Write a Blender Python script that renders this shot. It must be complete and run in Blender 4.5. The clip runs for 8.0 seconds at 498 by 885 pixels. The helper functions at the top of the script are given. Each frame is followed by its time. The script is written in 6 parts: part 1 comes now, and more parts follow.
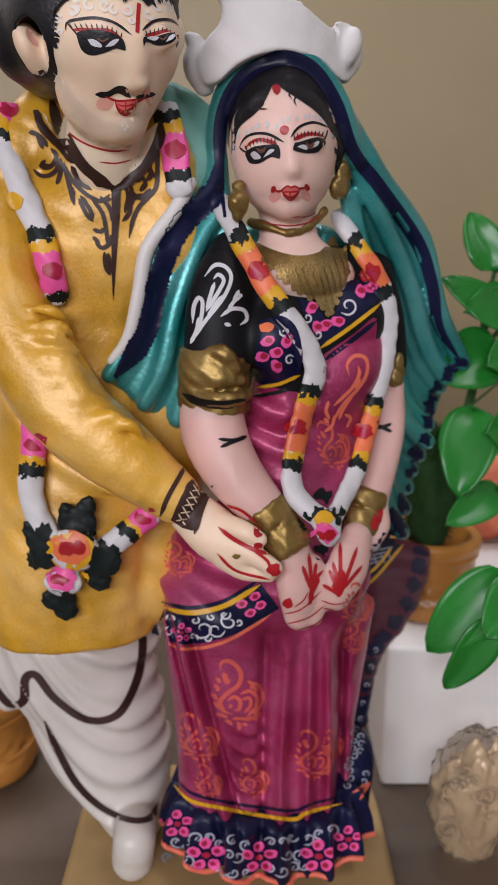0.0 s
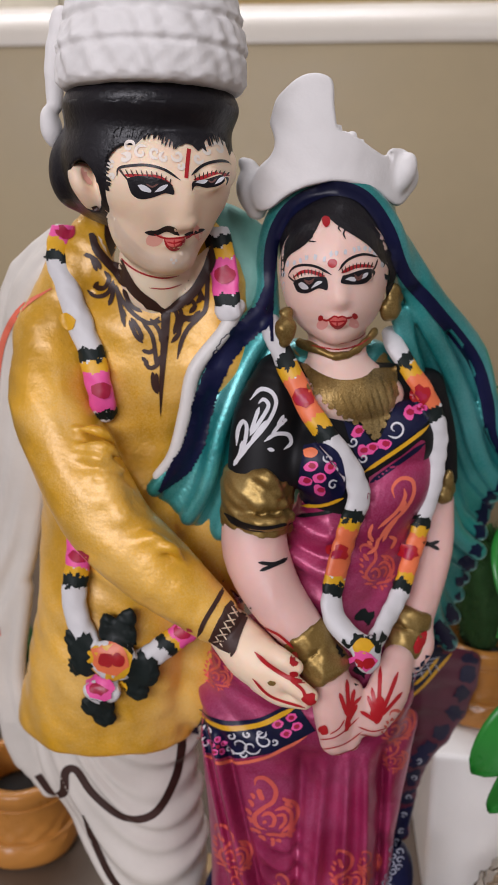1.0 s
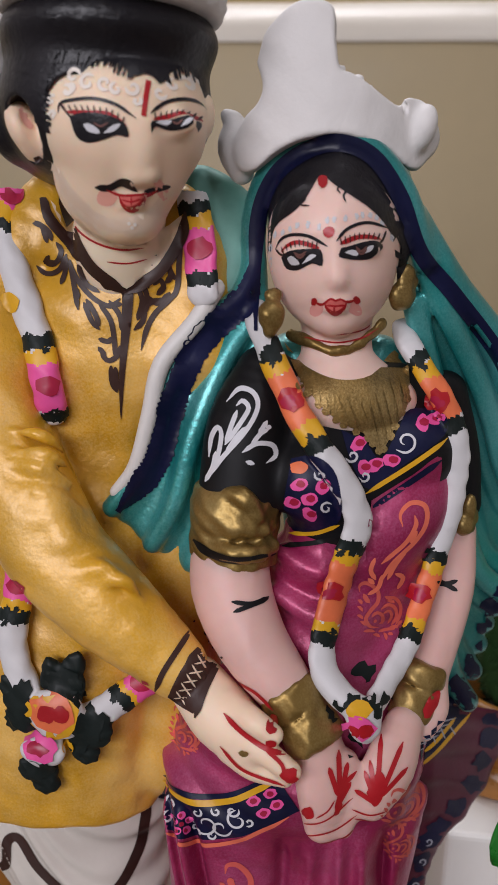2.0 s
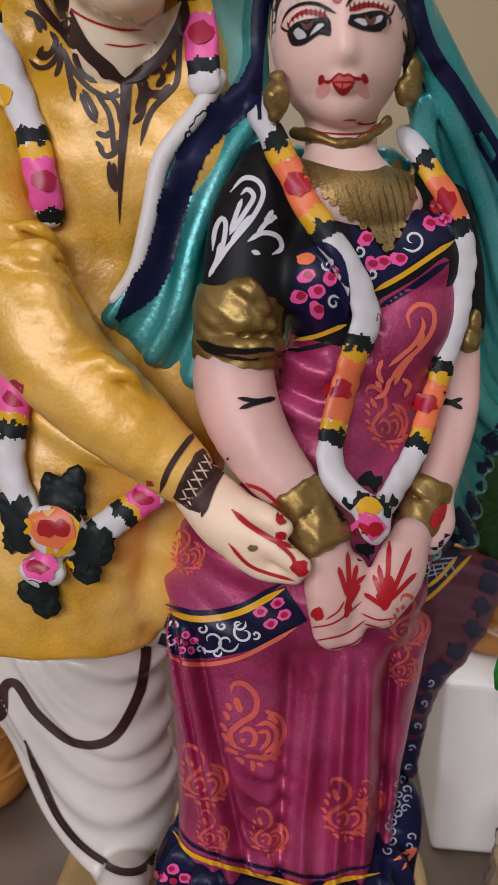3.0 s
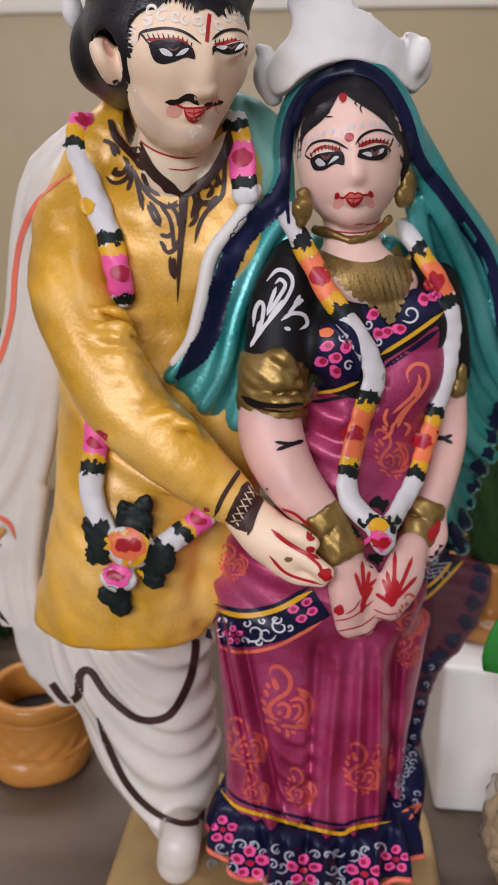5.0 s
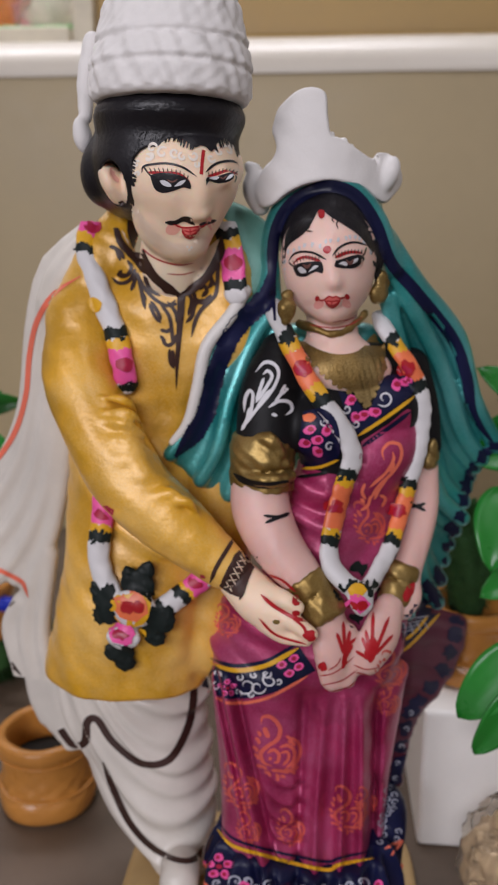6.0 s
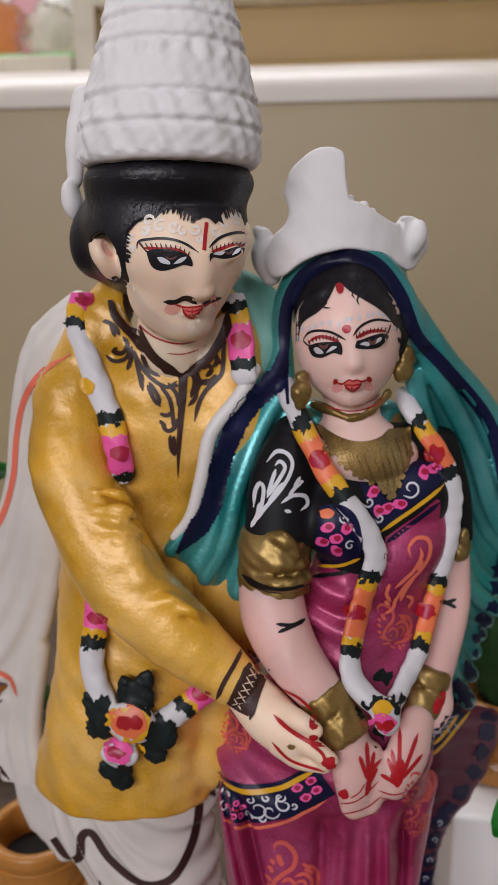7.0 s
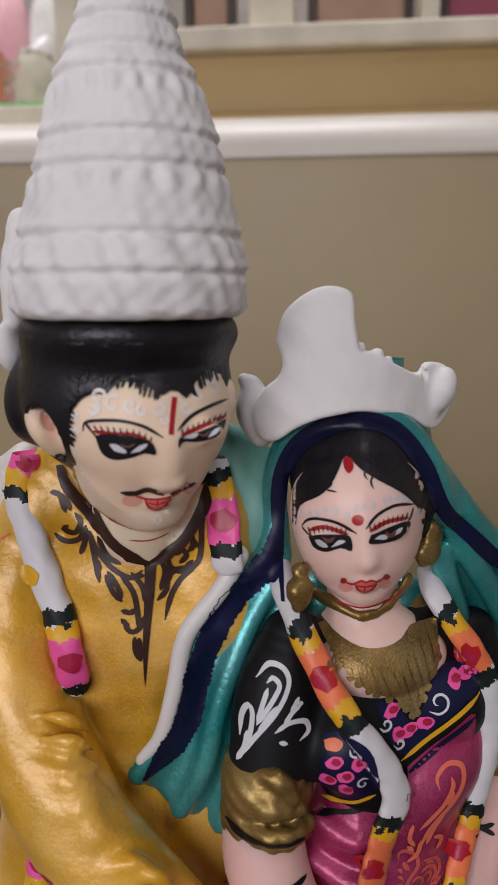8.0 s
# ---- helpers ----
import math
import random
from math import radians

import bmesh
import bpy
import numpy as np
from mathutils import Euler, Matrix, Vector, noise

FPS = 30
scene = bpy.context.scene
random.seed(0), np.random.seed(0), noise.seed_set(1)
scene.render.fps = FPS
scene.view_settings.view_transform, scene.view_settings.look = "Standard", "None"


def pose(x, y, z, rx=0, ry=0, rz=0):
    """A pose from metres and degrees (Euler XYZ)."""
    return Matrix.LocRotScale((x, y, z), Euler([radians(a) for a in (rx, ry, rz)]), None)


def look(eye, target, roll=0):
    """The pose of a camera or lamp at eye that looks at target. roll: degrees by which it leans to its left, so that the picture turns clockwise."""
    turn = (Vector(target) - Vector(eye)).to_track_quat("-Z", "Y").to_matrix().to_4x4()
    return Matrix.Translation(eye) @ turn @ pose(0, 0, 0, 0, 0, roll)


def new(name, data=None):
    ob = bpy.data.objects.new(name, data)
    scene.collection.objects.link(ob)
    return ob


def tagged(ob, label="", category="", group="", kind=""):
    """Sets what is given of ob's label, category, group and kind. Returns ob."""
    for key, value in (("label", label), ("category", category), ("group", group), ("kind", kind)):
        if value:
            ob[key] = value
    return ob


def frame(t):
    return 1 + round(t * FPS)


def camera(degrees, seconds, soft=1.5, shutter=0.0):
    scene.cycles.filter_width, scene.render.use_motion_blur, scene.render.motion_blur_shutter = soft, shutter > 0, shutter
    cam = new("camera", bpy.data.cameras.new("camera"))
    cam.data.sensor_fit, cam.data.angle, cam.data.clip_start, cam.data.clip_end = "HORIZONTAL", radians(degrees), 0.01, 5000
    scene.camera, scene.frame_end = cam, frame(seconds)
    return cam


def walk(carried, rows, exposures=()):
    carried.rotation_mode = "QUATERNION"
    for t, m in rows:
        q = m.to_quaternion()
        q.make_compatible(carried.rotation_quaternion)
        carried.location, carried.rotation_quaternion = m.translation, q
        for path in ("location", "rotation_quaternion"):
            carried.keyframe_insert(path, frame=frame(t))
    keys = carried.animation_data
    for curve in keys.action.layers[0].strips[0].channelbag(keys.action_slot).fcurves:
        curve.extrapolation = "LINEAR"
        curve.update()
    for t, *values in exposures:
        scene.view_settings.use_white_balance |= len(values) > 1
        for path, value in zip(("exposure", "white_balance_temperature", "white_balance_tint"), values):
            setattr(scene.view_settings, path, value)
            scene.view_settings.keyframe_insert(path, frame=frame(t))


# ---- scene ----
# ---- camera ----
cam = camera(34.2, 8.0)
PATH = [  # seconds, x, y, z in metres, yaw, pitch, roll in degrees
    (0, 0.0000, 0.0000, 0.3200, -0.00, -16.00, 0.00),
    (0.5, 0.0040, 0.0183, 0.3537, 2.25, -16.52, 0.10),
    (1, 0.0113, 0.0129, 0.3608, 5.31, -14.87, 0.55),
    (1.2, 0.0175, 0.0206, 0.3702, 6.88, -13.68, 0.94),
    (2.3, 0.0216, 0.0773, 0.3204, 6.89, -13.20, 1.73),
    (2.5, 0.0202, 0.0718, 0.3050, 6.28, -13.50, 1.37),
    (3, 0.0133, 0.0619, 0.2822, 4.99, -14.37, 1.46),
    (3.5, 0.0181, 0.0556, 0.2757, 4.46, -15.12, 1.11),
    (4, 0.0283, 0.0483, 0.2749, 4.98, -15.49, 0.31),
    (4.5, 0.0184, 0.0203, 0.2928, 5.18, -15.99, 0.20),
    (4.7, 0.0121, 0.0139, 0.2987, 5.38, -15.21, 0.55),
    (5.8, 0.0039, -0.0510, 0.3460, 5.36, -13.46, 0.43),
    (6, 0.0129, -0.0350, 0.3443, 5.27, -12.76, 0.31),
    (6.5, 0.0262, -0.0125, 0.3459, 5.59, -12.02, -0.10),
    (7, 0.0078, 0.0106, 0.3692, 5.87, -11.87, -0.07),
    (7.5, 0.0082, 0.0488, 0.3916, 6.04, -11.19, -0.19),
    (8, 0.0044, 0.0886, 0.4125, 5.74, -10.22, -0.27),
]


def stand(x, y, z, yaw, pitch, roll):
    """The pose of a camera from its place, yaw, pitch and lean."""
    yaw, pitch = radians(yaw), radians(pitch)
    ahead = Vector((-math.sin(yaw) * math.cos(pitch), math.cos(yaw) * math.cos(pitch), math.sin(pitch)))
    eye = Vector((x, y, z))
    return look(eye, eye + ahead, roll)


BRIGHT = [(0.0, -0.22), (1.0, -0.16), (2.5, -0.35), (3.5, -0.09), (4.5, -0.02), (5.8, -0.27), (6.5, -0.42), (7.0, -0.38), (8.0, -0.52)]
walk(cam, [(t, stand(*row)) for t, *row in PATH], BRIGHT)
cam.data.dof.use_dof = True
cam.data.dof.focus_distance = 0.28
cam.data.dof.aperture_fstop = 19.0

# ---- light ----
world = bpy.data.worlds.new("room_air")
world.use_nodes = True
world.node_tree.nodes["Background"].inputs[0].default_value = (0.9, 0.92, 1.0, 1)
world.node_tree.nodes["Background"].inputs[1].default_value = 0.05
scene.world = world


# Area lamps added to light the scene; no such fixtures are seen.
def added_lamp(eye, target, sx, sy, watts, colour):
    data = bpy.data.lights.new("added_lamp", "AREA")
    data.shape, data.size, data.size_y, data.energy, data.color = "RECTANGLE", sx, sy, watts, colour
    ob = new("added_lamp", data)
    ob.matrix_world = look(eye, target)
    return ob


# Added fill: low from the front left, overhead, and above the shelf.
added_lamp((-0.5, -1.3, 0.86), (0.0, 0.3, 0.27), 1.3, 0.4, 25, (1.0, 0.97, 1.06))
added_lamp((0.6, -0.35, 1.94), (0.4, 0.1, 0), 0.3, 1.0, 12, (1.0, 0.97, 1.06))
added_lamp((-0.6, 1.14, 1.94), (-0.6, 1.14, 0), 1.8, 0.14, 24, (1.0, 0.98, 1.06))

# ---- materials ----
MATS = {}


def paint_mat(name, colour, rough=0.5, metal=0.0, bump=0.15, grain=90.0, vary=0.12, spec=0.5, coat=0.0, pearl=None, soft=0.0):
    """Painted or plain surface with mottling at two scales and a fine relief."""
    m = bpy.data.materials.new(name)
    m.use_nodes = True
    t = m.node_tree
    b = t.nodes["Principled BSDF"]
    b.inputs["Metallic"].default_value = metal
    b.inputs["Specular IOR Level"].default_value = spec
    b.inputs["Coat Weight"].default_value, b.inputs["Coat Roughness"].default_value = coat, 0.36
    tc = t.nodes.new("ShaderNodeTexCoord")
    big, fine = t.nodes.new("ShaderNodeTexNoise"), t.nodes.new("ShaderNodeTexNoise")
    big.inputs["Scale"].default_value, big.inputs["Detail"].default_value = grain * 0.35, 4
    fine.inputs["Scale"].default_value, fine.inputs["Detail"].default_value = grain * 6, 3
    for n in (big, fine):
        t.links.new(tc.outputs["Object"], n.inputs["Vector"])
    add = t.nodes.new("ShaderNodeMix")
    add.inputs[0].default_value = 0.35
    t.links.new(big.outputs["Fac"], add.inputs[2])
    t.links.new(fine.outputs["Fac"], add.inputs[3])
    tone = t.nodes.new("ShaderNodeMix")
    tone.inputs[0].default_value = 0.12
    t.links.new(big.outputs["Fac"], tone.inputs[2])
    t.links.new(fine.outputs["Fac"], tone.inputs[3])
    ramp = t.nodes.new("ShaderNodeValToRGB")
    lo = [max(0.0, c * (1 - vary)) for c in colour]
    hi = [min(1.0, c * (1 + vary)) for c in colour]
    ramp.color_ramp.elements[0].position, ramp.color_ramp.elements[1].position = 0.3, 0.7
    ramp.color_ramp.elements[0].color, ramp.color_ramp.elements[1].color = (*lo, 1), (*hi, 1)
    t.links.new(tone.outputs[0], ramp.inputs["Fac"])
    colour_out = ramp.outputs["Color"]
    if pearl:
        # a dusting of pearl paint, in drifts and fine grains
        drift, dust = t.nodes.new("ShaderNodeTexNoise"), t.nodes.new("ShaderNodeTexNoise")
        drift.inputs["Scale"].default_value, drift.inputs["Detail"].default_value = 32.0, 3
        dust.inputs["Scale"].default_value, dust.inputs["Detail"].default_value = 1300.0, 2
        for n in (drift, dust):
            t.links.new(tc.outputs["Object"], n.inputs["Vector"])
        total = t.nodes.new("ShaderNodeMath")
        total.operation = "MULTIPLY_ADD"
        t.links.new(dust.outputs["Fac"], total.inputs[0])
        total.inputs[1].default_value = 0.55
        t.links.new(drift.outputs["Fac"], total.inputs[2])
        amount = t.nodes.new("ShaderNodeMapRange")
        amount.inputs["From Min"].default_value, amount.inputs["From Max"].default_value = 0.68, 1.05
        amount.inputs["To Max"].default_value = pearl[3]
        t.links.new(total.outputs[0], amount.inputs["Value"])
        over = t.nodes.new("ShaderNodeMix")
        over.data_type = "RGBA"
        t.links.new(amount.outputs["Result"], over.inputs[0])
        t.links.new(ramp.outputs["Color"], over.inputs[6])
        over.inputs[7].default_value = (*pearl[:3], 1)
        colour_out = over.outputs[2]
    t.links.new(colour_out, b.inputs["Base Color"])
    b.inputs["Subsurface Weight"].default_value, b.inputs["Subsurface Scale"].default_value = soft, 0.004
    mr = t.nodes.new("ShaderNodeMapRange")
    mr.inputs["From Min"].default_value, mr.inputs["From Max"].default_value = 0.3, 0.7
    mr.inputs["To Min"].default_value, mr.inputs["To Max"].default_value = max(0.05, rough - 0.08), min(1, rough + 0.08)
    t.links.new(add.outputs[0], mr.inputs["Value"])
    t.links.new(mr.outputs["Result"], b.inputs["Roughness"])
    bp = t.nodes.new("ShaderNodeBump")
    bp.inputs["Strength"].default_value, bp.inputs["Distance"].default_value = bump, 0.001
    t.links.new(add.outputs[0], bp.inputs["Height"])
    t.links.new(bp.outputs["Normal"], b.inputs["Normal"])
    MATS[name] = m
    return m


paint_mat("plaster_white", (0.76, 0.74, 0.72), 0.75, bump=0.55, grain=60, vary=0.06)
paint_mat("enamel_white", (0.66, 0.62, 0.56), 0.36, bump=0.12, vary=0.08)
paint_mat("garland_white", (0.68, 0.67, 0.675), 0.55, bump=0.2, vary=0.05)
paint_mat("lapel_white", (0.68, 0.66, 0.63), 0.45, bump=0.2, vary=0.06)
paint_mat("kurta_yellow", (0.71, 0.368, 0.013), 0.42, 0.1, bump=0.75, vary=0.28, coat=0.6, pearl=(0.88, 0.70, 0.38, 0.36))
paint_mat("skin_pale", (0.93, 0.70, 0.51), 0.48, bump=0.08, vary=0.05, soft=0.2)
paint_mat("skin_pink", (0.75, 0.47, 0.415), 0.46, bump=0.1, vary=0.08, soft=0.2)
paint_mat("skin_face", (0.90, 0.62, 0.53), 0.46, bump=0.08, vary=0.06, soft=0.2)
paint_mat("hair_black", (0.008, 0.007, 0.010), 0.42, spec=0.4, bump=0.7, vary=0.3)

paint_mat("veil_teal", (0.012, 0.28, 0.27), 0.34, 0.45, bump=0.8, vary=0.35, coat=0.9, pearl=(0.20, 0.55, 0.56, 0.5))
paint_mat("veil_pale", (0.16, 0.38, 0.32), 0.45, 0.1, bump=0.2, vary=0.25)
paint_mat("saree_magenta", (0.37, 0.018, 0.098), 0.40, 0.3, bump=0.7, vary=0.35, coat=0.35, pearl=(0.62, 0.22, 0.40, 0.36))
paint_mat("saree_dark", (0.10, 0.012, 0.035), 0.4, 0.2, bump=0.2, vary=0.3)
paint_mat("cloth_black", (0.006, 0.006, 0.007), 0.55, spec=0.25, bump=0.15, vary=0.3)
paint_mat("navy", (0.005, 0.007, 0.036), 0.42, spec=0.3, bump=0.25, vary=0.5)
paint_mat("gold", (0.25, 0.16, 0.045), 0.42, 0.7, bump=0.9, grain=45, vary=0.4, pearl=(0.55, 0.42, 0.18, 0.5))
paint_mat("gold_mesh", (0.25, 0.16, 0.05), 0.42, 0.6, bump=1.0, grain=170, vary=0.6, pearl=(0.60, 0.45, 0.20, 0.7))
paint_mat("brown", (0.035, 0.012, 0.008), 0.5, vary=0.3)
paint_mat("red", (0.42, 0.008, 0.015), 0.4, vary=0.2)
paint_mat("crimson", (0.40, 0.01, 0.05), 0.4, vary=0.25)
paint_mat("pink", (0.85, 0.10, 0.36), 0.45, vary=0.15)
paint_mat("iris", (0.16, 0.07, 0.06), 0.4, vary=0.2)
paint_mat("lip", (0.72, 0.16, 0.14), 0.4, vary=0.1)
paint_mat("blush", (0.78, 0.40, 0.33), 0.45, vary=0.1)
paint_mat("blush_soft", (0.86, 0.42, 0.33), 0.45, bump=0.05, vary=0.06)
paint_mat("blush_pink", (0.82, 0.36, 0.32), 0.45, bump=0.05, vary=0.06)
paint_mat("line_pale", (0.84, 0.76, 0.68), 0.5, vary=0.1)
paint_mat("coral", (0.80, 0.17, 0.10), 0.45, vary=0.15)
paint_mat("coral_soft", (0.64, 0.105, 0.085), 0.45, vary=0.35)
paint_mat("orange", (0.88, 0.19, 0.07), 0.45, vary=0.25)
paint_mat("yellow", (0.75, 0.40, 0.015), 0.45, vary=0.15)
paint_mat("leaf_black", (0.007, 0.013, 0.012), 0.55, spec=0.3, vary=0.3)
paint_mat("line_white", (0.66, 0.66, 0.69), 0.5, vary=0.18)
paint_mat("line_grey", (0.42, 0.44, 0.52), 0.5, vary=0.3)
paint_mat("plinth_tan", (0.42, 0.28, 0.12), 0.5, bump=0.2, vary=0.12)
paint_mat("wall_beige", (0.45, 0.36, 0.205), 0.45, bump=0.1, grain=8, vary=0.1)
paint_mat("sheet_shine_white", (0.74, 0.69, 0.60), 0.32, bump=0.03, grain=8, vary=0.04)
paint_mat("ledge_mustard", (0.42, 0.28, 0.10), 0.45, bump=0.05, grain=8, vary=0.12)
paint_mat("room_plain", (0.48, 0.45, 0.42), 0.8, bump=0.05, grain=5, vary=0.06)
paint_mat("room_floor", (0.25, 0.22, 0.19), 0.5, bump=0.05, grain=5, vary=0.12)
paint_mat("table_wood", (0.11, 0.077, 0.053), 0.45, bump=0.2, grain=30, vary=0.35)
paint_mat("pot_clay", (0.50, 0.215, 0.045), 0.32, bump=0.3, grain=60, vary=0.22)
paint_mat("leaf_green", (0.018, 0.20, 0.024), 0.30, bump=0.15, grain=40, vary=0.3)
paint_mat("stem_green", (0.03, 0.09, 0.02), 0.5, vary=0.3)
paint_mat("board_white", (0.82, 0.80, 0.76), 0.5, bump=0.1, grain=30, vary=0.06)

# ---- room ----
TRUNK = 0.01  # the statue is modelled in centimetres


def boxed(name, lo, hi, mat, bevel=0.0, parent=None):
    bm = bmesh.new()
    bmesh.ops.create_cube(bm, size=1)
    for v in bm.verts:
        v.co = Vector([(a + b) / 2 + c * (b - a) for a, b, c in zip(lo, hi, v.co)])
    if bevel:
        bmesh.ops.bevel(bm, geom=bm.edges[:], offset=bevel, segments=3, affect="EDGES", profile=0.5)
    return part(name, bm, mat, parent)


def part(name, bm, mat, parent=None, label=""):
    me = bpy.data.meshes.new(name)
    bm.to_mesh(me)
    bm.free()
    me.materials.append(MATS[mat])
    ob = new(name, me)
    if parent:
        ob.parent = parent
    if label:
        ob["label"] = label
    return ob


tagged(boxed("floor", (-1.6, -1.6, -0.95), (1.6, 1.8, -0.85), "room_floor"), "plain grey shop floor under the counter", "floor", kind="structure")
tagged(boxed("wall_upper", (-1.6, 1.45, 0.50), (1.6, 1.53, 1.95), "room_plain"), "plain pale wall behind the display shelf", "wall", kind="structure")
tagged(boxed("wall_left", (-1.68, -1.6, -0.85), (-1.6, 1.8, 1.95), "room_plain"), "plain pale side wall of the shop", "wall", kind="structure")
tagged(boxed("wall_right", (1.6, -1.6, -0.85), (1.68, 1.8, 1.95), "room_plain"), "plain pale side wall of the shop", "wall", kind="structure")
tagged(boxed("wall_front", (-1.6, -1.68, -0.85), (1.6, -1.6, 1.95), "room_plain"), "plain pale wall of the shop", "wall", kind="structure")
tagged(boxed("ceiling", (-1.6, -1.6, 1.95), (1.6, 1.8, 2.0), "room_plain"), "plain pale ceiling", "ceiling", kind="structure")
table = new("table")
tagged(table, "dark brown wooden display table with a smooth top", "table")
boxed("tabletop", (-0.9, -0.15, -0.04), (0.9, 0.95, 0.0), "table_wood", 0.004, table)
boxed("front_panel", (-0.86, -0.11, -0.85), (0.86, -0.09, -0.041), "table_wood", 0.003, table)
boxed("back_panel", (-0.86, 0.89, -0.85), (0.86, 0.91, -0.041), "table_wood", 0.003, table)
boxed("side_panel", (-0.86, -0.089, -0.85), (-0.84, 0.889, -0.041), "table_wood", 0.003, table)
boxed("side_panel", (0.84, -0.089, -0.85), (0.86, 0.889, -0.041), "table_wood", 0.003, table)


# ---- sculpting in centimetres ----
def spline(pts, n=6):
    """A smooth curve through points of any size (Catmull-Rom)."""
    p = np.array(pts, float)
    if len(p) < 3:
        t = np.linspace(0, 1, n + 1)[:, None]
        return p[0] * (1 - t) + p[-1] * t
    q = np.vstack([2 * p[0] - p[1], p, 2 * p[-1] - p[-2]])
    out = []
    for i in range(1, len(q) - 2):
        a, b, c, d = q[i - 1 : i + 3]
        for s in np.arange(n) / n:
            out.append(0.5 * (2 * b + (c - a) * s + (2 * a - 5 * b + 4 * c - d) * s * s + (3 * b - a - 3 * c + d) * s**3))
    out.append(p[-1])
    return np.array(out)


class Clay:
    """A block of clay: a distance field on a grid, to which rounded forms are added."""

    def __init__(self, lo, hi, h):
        self.lo, self.h = np.array(lo, float), h
        self.n = [int((b - a) / h) + 2 for a, b in zip(lo, hi)]
        self.f = np.full(self.n, 5.0, np.float32)

    def part_of(self, lo, hi):
        s = []
        for a in range(3):
            i = max(0, int((lo[a] - self.lo[a]) / self.h))
            j = min(self.n[a], int((hi[a] - self.lo[a]) / self.h) + 2)
            s.append(slice(i, max(i, j)))
        ax = [(np.arange(k.start, k.stop) * self.h + self.lo[a]).astype(np.float32) for a, k in enumerate(s)]
        return tuple(s), ax[0][:, None, None], ax[1][None, :, None], ax[2][None, None, :]

    def join(self, s, d, k, cut=False):
        a = self.f[s]
        if cut:
            self.f[s] = np.maximum(a, -d)
        elif k > 0:
            w = np.maximum(k - np.abs(a - d), 0) / k
            self.f[s] = np.minimum(a, d) - w * w * k / 4
        else:
            self.f[s] = np.minimum(a, d)

    def tube(self, *pts, k=0.3, flat=1.0, n=4, cut=False):
        """A round string through (x, y, z, r); flat > 1 makes it thinner in depth."""
        p = spline(pts, n)
        r = p[:, 3].max() + 0.8
        s, x, y, z = self.part_of(p[:, :3].min(0) - r, p[:, :3].max(0) + r)
        if self.f[s].size == 0:
            return self
        best = np.full(self.f[s].shape, 9.0, np.float32)
        for a, b in zip(p[:-1], p[1:]):
            ab = b[:3] - a[:3]
            ab = ab * [1, flat, 1]
            ll = max(float(ab @ ab), 1e-9)
            dx, dy, dz = x - a[0], (y - a[1]) * flat, z - a[2]
            t = np.clip((dx * ab[0] + dy * ab[1] + dz * ab[2]) / ll, 0, 1)
            d = np.sqrt((dx - t * ab[0]) ** 2 + (dy - t * ab[1]) ** 2 + (dz - t * ab[2]) ** 2) - (a[3] + t * (b[3] - a[3]))
            np.minimum(best, d.astype(np.float32), out=best)
        self.join(s, best, k, cut)
        return self

    def drape(self, lines, r, k=0.35, deep=0.22, between=2):
        """A folded cloth: ridges along the given lines, with shallow valleys between them."""
        cs = []
        for l in lines:
            c = spline(l, 6)
            d = np.r_[0, np.cumsum(np.linalg.norm(np.diff(c, axis=0), axis=1))]
            s = np.linspace(0, d[-1], 9)
            cs.append(np.stack([np.interp(s, d, c[:, i]) for i in range(3)], 1))
        for a, c in zip(cs, cs[1:] + [None]):
            self.tube(*((*p, r) for p in a), k=k, n=2)
            for i in range(between if c is not None else 0):
                t = (i + 1) / (between + 1)
                m = a * (1 - t) + c * t + np.array((0, deep * math.sin(math.pi * t), 0))
                self.tube(*((*p, r) for p in m), k=k, n=2)
        return self

    def ball(self, x0, y0, z0, rx, ry, rz, k=0.3, roll=0.0, cut=False):
        c, r = np.array((x0, y0, z0)), np.array((rx, ry, rz), float)
        m = r.max() + 0.8
        s, x, y, z = self.part_of(c - m, c + m)
        ca, sa = math.cos(radians(roll)), math.sin(radians(roll))
        dx, dz = x - x0, z - z0
        u, w, v = dx * ca + dz * sa, -dx * sa + dz * ca, y - y0
        q = np.sqrt((u / rx) ** 2 + (v / ry) ** 2 + (w / rz) ** 2)
        g = np.sqrt((u / rx**2) ** 2 + (v / ry**2) ** 2 + (w / rz**2) ** 2) + 1e-6
        self.join(s, (q * (q - 1) / g).astype(np.float32), k, cut)
        return self

    def cuff(self, x0, y0, z0, r0, x1, y1, z1, r1, k=0.1, e=0.12):
        """A short collar with rounded rims between two points."""
        a, b = np.array((x0, y0, z0)), np.array((x1, y1, z1))
        n = np.linalg.norm(b - a)
        w = (b - a) / n
        m = max(r0, r1) + 0.8
        s, x, y, z = self.part_of(np.minimum(a, b) - m, np.maximum(a, b) + m)
        dx, dy, dz = x - x0, y - y0, z - z0
        t = dx * w[0] + dy * w[1] + dz * w[2]
        d = np.sqrt(np.maximum(dx**2 + dy**2 + dz**2 - t * t, 0)) - (r0 + (r1 - r0) * np.clip(t / n, 0, 1))
        cap = np.maximum(-t, t - n)
        d = np.where((d > -e) & (cap > -e), np.sqrt(np.maximum(d + e, 0) ** 2 + np.maximum(cap + e, 0) ** 2) - e, np.maximum(d, cap))
        self.join(s, d.astype(np.float32), k)
        return self

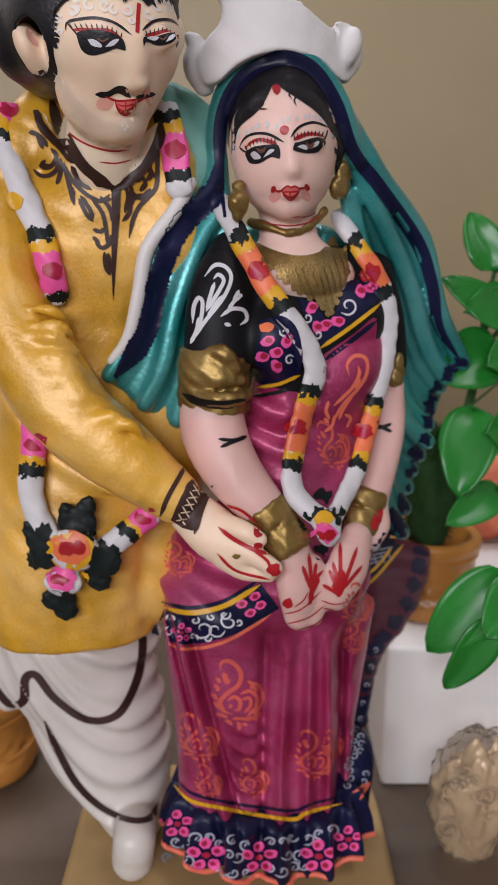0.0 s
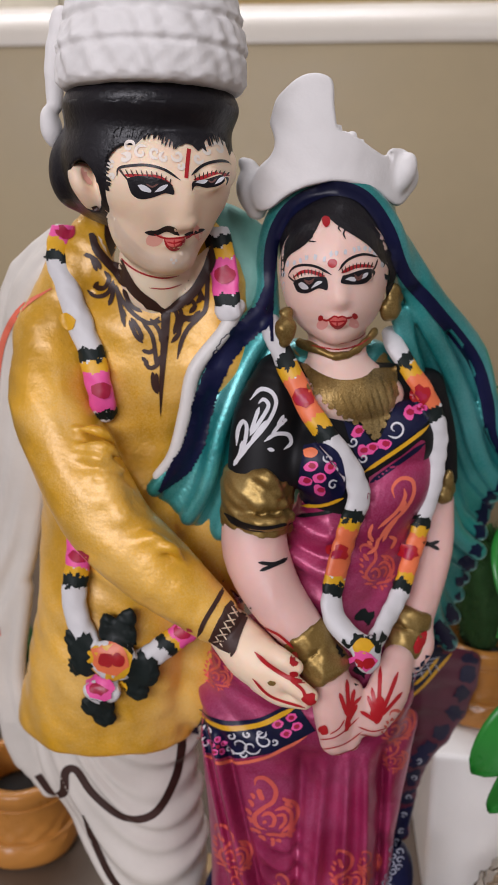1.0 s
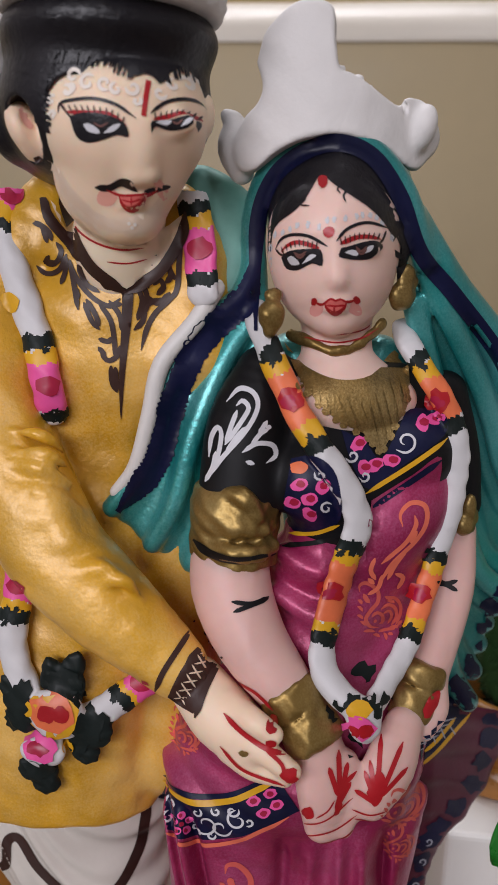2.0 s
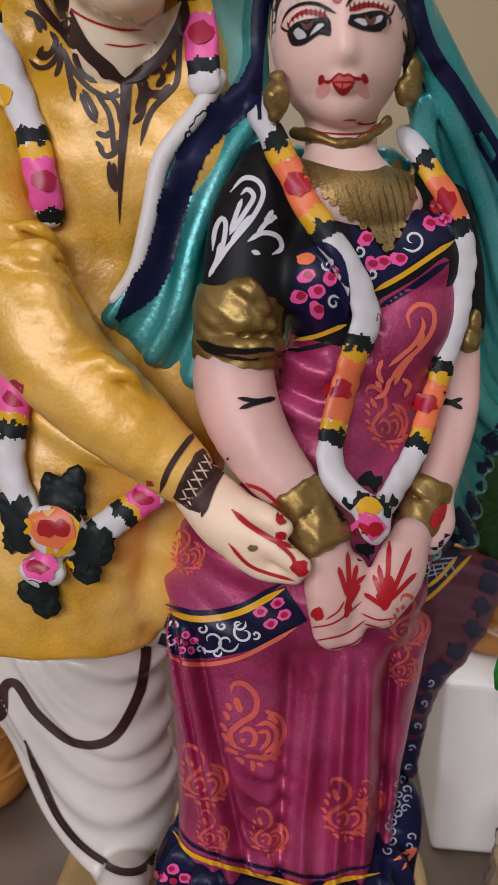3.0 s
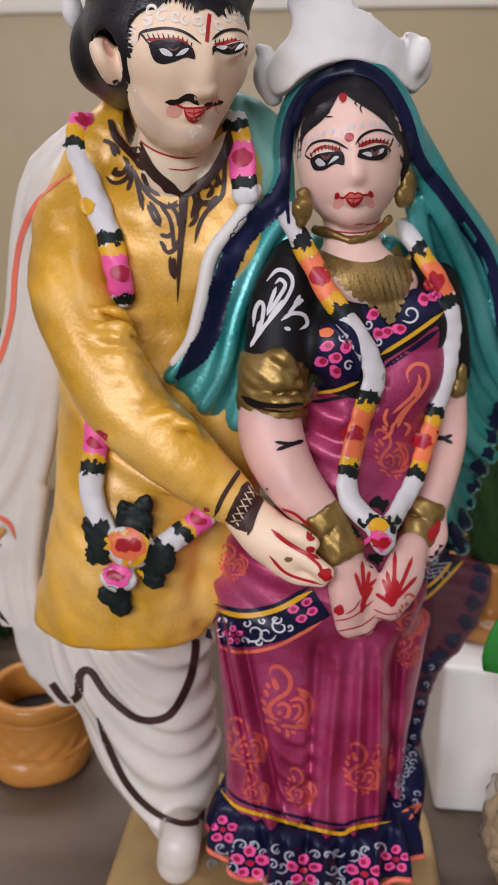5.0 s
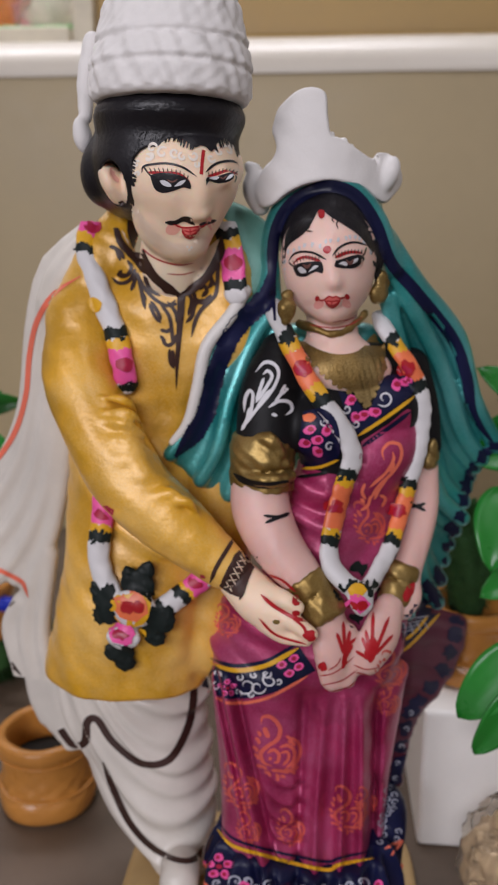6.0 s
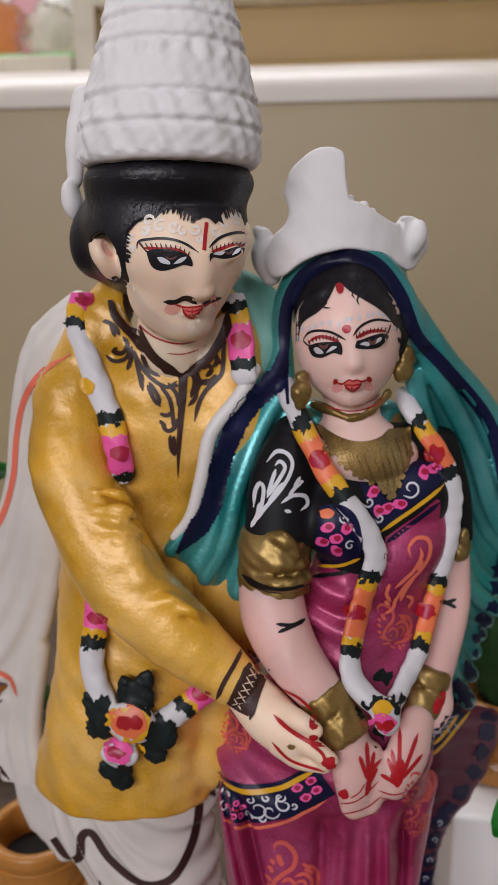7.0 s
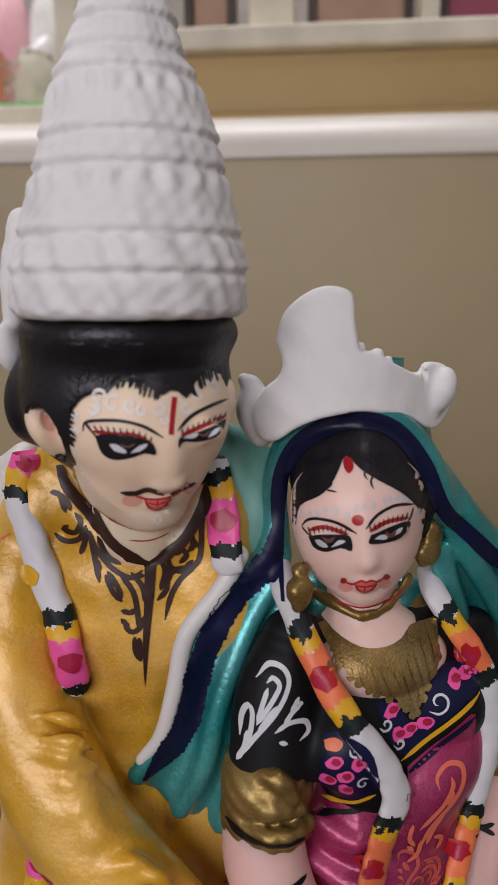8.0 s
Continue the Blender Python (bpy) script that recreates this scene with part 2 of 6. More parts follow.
    def loft(self, rows, k=0.3, p=2.0, folds=None, n=6):
        """A body through level ovals (z, cx, cy, rx, ry), from the top down or up."""
        c = spline(sorted(rows), n)
        zz = c[:, 0]
        m = 1.2
        lo = (min(c[:, 1] - c[:, 3]) - m, min(c[:, 2] - c[:, 4]) - m, zz.min() - m)
        hi = (max(c[:, 1] + c[:, 3]) + m, max(c[:, 2] + c[:, 4]) + m, zz.max() + m)
        s, x, y, z = self.part_of(lo, hi)
        cx, cy, rx, ry = (np.interp(z, zz, c[:, i]) for i in (1, 2, 3, 4))
        dx, dy = x - cx, y - cy
        q = ((np.abs(dx) / rx) ** p + (np.abs(dy) / ry) ** p) ** (1 / p)
        d = (q - 1) * np.minimum(rx, ry)
        if folds:
            d = d - folds(np.arctan2(dx / rx, -dy / ry), z, x, y)
        cap = np.maximum(z - zz.max(), zz.min() - z)
        e = 0.35
        d = np.where((d > -e) & (cap > -e), np.sqrt(np.maximum(d + e, 0) ** 2 + np.maximum(cap + e, 0) ** 2) - e, np.maximum(d, cap))
        self.join(s, d.astype(np.float32), k)
        return self

    def slab(self, outline, depth, half, k=0.2, e=0.2, n=5):
        """A plate with rounded rims: an outline across and up, at a depth given across, half as thick."""
        p = spline(list(outline) + [outline[0]], n)[:-1]
        lo, hi = p.min(0) - 1, p.max(0) + 1
        ds = [depth(x) for x in np.linspace(lo[0], hi[0], 9)]
        s, x, y, z = self.part_of((lo[0], min(ds) - half - 1, lo[1]), (hi[0], max(ds) + half + 1, hi[1]))
        gx, gz = np.broadcast_arrays(x[:, :, 0], z[0, :, :])
        best, odd = np.full(gx.shape, 9.0), np.zeros(gx.shape, bool)
        for a, b in zip(p, np.roll(p, -1, 0)):
            ab = b - a
            t = np.clip(((gx - a[0]) * ab[0] + (gz - a[1]) * ab[1]) / max(float(ab @ ab), 1e-9), 0, 1)
            best = np.minimum(best, np.hypot(gx - a[0] - t * ab[0], gz - a[1] - t * ab[1]))
            odd ^= ((a[1] > gz) != (b[1] > gz)) & (gx < ab[0] * (gz - a[1]) / (ab[1] + 1e-12) + a[0])
        d = np.where(odd, -best, best)[:, None, :]
        cap = np.abs(y - depth(x)) - half
        d = np.sqrt(np.maximum(d + e, 0) ** 2 + np.maximum(cap + e, 0) ** 2) - e + np.minimum(np.maximum(d + e, cap + e), 0)
        self.join(s, d.astype(np.float32), k)
        return self

    def crumple(self, amount, f):
        """Small uneven dents all over."""
        s, x, y, z = self.part_of(self.lo, self.lo + np.array(self.n) * self.h)
        self.f += (amount * np.sin(f * x + 0.7 * f * z) * np.sin(1.3 * f * z - 0.6 * f * y + 0.5) * np.sin(0.9 * f * y + 0.8 * f * x))[: self.n[0], : self.n[1], : self.n[2]].astype(np.float32)
        return self

    def skin(self):
        """The surface as points and four-sided faces."""
        f = self.f
        inside = f < 0
        nx, ny, nz = f.shape
        cell = np.zeros((nx - 1, ny - 1, nz - 1), np.int8)
        for a in (0, 1):
            for b in (0, 1):
                for c in (0, 1):
                    cell += inside[a : nx - 1 + a, b : ny - 1 + b, c : nz - 1 + c]
        ids = np.argwhere((cell > 0) & (cell < 8))
        index = np.full(cell.shape, -1, np.int32)
        index[tuple(ids.T)] = np.arange(len(ids))
        total, count = np.zeros((len(ids), 3)), np.zeros(len(ids))
        corner = [np.array(c) for c in ((0, 0, 0), (1, 0, 0), (0, 1, 0), (1, 1, 0), (0, 0, 1), (1, 0, 1), (0, 1, 1), (1, 1, 1))]
        val = [f[tuple((ids + c).T)] for c in corner]
        for i in range(8):
            for j in range(i + 1, 8):
                if abs(corner[i] - corner[j]).sum() == 1:
                    a, b = val[i], val[j]
                    hit = (a < 0) != (b < 0)
                    t = np.where(hit, a / np.where(hit, a - b, 1), 0)
                    total += np.where(hit[:, None], corner[i] + t[:, None] * (corner[j] - corner[i]), 0)
                    count += hit
        verts = (ids + total / count[:, None]) * self.h + self.lo
        faces = []
        for a in range(3):
            b, c = (a + 1) % 3, (a + 2) % 3
            s0, s1 = [slice(None)] * 3, [slice(None)] * 3
            s0[a], s1[a] = slice(0, -1), slice(1, None)
            one, two = inside[tuple(s0)], inside[tuple(s1)]
            e = np.argwhere(one != two)
            e = e[(e[:, b] > 0) & (e[:, c] > 0) & (e[:, b] < f.shape[b] - 1) & (e[:, c] < f.shape[c] - 1)]
            out = one[tuple(e.T)]
            quad = []
            for db, dc in ((0, 0), (-1, 0), (-1, -1), (0, -1)):
                o = e.copy()
                o[:, b] += db
                o[:, c] += dc
                quad.append(index[tuple(o.T)])
            quad = np.stack(quad, 1)
            quad[~out] = quad[~out][:, ::-1]
            faces.append(quad)
        return verts, np.vstack(faces)


FRONT = np.array((1.5, 0.5, 34.0))


def along(xs, back):
    """How far the clay is set back, given at some places across the figure."""
    return lambda x, z: np.interp(x, xs, back)


def set_skirt(x, z):
    low = np.clip((16.5 - z) / 3, 0, 1)
    return BRIDE(x, z) * (1 - low) + low * np.interp(x, (-4, -0.8, 1.7, 3, 6), (-0.5, 0.8, 2.1, 1.9, 2.2))


def set_hem(x, z):
    return np.where(x > 5.2, np.where(z > 7.5, TAIL(x, z), 1.3), np.interp(x, (-4, -0.8, 1.7, 3, 5.2), (0.0, 0.8, 1.7, 1.5, 1.3)))


BRIDE = along((-3, -0.6, 1.5, 4.4, 6), (0, 0, 0.3, 1.8, 2.3))
TAIL = along((4.5, 6.2, 9.3), (1.6, 2.5, 5.0))
VEIL = along((-6, -4, -1.5, 1.4, 4, 5.2, 7.9, 9.1, 10), (0.8, 0.9, 0.8, 0.3, 0.8, 1.2, 3.2, 3.9, 4.4))
STRINGS = along((-2.6, -1.6, -0.6, 1.5, 4.4, 6), (0.9, 0.3, 0.1, 0.3, 1.8, 2.3))


class Statue:
    """Gathers clay and paint into one mesh with one slot for each paint."""

    def __init__(self):
        self.v, self.f, self.m, self.count, self.slots = [], [], [], 0, []

    def slot(self, mat):
        if mat not in self.slots:
            self.slots.append(mat)
        return self.slots.index(mat)

    def add(self, verts, faces, mat):
        if len(verts) == 0 or len(faces) == 0:
            return
        i = self.slot(mat)
        self.v.extend(map(tuple, verts))
        self.f.extend(tuple(int(j) + self.count for j in q) for q in faces)
        self.m.extend([i] * len(faces))
        self.count += len(verts)

    def clay(self, c, mat, push=0.0):
        """Take over a block of clay, set back by some centimetres (a number, or a function of x and z)."""
        v, f = c.skin()
        way = v - FRONT
        way /= np.linalg.norm(way, axis=1)[:, None]
        back = push(v[:, 0], v[:, 2]) if callable(push) else push
        v = v + way * np.broadcast_to(back, (len(v),))[:, None]
        v[:, 2] = np.maximum(v[:, 2], 0.0)
        self.add(v, f, mat)

    def ready(self):
        from mathutils.bvhtree import BVHTree

        self.tree = BVHTree.FromPolygons(self.v, self.f)

    def brush(self, x, y, z):
        self.eye = Vector((x, y, z))

    def lay(self, x, z, lift):
        way = (Vector((x, 32.0, z)) - self.eye).normalized()
        place, normal, _, _ = self.tree.ray_cast(self.eye, way)
        return None if place is None else place - way * lift

    def stroke(self, mat, wide, *pts, lift=0.03, taper=True, step=0.08, across=2, wobble=0.0, n=8):
        """A brush stroke through points of the front plane, laid onto the clay."""
        p = spline(pts, n)
        d = np.r_[0, np.cumsum(np.hypot(*np.diff(p, axis=0).T))]
        m = max(3, int(d[-1] / step))
        s = np.linspace(0, d[-1], m + 1)
        p = np.stack([np.interp(s, d, p[:, 0]), np.interp(s, d, p[:, 1])], 1)
        g = np.gradient(p, axis=0)
        g /= np.linalg.norm(g, axis=1)[:, None] + 1e-9
        side = np.stack([-g[:, 1], g[:, 0]], 1)
        u = s / d[-1]
        w = np.full(m + 1, wide / 2)
        if taper:
            w = w * np.clip(np.minimum(u, 1 - u) * 7, 0.12, 1) ** 0.7
        if wobble:
            w = w * (1 + wobble * (np.random.rand(m + 1) - 0.5))
        verts, faces, key = [], [], {}
        for i in range(m + 1):
            for j in range(across + 1):
                q = p[i] + side[i] * w[i] * (2 * j / across - 1)
                h = self.lay(q[0], q[1], lift)
                if h is not None:
                    key[i, j] = len(verts)
                    verts.append(h)
        for i in range(m):
            for j in range(across):
                ks = [(i, j), (i + 1, j), (i + 1, j + 1), (i, j + 1)]
                if all(k in key for k in ks):
                    q = [key[k] for k in ks]
                    ys = [verts[k].y for k in q]
                    if max(ys) - min(ys) < 0.45 + wide * 0.5:
                        faces.append(q[::-1])
        self.add(verts, faces, mat)

    def fill(self, mat, *pts, lift=0.02, cell=0.14, smooth=4, jump=0.9):
        """A painted patch inside an outline of the front plane, laid onto the clay."""
        from mathutils.geometry import delaunay_2d_cdt

        p = np.array(pts, float)
        if smooth:
            p = spline(np.vstack([p, p[:1]]), smooth)[:-1]
        lo, hi = p.min(0), p.max(0)
        inner = []
        gx, gz = np.meshgrid(np.arange(lo[0], hi[0], cell), np.arange(lo[1], hi[1], cell))
        q = np.stack([gx.ravel(), gz.ravel()], 1)
        a, b = p, np.roll(p, -1, 0)
        odd = np.zeros(len(q), bool)
        near = np.full(len(q), 9.0)
        for s, e in zip(a, b):
            odd ^= ((s[1] > q[:, 1]) != (e[1] > q[:, 1])) & (q[:, 0] < (e[0] - s[0]) * (q[:, 1] - s[1]) / (e[1] - s[1] + 1e-12) + s[0])
            near = np.minimum(near, np.hypot(*(q - s).T))
        inner = q[odd & (near > cell * 0.6)]
        vs = [Vector(v) for v in np.vstack([p, inner])]
        n = len(p)
        out = delaunay_2d_cdt(vs, [(i, (i + 1) % n) for i in range(n)], [], 1, 1e-5)
        key, verts = {}, []
        for i, v in enumerate(out[0]):
            h = self.lay(v.x, v.y, lift)
            if h is not None:
                key[i] = len(verts)
                verts.append(h)
        faces = []
        for t in out[2]:
            if all(i in key for i in t):
                q = [key[i] for i in t]
                ys = [verts[i].y for i in q]
                if max(ys) - min(ys) < jump:
                    faces.append(q)
        self.add(verts, faces, mat)

    def wrap(self, mat, a, b, half, base="garland_white", jag=0.05):
        """Paint a band all round a string of the given base paint, between two places along it."""
        if not hasattr(self, "strings"):
            i = self.slots.index(base)
            self.strings = np.array([k for k, m in enumerate(self.m) if m == i])
            pts = np.array(self.v)
            self.middle = np.array([pts[list(self.f[k])].mean(0) for k in self.strings])
        e = np.array(self.eye)
        q = e + (self.middle - e) * ((32.0 - e[1]) / (self.middle[:, 1] - e[1]))[:, None]
        a, b = np.array(a), np.array(b)
        way = (b - a) / np.linalg.norm(b - a)
        dx, dz = q[:, 0] - a[0], q[:, 2] - a[1]
        u, side = dx * way[0] + dz * way[1], dx * -way[1] + dz * way[0]
        u = u + jag * np.sin(9 * side + 40 * a[0]) + 0.6 * jag * np.sin(23 * side + 17 * a[1])
        hit = (u > 0) & (u < np.linalg.norm(b - a)) & (np.abs(side) < half)
        i = self.slot(mat)
        for k in self.strings[hit]:
            self.m[k] = i

    def dab(self, mat, c, rx, rz, turn=0.0, lift=0.04, rough=0.12, n=14):
        """One touch of a loaded brush: an uneven oval."""
        ca, sa = math.cos(radians(turn)), math.sin(radians(turn))
        ring = []
        for i in range(n):
            a = 2 * math.pi * i / n
            k = 1 + rough * (random.random() - 0.5) * 2
            u, w = rx * k * math.cos(a), rz * k * math.sin(a)
            ring.append((c[0] + u * ca - w * sa, c[1] + u * sa + w * ca))
        self.fill(mat, *ring, lift=lift, cell=max(0.12, min(rx, rz) * 0.5), smooth=0)

    def finish(self, name):
        me = bpy.data.meshes.new(name)
        me.from_pydata([(x * TRUNK, y * TRUNK, z * TRUNK) for x, y, z in self.v], [], self.f)
        me.polygons.foreach_set("material_index", self.m)
        me.polygons.foreach_set("use_smooth", [True] * len(self.f))
        for s in self.slots:
            me.materials.append(MATS[s])
        me.update()
        return new(name, me)


st = Statue()
FINE, MID = 0.08, 0.11

# -- the groom figure --
hat = Clay((-12, 28.5, 37), (-0.5, 38.5, 54), FINE)
HAT_ROWS = [(h - 0.2, x - 0.5, 33.5, r * 0.965, r * 0.95) for (x, y, h), r in (
    ((-5.13, 31.00, 41.16), 3.58), ((-5.12, 31.00, 42.40), 3.62), ((-5.05, 31.00, 43.44), 3.4), ((-5.03, 31.50, 45.24), 2.92),
    ((-4.99, 31.60, 46.09), 2.72), ((-5.07, 32.00, 47.78), 2.16), ((-5.11, 32.00, 48.42), 1.85), ((-5.02, 32.00, 49.27), 1.55), ((-4.96, 32.00, 50.79), 1.0), ((-4.93, 32.00, 51.47), 0.5))]
hz = [r[0] for r in HAT_ROWS]


def hat_relief(a, z, x, y):
    out = 0 * a * z
    for g in (hz[1], hz[2], hz[3], hz[4], hz[5], hz[6], hz[7]):
        out = out - 0.09 * np.exp(-(((z - g) / 0.11) ** 2)) + 0.05 * np.exp(-(((z - g - 0.22) / 0.15) ** 2))
    rope = (z < hz[2]) & (z > hz[0] + 0.25)
    out = out + np.where(rope, 0.05 * np.sin(21 * a + 3.6 * z + 1.3 * np.sin(5 * a)), 0)
    beads = np.exp(-(((z - (hz[3] - 0.35)) / 0.25) ** 2)) + np.exp(-(((z - (hz[4] + 1.3)) / 0.25) ** 2))
    return out + 0.08 * beads * np.sin(22 * a + 0.8 * np.sin(3 * a)) + 0.03 * np.sin(9 * a + 2 * z) + 0.02 * np.sin(31 * a - 4 * z) * np.sin(7 * z + 3 * a)


hat.loft(HAT_ROWS, folds=hat_relief)
hat.tube((-9.41, 34.80, 43.94, 0.4), (-9.74, 34.80, 42.38, 0.42), (-9.83, 34.80, 40.74, 0.3), k=0.4).ball(-9.96, 34.60, 39.95, 0.42, 0.5, 0.8, k=0.2, roll=8)
hat.crumple(0.03, 3.3)
st.clay(hat, "plaster_white", -1.4)

hair = Clay((-11.5, 28, 33), (-0.5, 38.5, 43), FINE)
hair.ball(-5.73, 33.10, 38.46, 3.2, 3.5, 2.75)
hair.ball(-5.48, 32.60, 40.20, 3.2, 3.3, 1.4, k=0.6)
hair.ball(-7.64, 34.30, 38.31, 2.0, 2.5, 2.1, k=0.6)
hair.ball(-8.80, 33.20, 38.04, 0.75, 1.3, 1.25, k=0.4)
hair.ball(-7.26, 31.70, 37.81, 0.3, 0.8, 0.95, k=0.2, roll=-8).ball(-7.07, 31.70, 38.91, 0.6, 1.0, 0.6, k=0.3)
hair.ball(-7.47, 30.90, 37.49, 0.7, 1.2, 0.95, cut=True).ball(-5.72, 30.00, 37.92, 0.8, 0.9, 0.85, cut=True)
st.clay(hair, "hair_black")

head = Clay((-10.5, 28, 28), (0.5, 38.5, 41.5), FINE)
head.ball(-4.87, 32.00, 37.84, 2.2, 2.65, 2.35)
head.ball(-6.06, 31.65, 37.93, 1.1, 1.9, 1.6, k=0.6).ball(-3.50, 32.20, 38.00, 0.9, 1.75, 1.5, k=0.6)
head.ball(-5.29, 32.55, 35.97, 1.62, 1.8, 1.58, k=0.9)
head.ball(-4.71, 32.00, 34.94, 0.75, 0.85, 0.5, k=0.7)
head.ball(-6.04, 31.90, 36.15, 0.65, 0.85, 0.75, k=0.8).ball(-3.92, 31.80, 36.32, 0.5, 0.75, 0.65, k=0.7)
head.tube((-3.75, 29.95, 37.54, 0.10), (-3.84, 30.08, 36.89, 0.15), (-3.96, 30.32, 36.34, 0.22), k=0.75)
head.ball(-4.22, 30.35, 36.16, 0.15, 0.2, 0.12, k=0.3).ball(-3.74, 30.40, 36.22, 0.15, 0.2, 0.12, k=0.3)
head.ball(-4.38, 30.72, 35.70, 0.42, 0.2, 0.1, k=0.2).ball(-4.39, 30.82, 35.46, 0.34, 0.22, 0.13, k=0.2)
head.ball(-5.09, 30.15, 37.28, 0.75, 0.25, 0.32, k=0.4).ball(-3.02, 30.45, 37.62, 0.6, 0.25, 0.28, k=0.4)
head.ball(-7.81, 31.50, 37.64, 0.46, 0.85, 0.82, k=0.12, roll=22).ball(-7.42, 31.90, 37.24, 0.6, 0.8, 0.7, k=0.3)
head.ball(-7.45, 30.80, 37.83, 0.2, 0.2, 0.42, cut=True, roll=22)
head.ball(-2.61, 33.00, 38.24, 0.22, 0.5, 0.6, k=0.2)
head.tube((-5.52, 33.80, 35.65, 1.45), (-5.76, 34.20, 34.32, 1.52), (-5.78, 34.85, 33.10, 1.5), k=0.3)
st.clay(head, "skin_pale")

kurta = Clay((-13.5, 28.5, 10), (0.5, 39.5, 37.5), MID)


def kurta_folds(a, z, x, y):
    return 0.07 * np.sin(5 * a + 0.25 * z) * np.clip((24 - z) / 10, 0, 1) + 0.04 * np.sin(1.1 * z + 3 * x)


kurta.loft([(z, x, cy, rx, ry) for (x, cy, z), rx, ry in (
    ((-6.97, 36.20, 33.95), 2.3, 1.6), ((-7.28, 36.20, 32.82), 3.4, 2.2), ((-7.69, 36.20, 31.02), 4.0, 2.7), ((-7.53, 36.20, 26.24), 4.2, 2.75),
    ((-7.63, 35.70, 22.11), 4.0, 3.0), ((-8.05, 35.10, 17.91), 4.0, 3.3), ((-8.51, 35.10, 15.05), 4.2, 3.2), ((-8.72, 35.10, 12.79), 4.35, 3.0))], folds=kurta_folds)
kurta.tube((-10.23, 34.40, 31.59, 1.5), (-10.17, 33.60, 29.13, 1.75), (-9.02, 32.60, 26.79, 1.75), (-7.41, 31.70, 24.38, 1.7), (-5.22, 31.20, 22.57, 1.5), (-3.01, 31.00, 20.80, 1.08), k=0.14)
kurta.tube((-3.95, 35.80, 28.88, 1.7), (-3.88, 35.50, 22.06, 1.8), (-4.32, 35.20, 15.09, 1.9), k=0.4)
kurta.tube((-8.48, 31.22, 27.35, 0.05), (-7.45, 31.02, 27.29, 0.26), (-6.67, 31.62, 26.68, 0.05), k=0.45)
kurta.tube((-8.29, 31.12, 26.60, 0.05), (-7.24, 30.87, 26.48, 0.3), (-6.40, 31.42, 25.87, 0.05), k=0.45)
kurta.tube((-8.02, 30.92, 25.77, 0.05), (-6.98, 30.67, 25.76, 0.3), (-6.08, 31.22, 25.06, 0.05), k=0.45)
kurta.tube((-7.46, 30.72, 24.92, 0.05), (-6.43, 30.52, 25.08, 0.3), (-5.49, 31.02, 24.39, 0.05), k=0.45)
kurta.tube((-6.44, 30.42, 24.06, 0.05), (-5.30, 30.22, 24.40, 0.27), (-4.62, 30.62, 23.80, 0.05), k=0.45)
kurta.tube((-8.37, 35.40, 36.07, 0.9), (-9.39, 35.00, 34.08, 1.3), (-10.38, 34.80, 31.55, 1.5), k=0.6)
kurta.tube((-4.01, 35.40, 35.55, 0.9), (-3.37, 35.20, 33.58, 1.3), (-3.26, 35.00, 30.56, 1.5), k=0.6)
kurta.ball(-6.16, 35.60, 30.58, 3.2, 2.3, 2.6, k=1.4)
kurta.ball(-6.52, 35.15, 32.30, 2.5, 1.75, 1.35, k=1.0)
kurta.tube((-8.51, 34.90, 35.32, 0.5), (-7.86, 34.30, 34.25, 0.55), (-6.61, 33.95, 33.28, 0.5), (-5.43, 33.85, 32.65, 0.42), (-4.38, 33.95, 33.47, 0.45), (-3.83, 34.40, 34.70, 0.5), k=0.5)
for p, q, r in (((-8.66, 31.55, 28.38), (-7.58, 31.60, 28.22), (-7.07, 32.10, 27.54)), ((-8.40, 31.20, 27.80), (-7.34, 31.20, 27.72), (-6.79, 31.75, 27.12)), ((-8.22, 30.98, 26.19), (-7.19, 30.78, 26.12), (-6.24, 31.32, 25.46)), ((-7.72, 30.82, 25.36), (-6.73, 30.60, 25.40), (-5.77, 31.10, 24.73)), ((-5.82, 30.30, 23.75), (-4.66, 30.20, 24.06), (-4.08, 30.50, 23.36))):
    kurta.tube((*p, 0.03), (*q, 0.24), (*r, 0.03), k=0.22)
kurta.tube((-10.30, 34.00, 23.91, 0.05), (-8.71, 32.90, 22.20, 0.2), (-6.52, 32.45, 20.92, 0.2), (-4.44, 32.30, 19.96, 0.05), k=0.5)
kurta.crumple(0.045, 2.3)
st.clay(kurta, "kurta_yellow")

palm = Clay((-4.5, 27.5, 15), (3.5, 33.5, 24), FINE)
palm.tube((-2.31, 30.90, 20.22, 0.95), (-1.34, 30.30, 19.50, 1.05), (-0.35, 29.90, 18.97, 0.9), k=0.3)
palm.tube((-0.93, 29.90, 20.09, 0.45), (-0.17, 29.30, 20.03, 0.4), (0.41, 29.20, 19.73, 0.32), k=0.25)
palm.tube((-0.54, 29.50, 19.42, 0.42), (0.18, 29.20, 19.10, 0.4), (1.00, 29.10, 18.56, 0.34), k=0.22)
palm.tube((-0.92, 29.70, 18.66, 0.42), (-0.19, 29.50, 18.29, 0.4), (0.81, 29.30, 18.19, 0.3), k=0.22)
st.clay(palm, "skin_pale", 0.4)

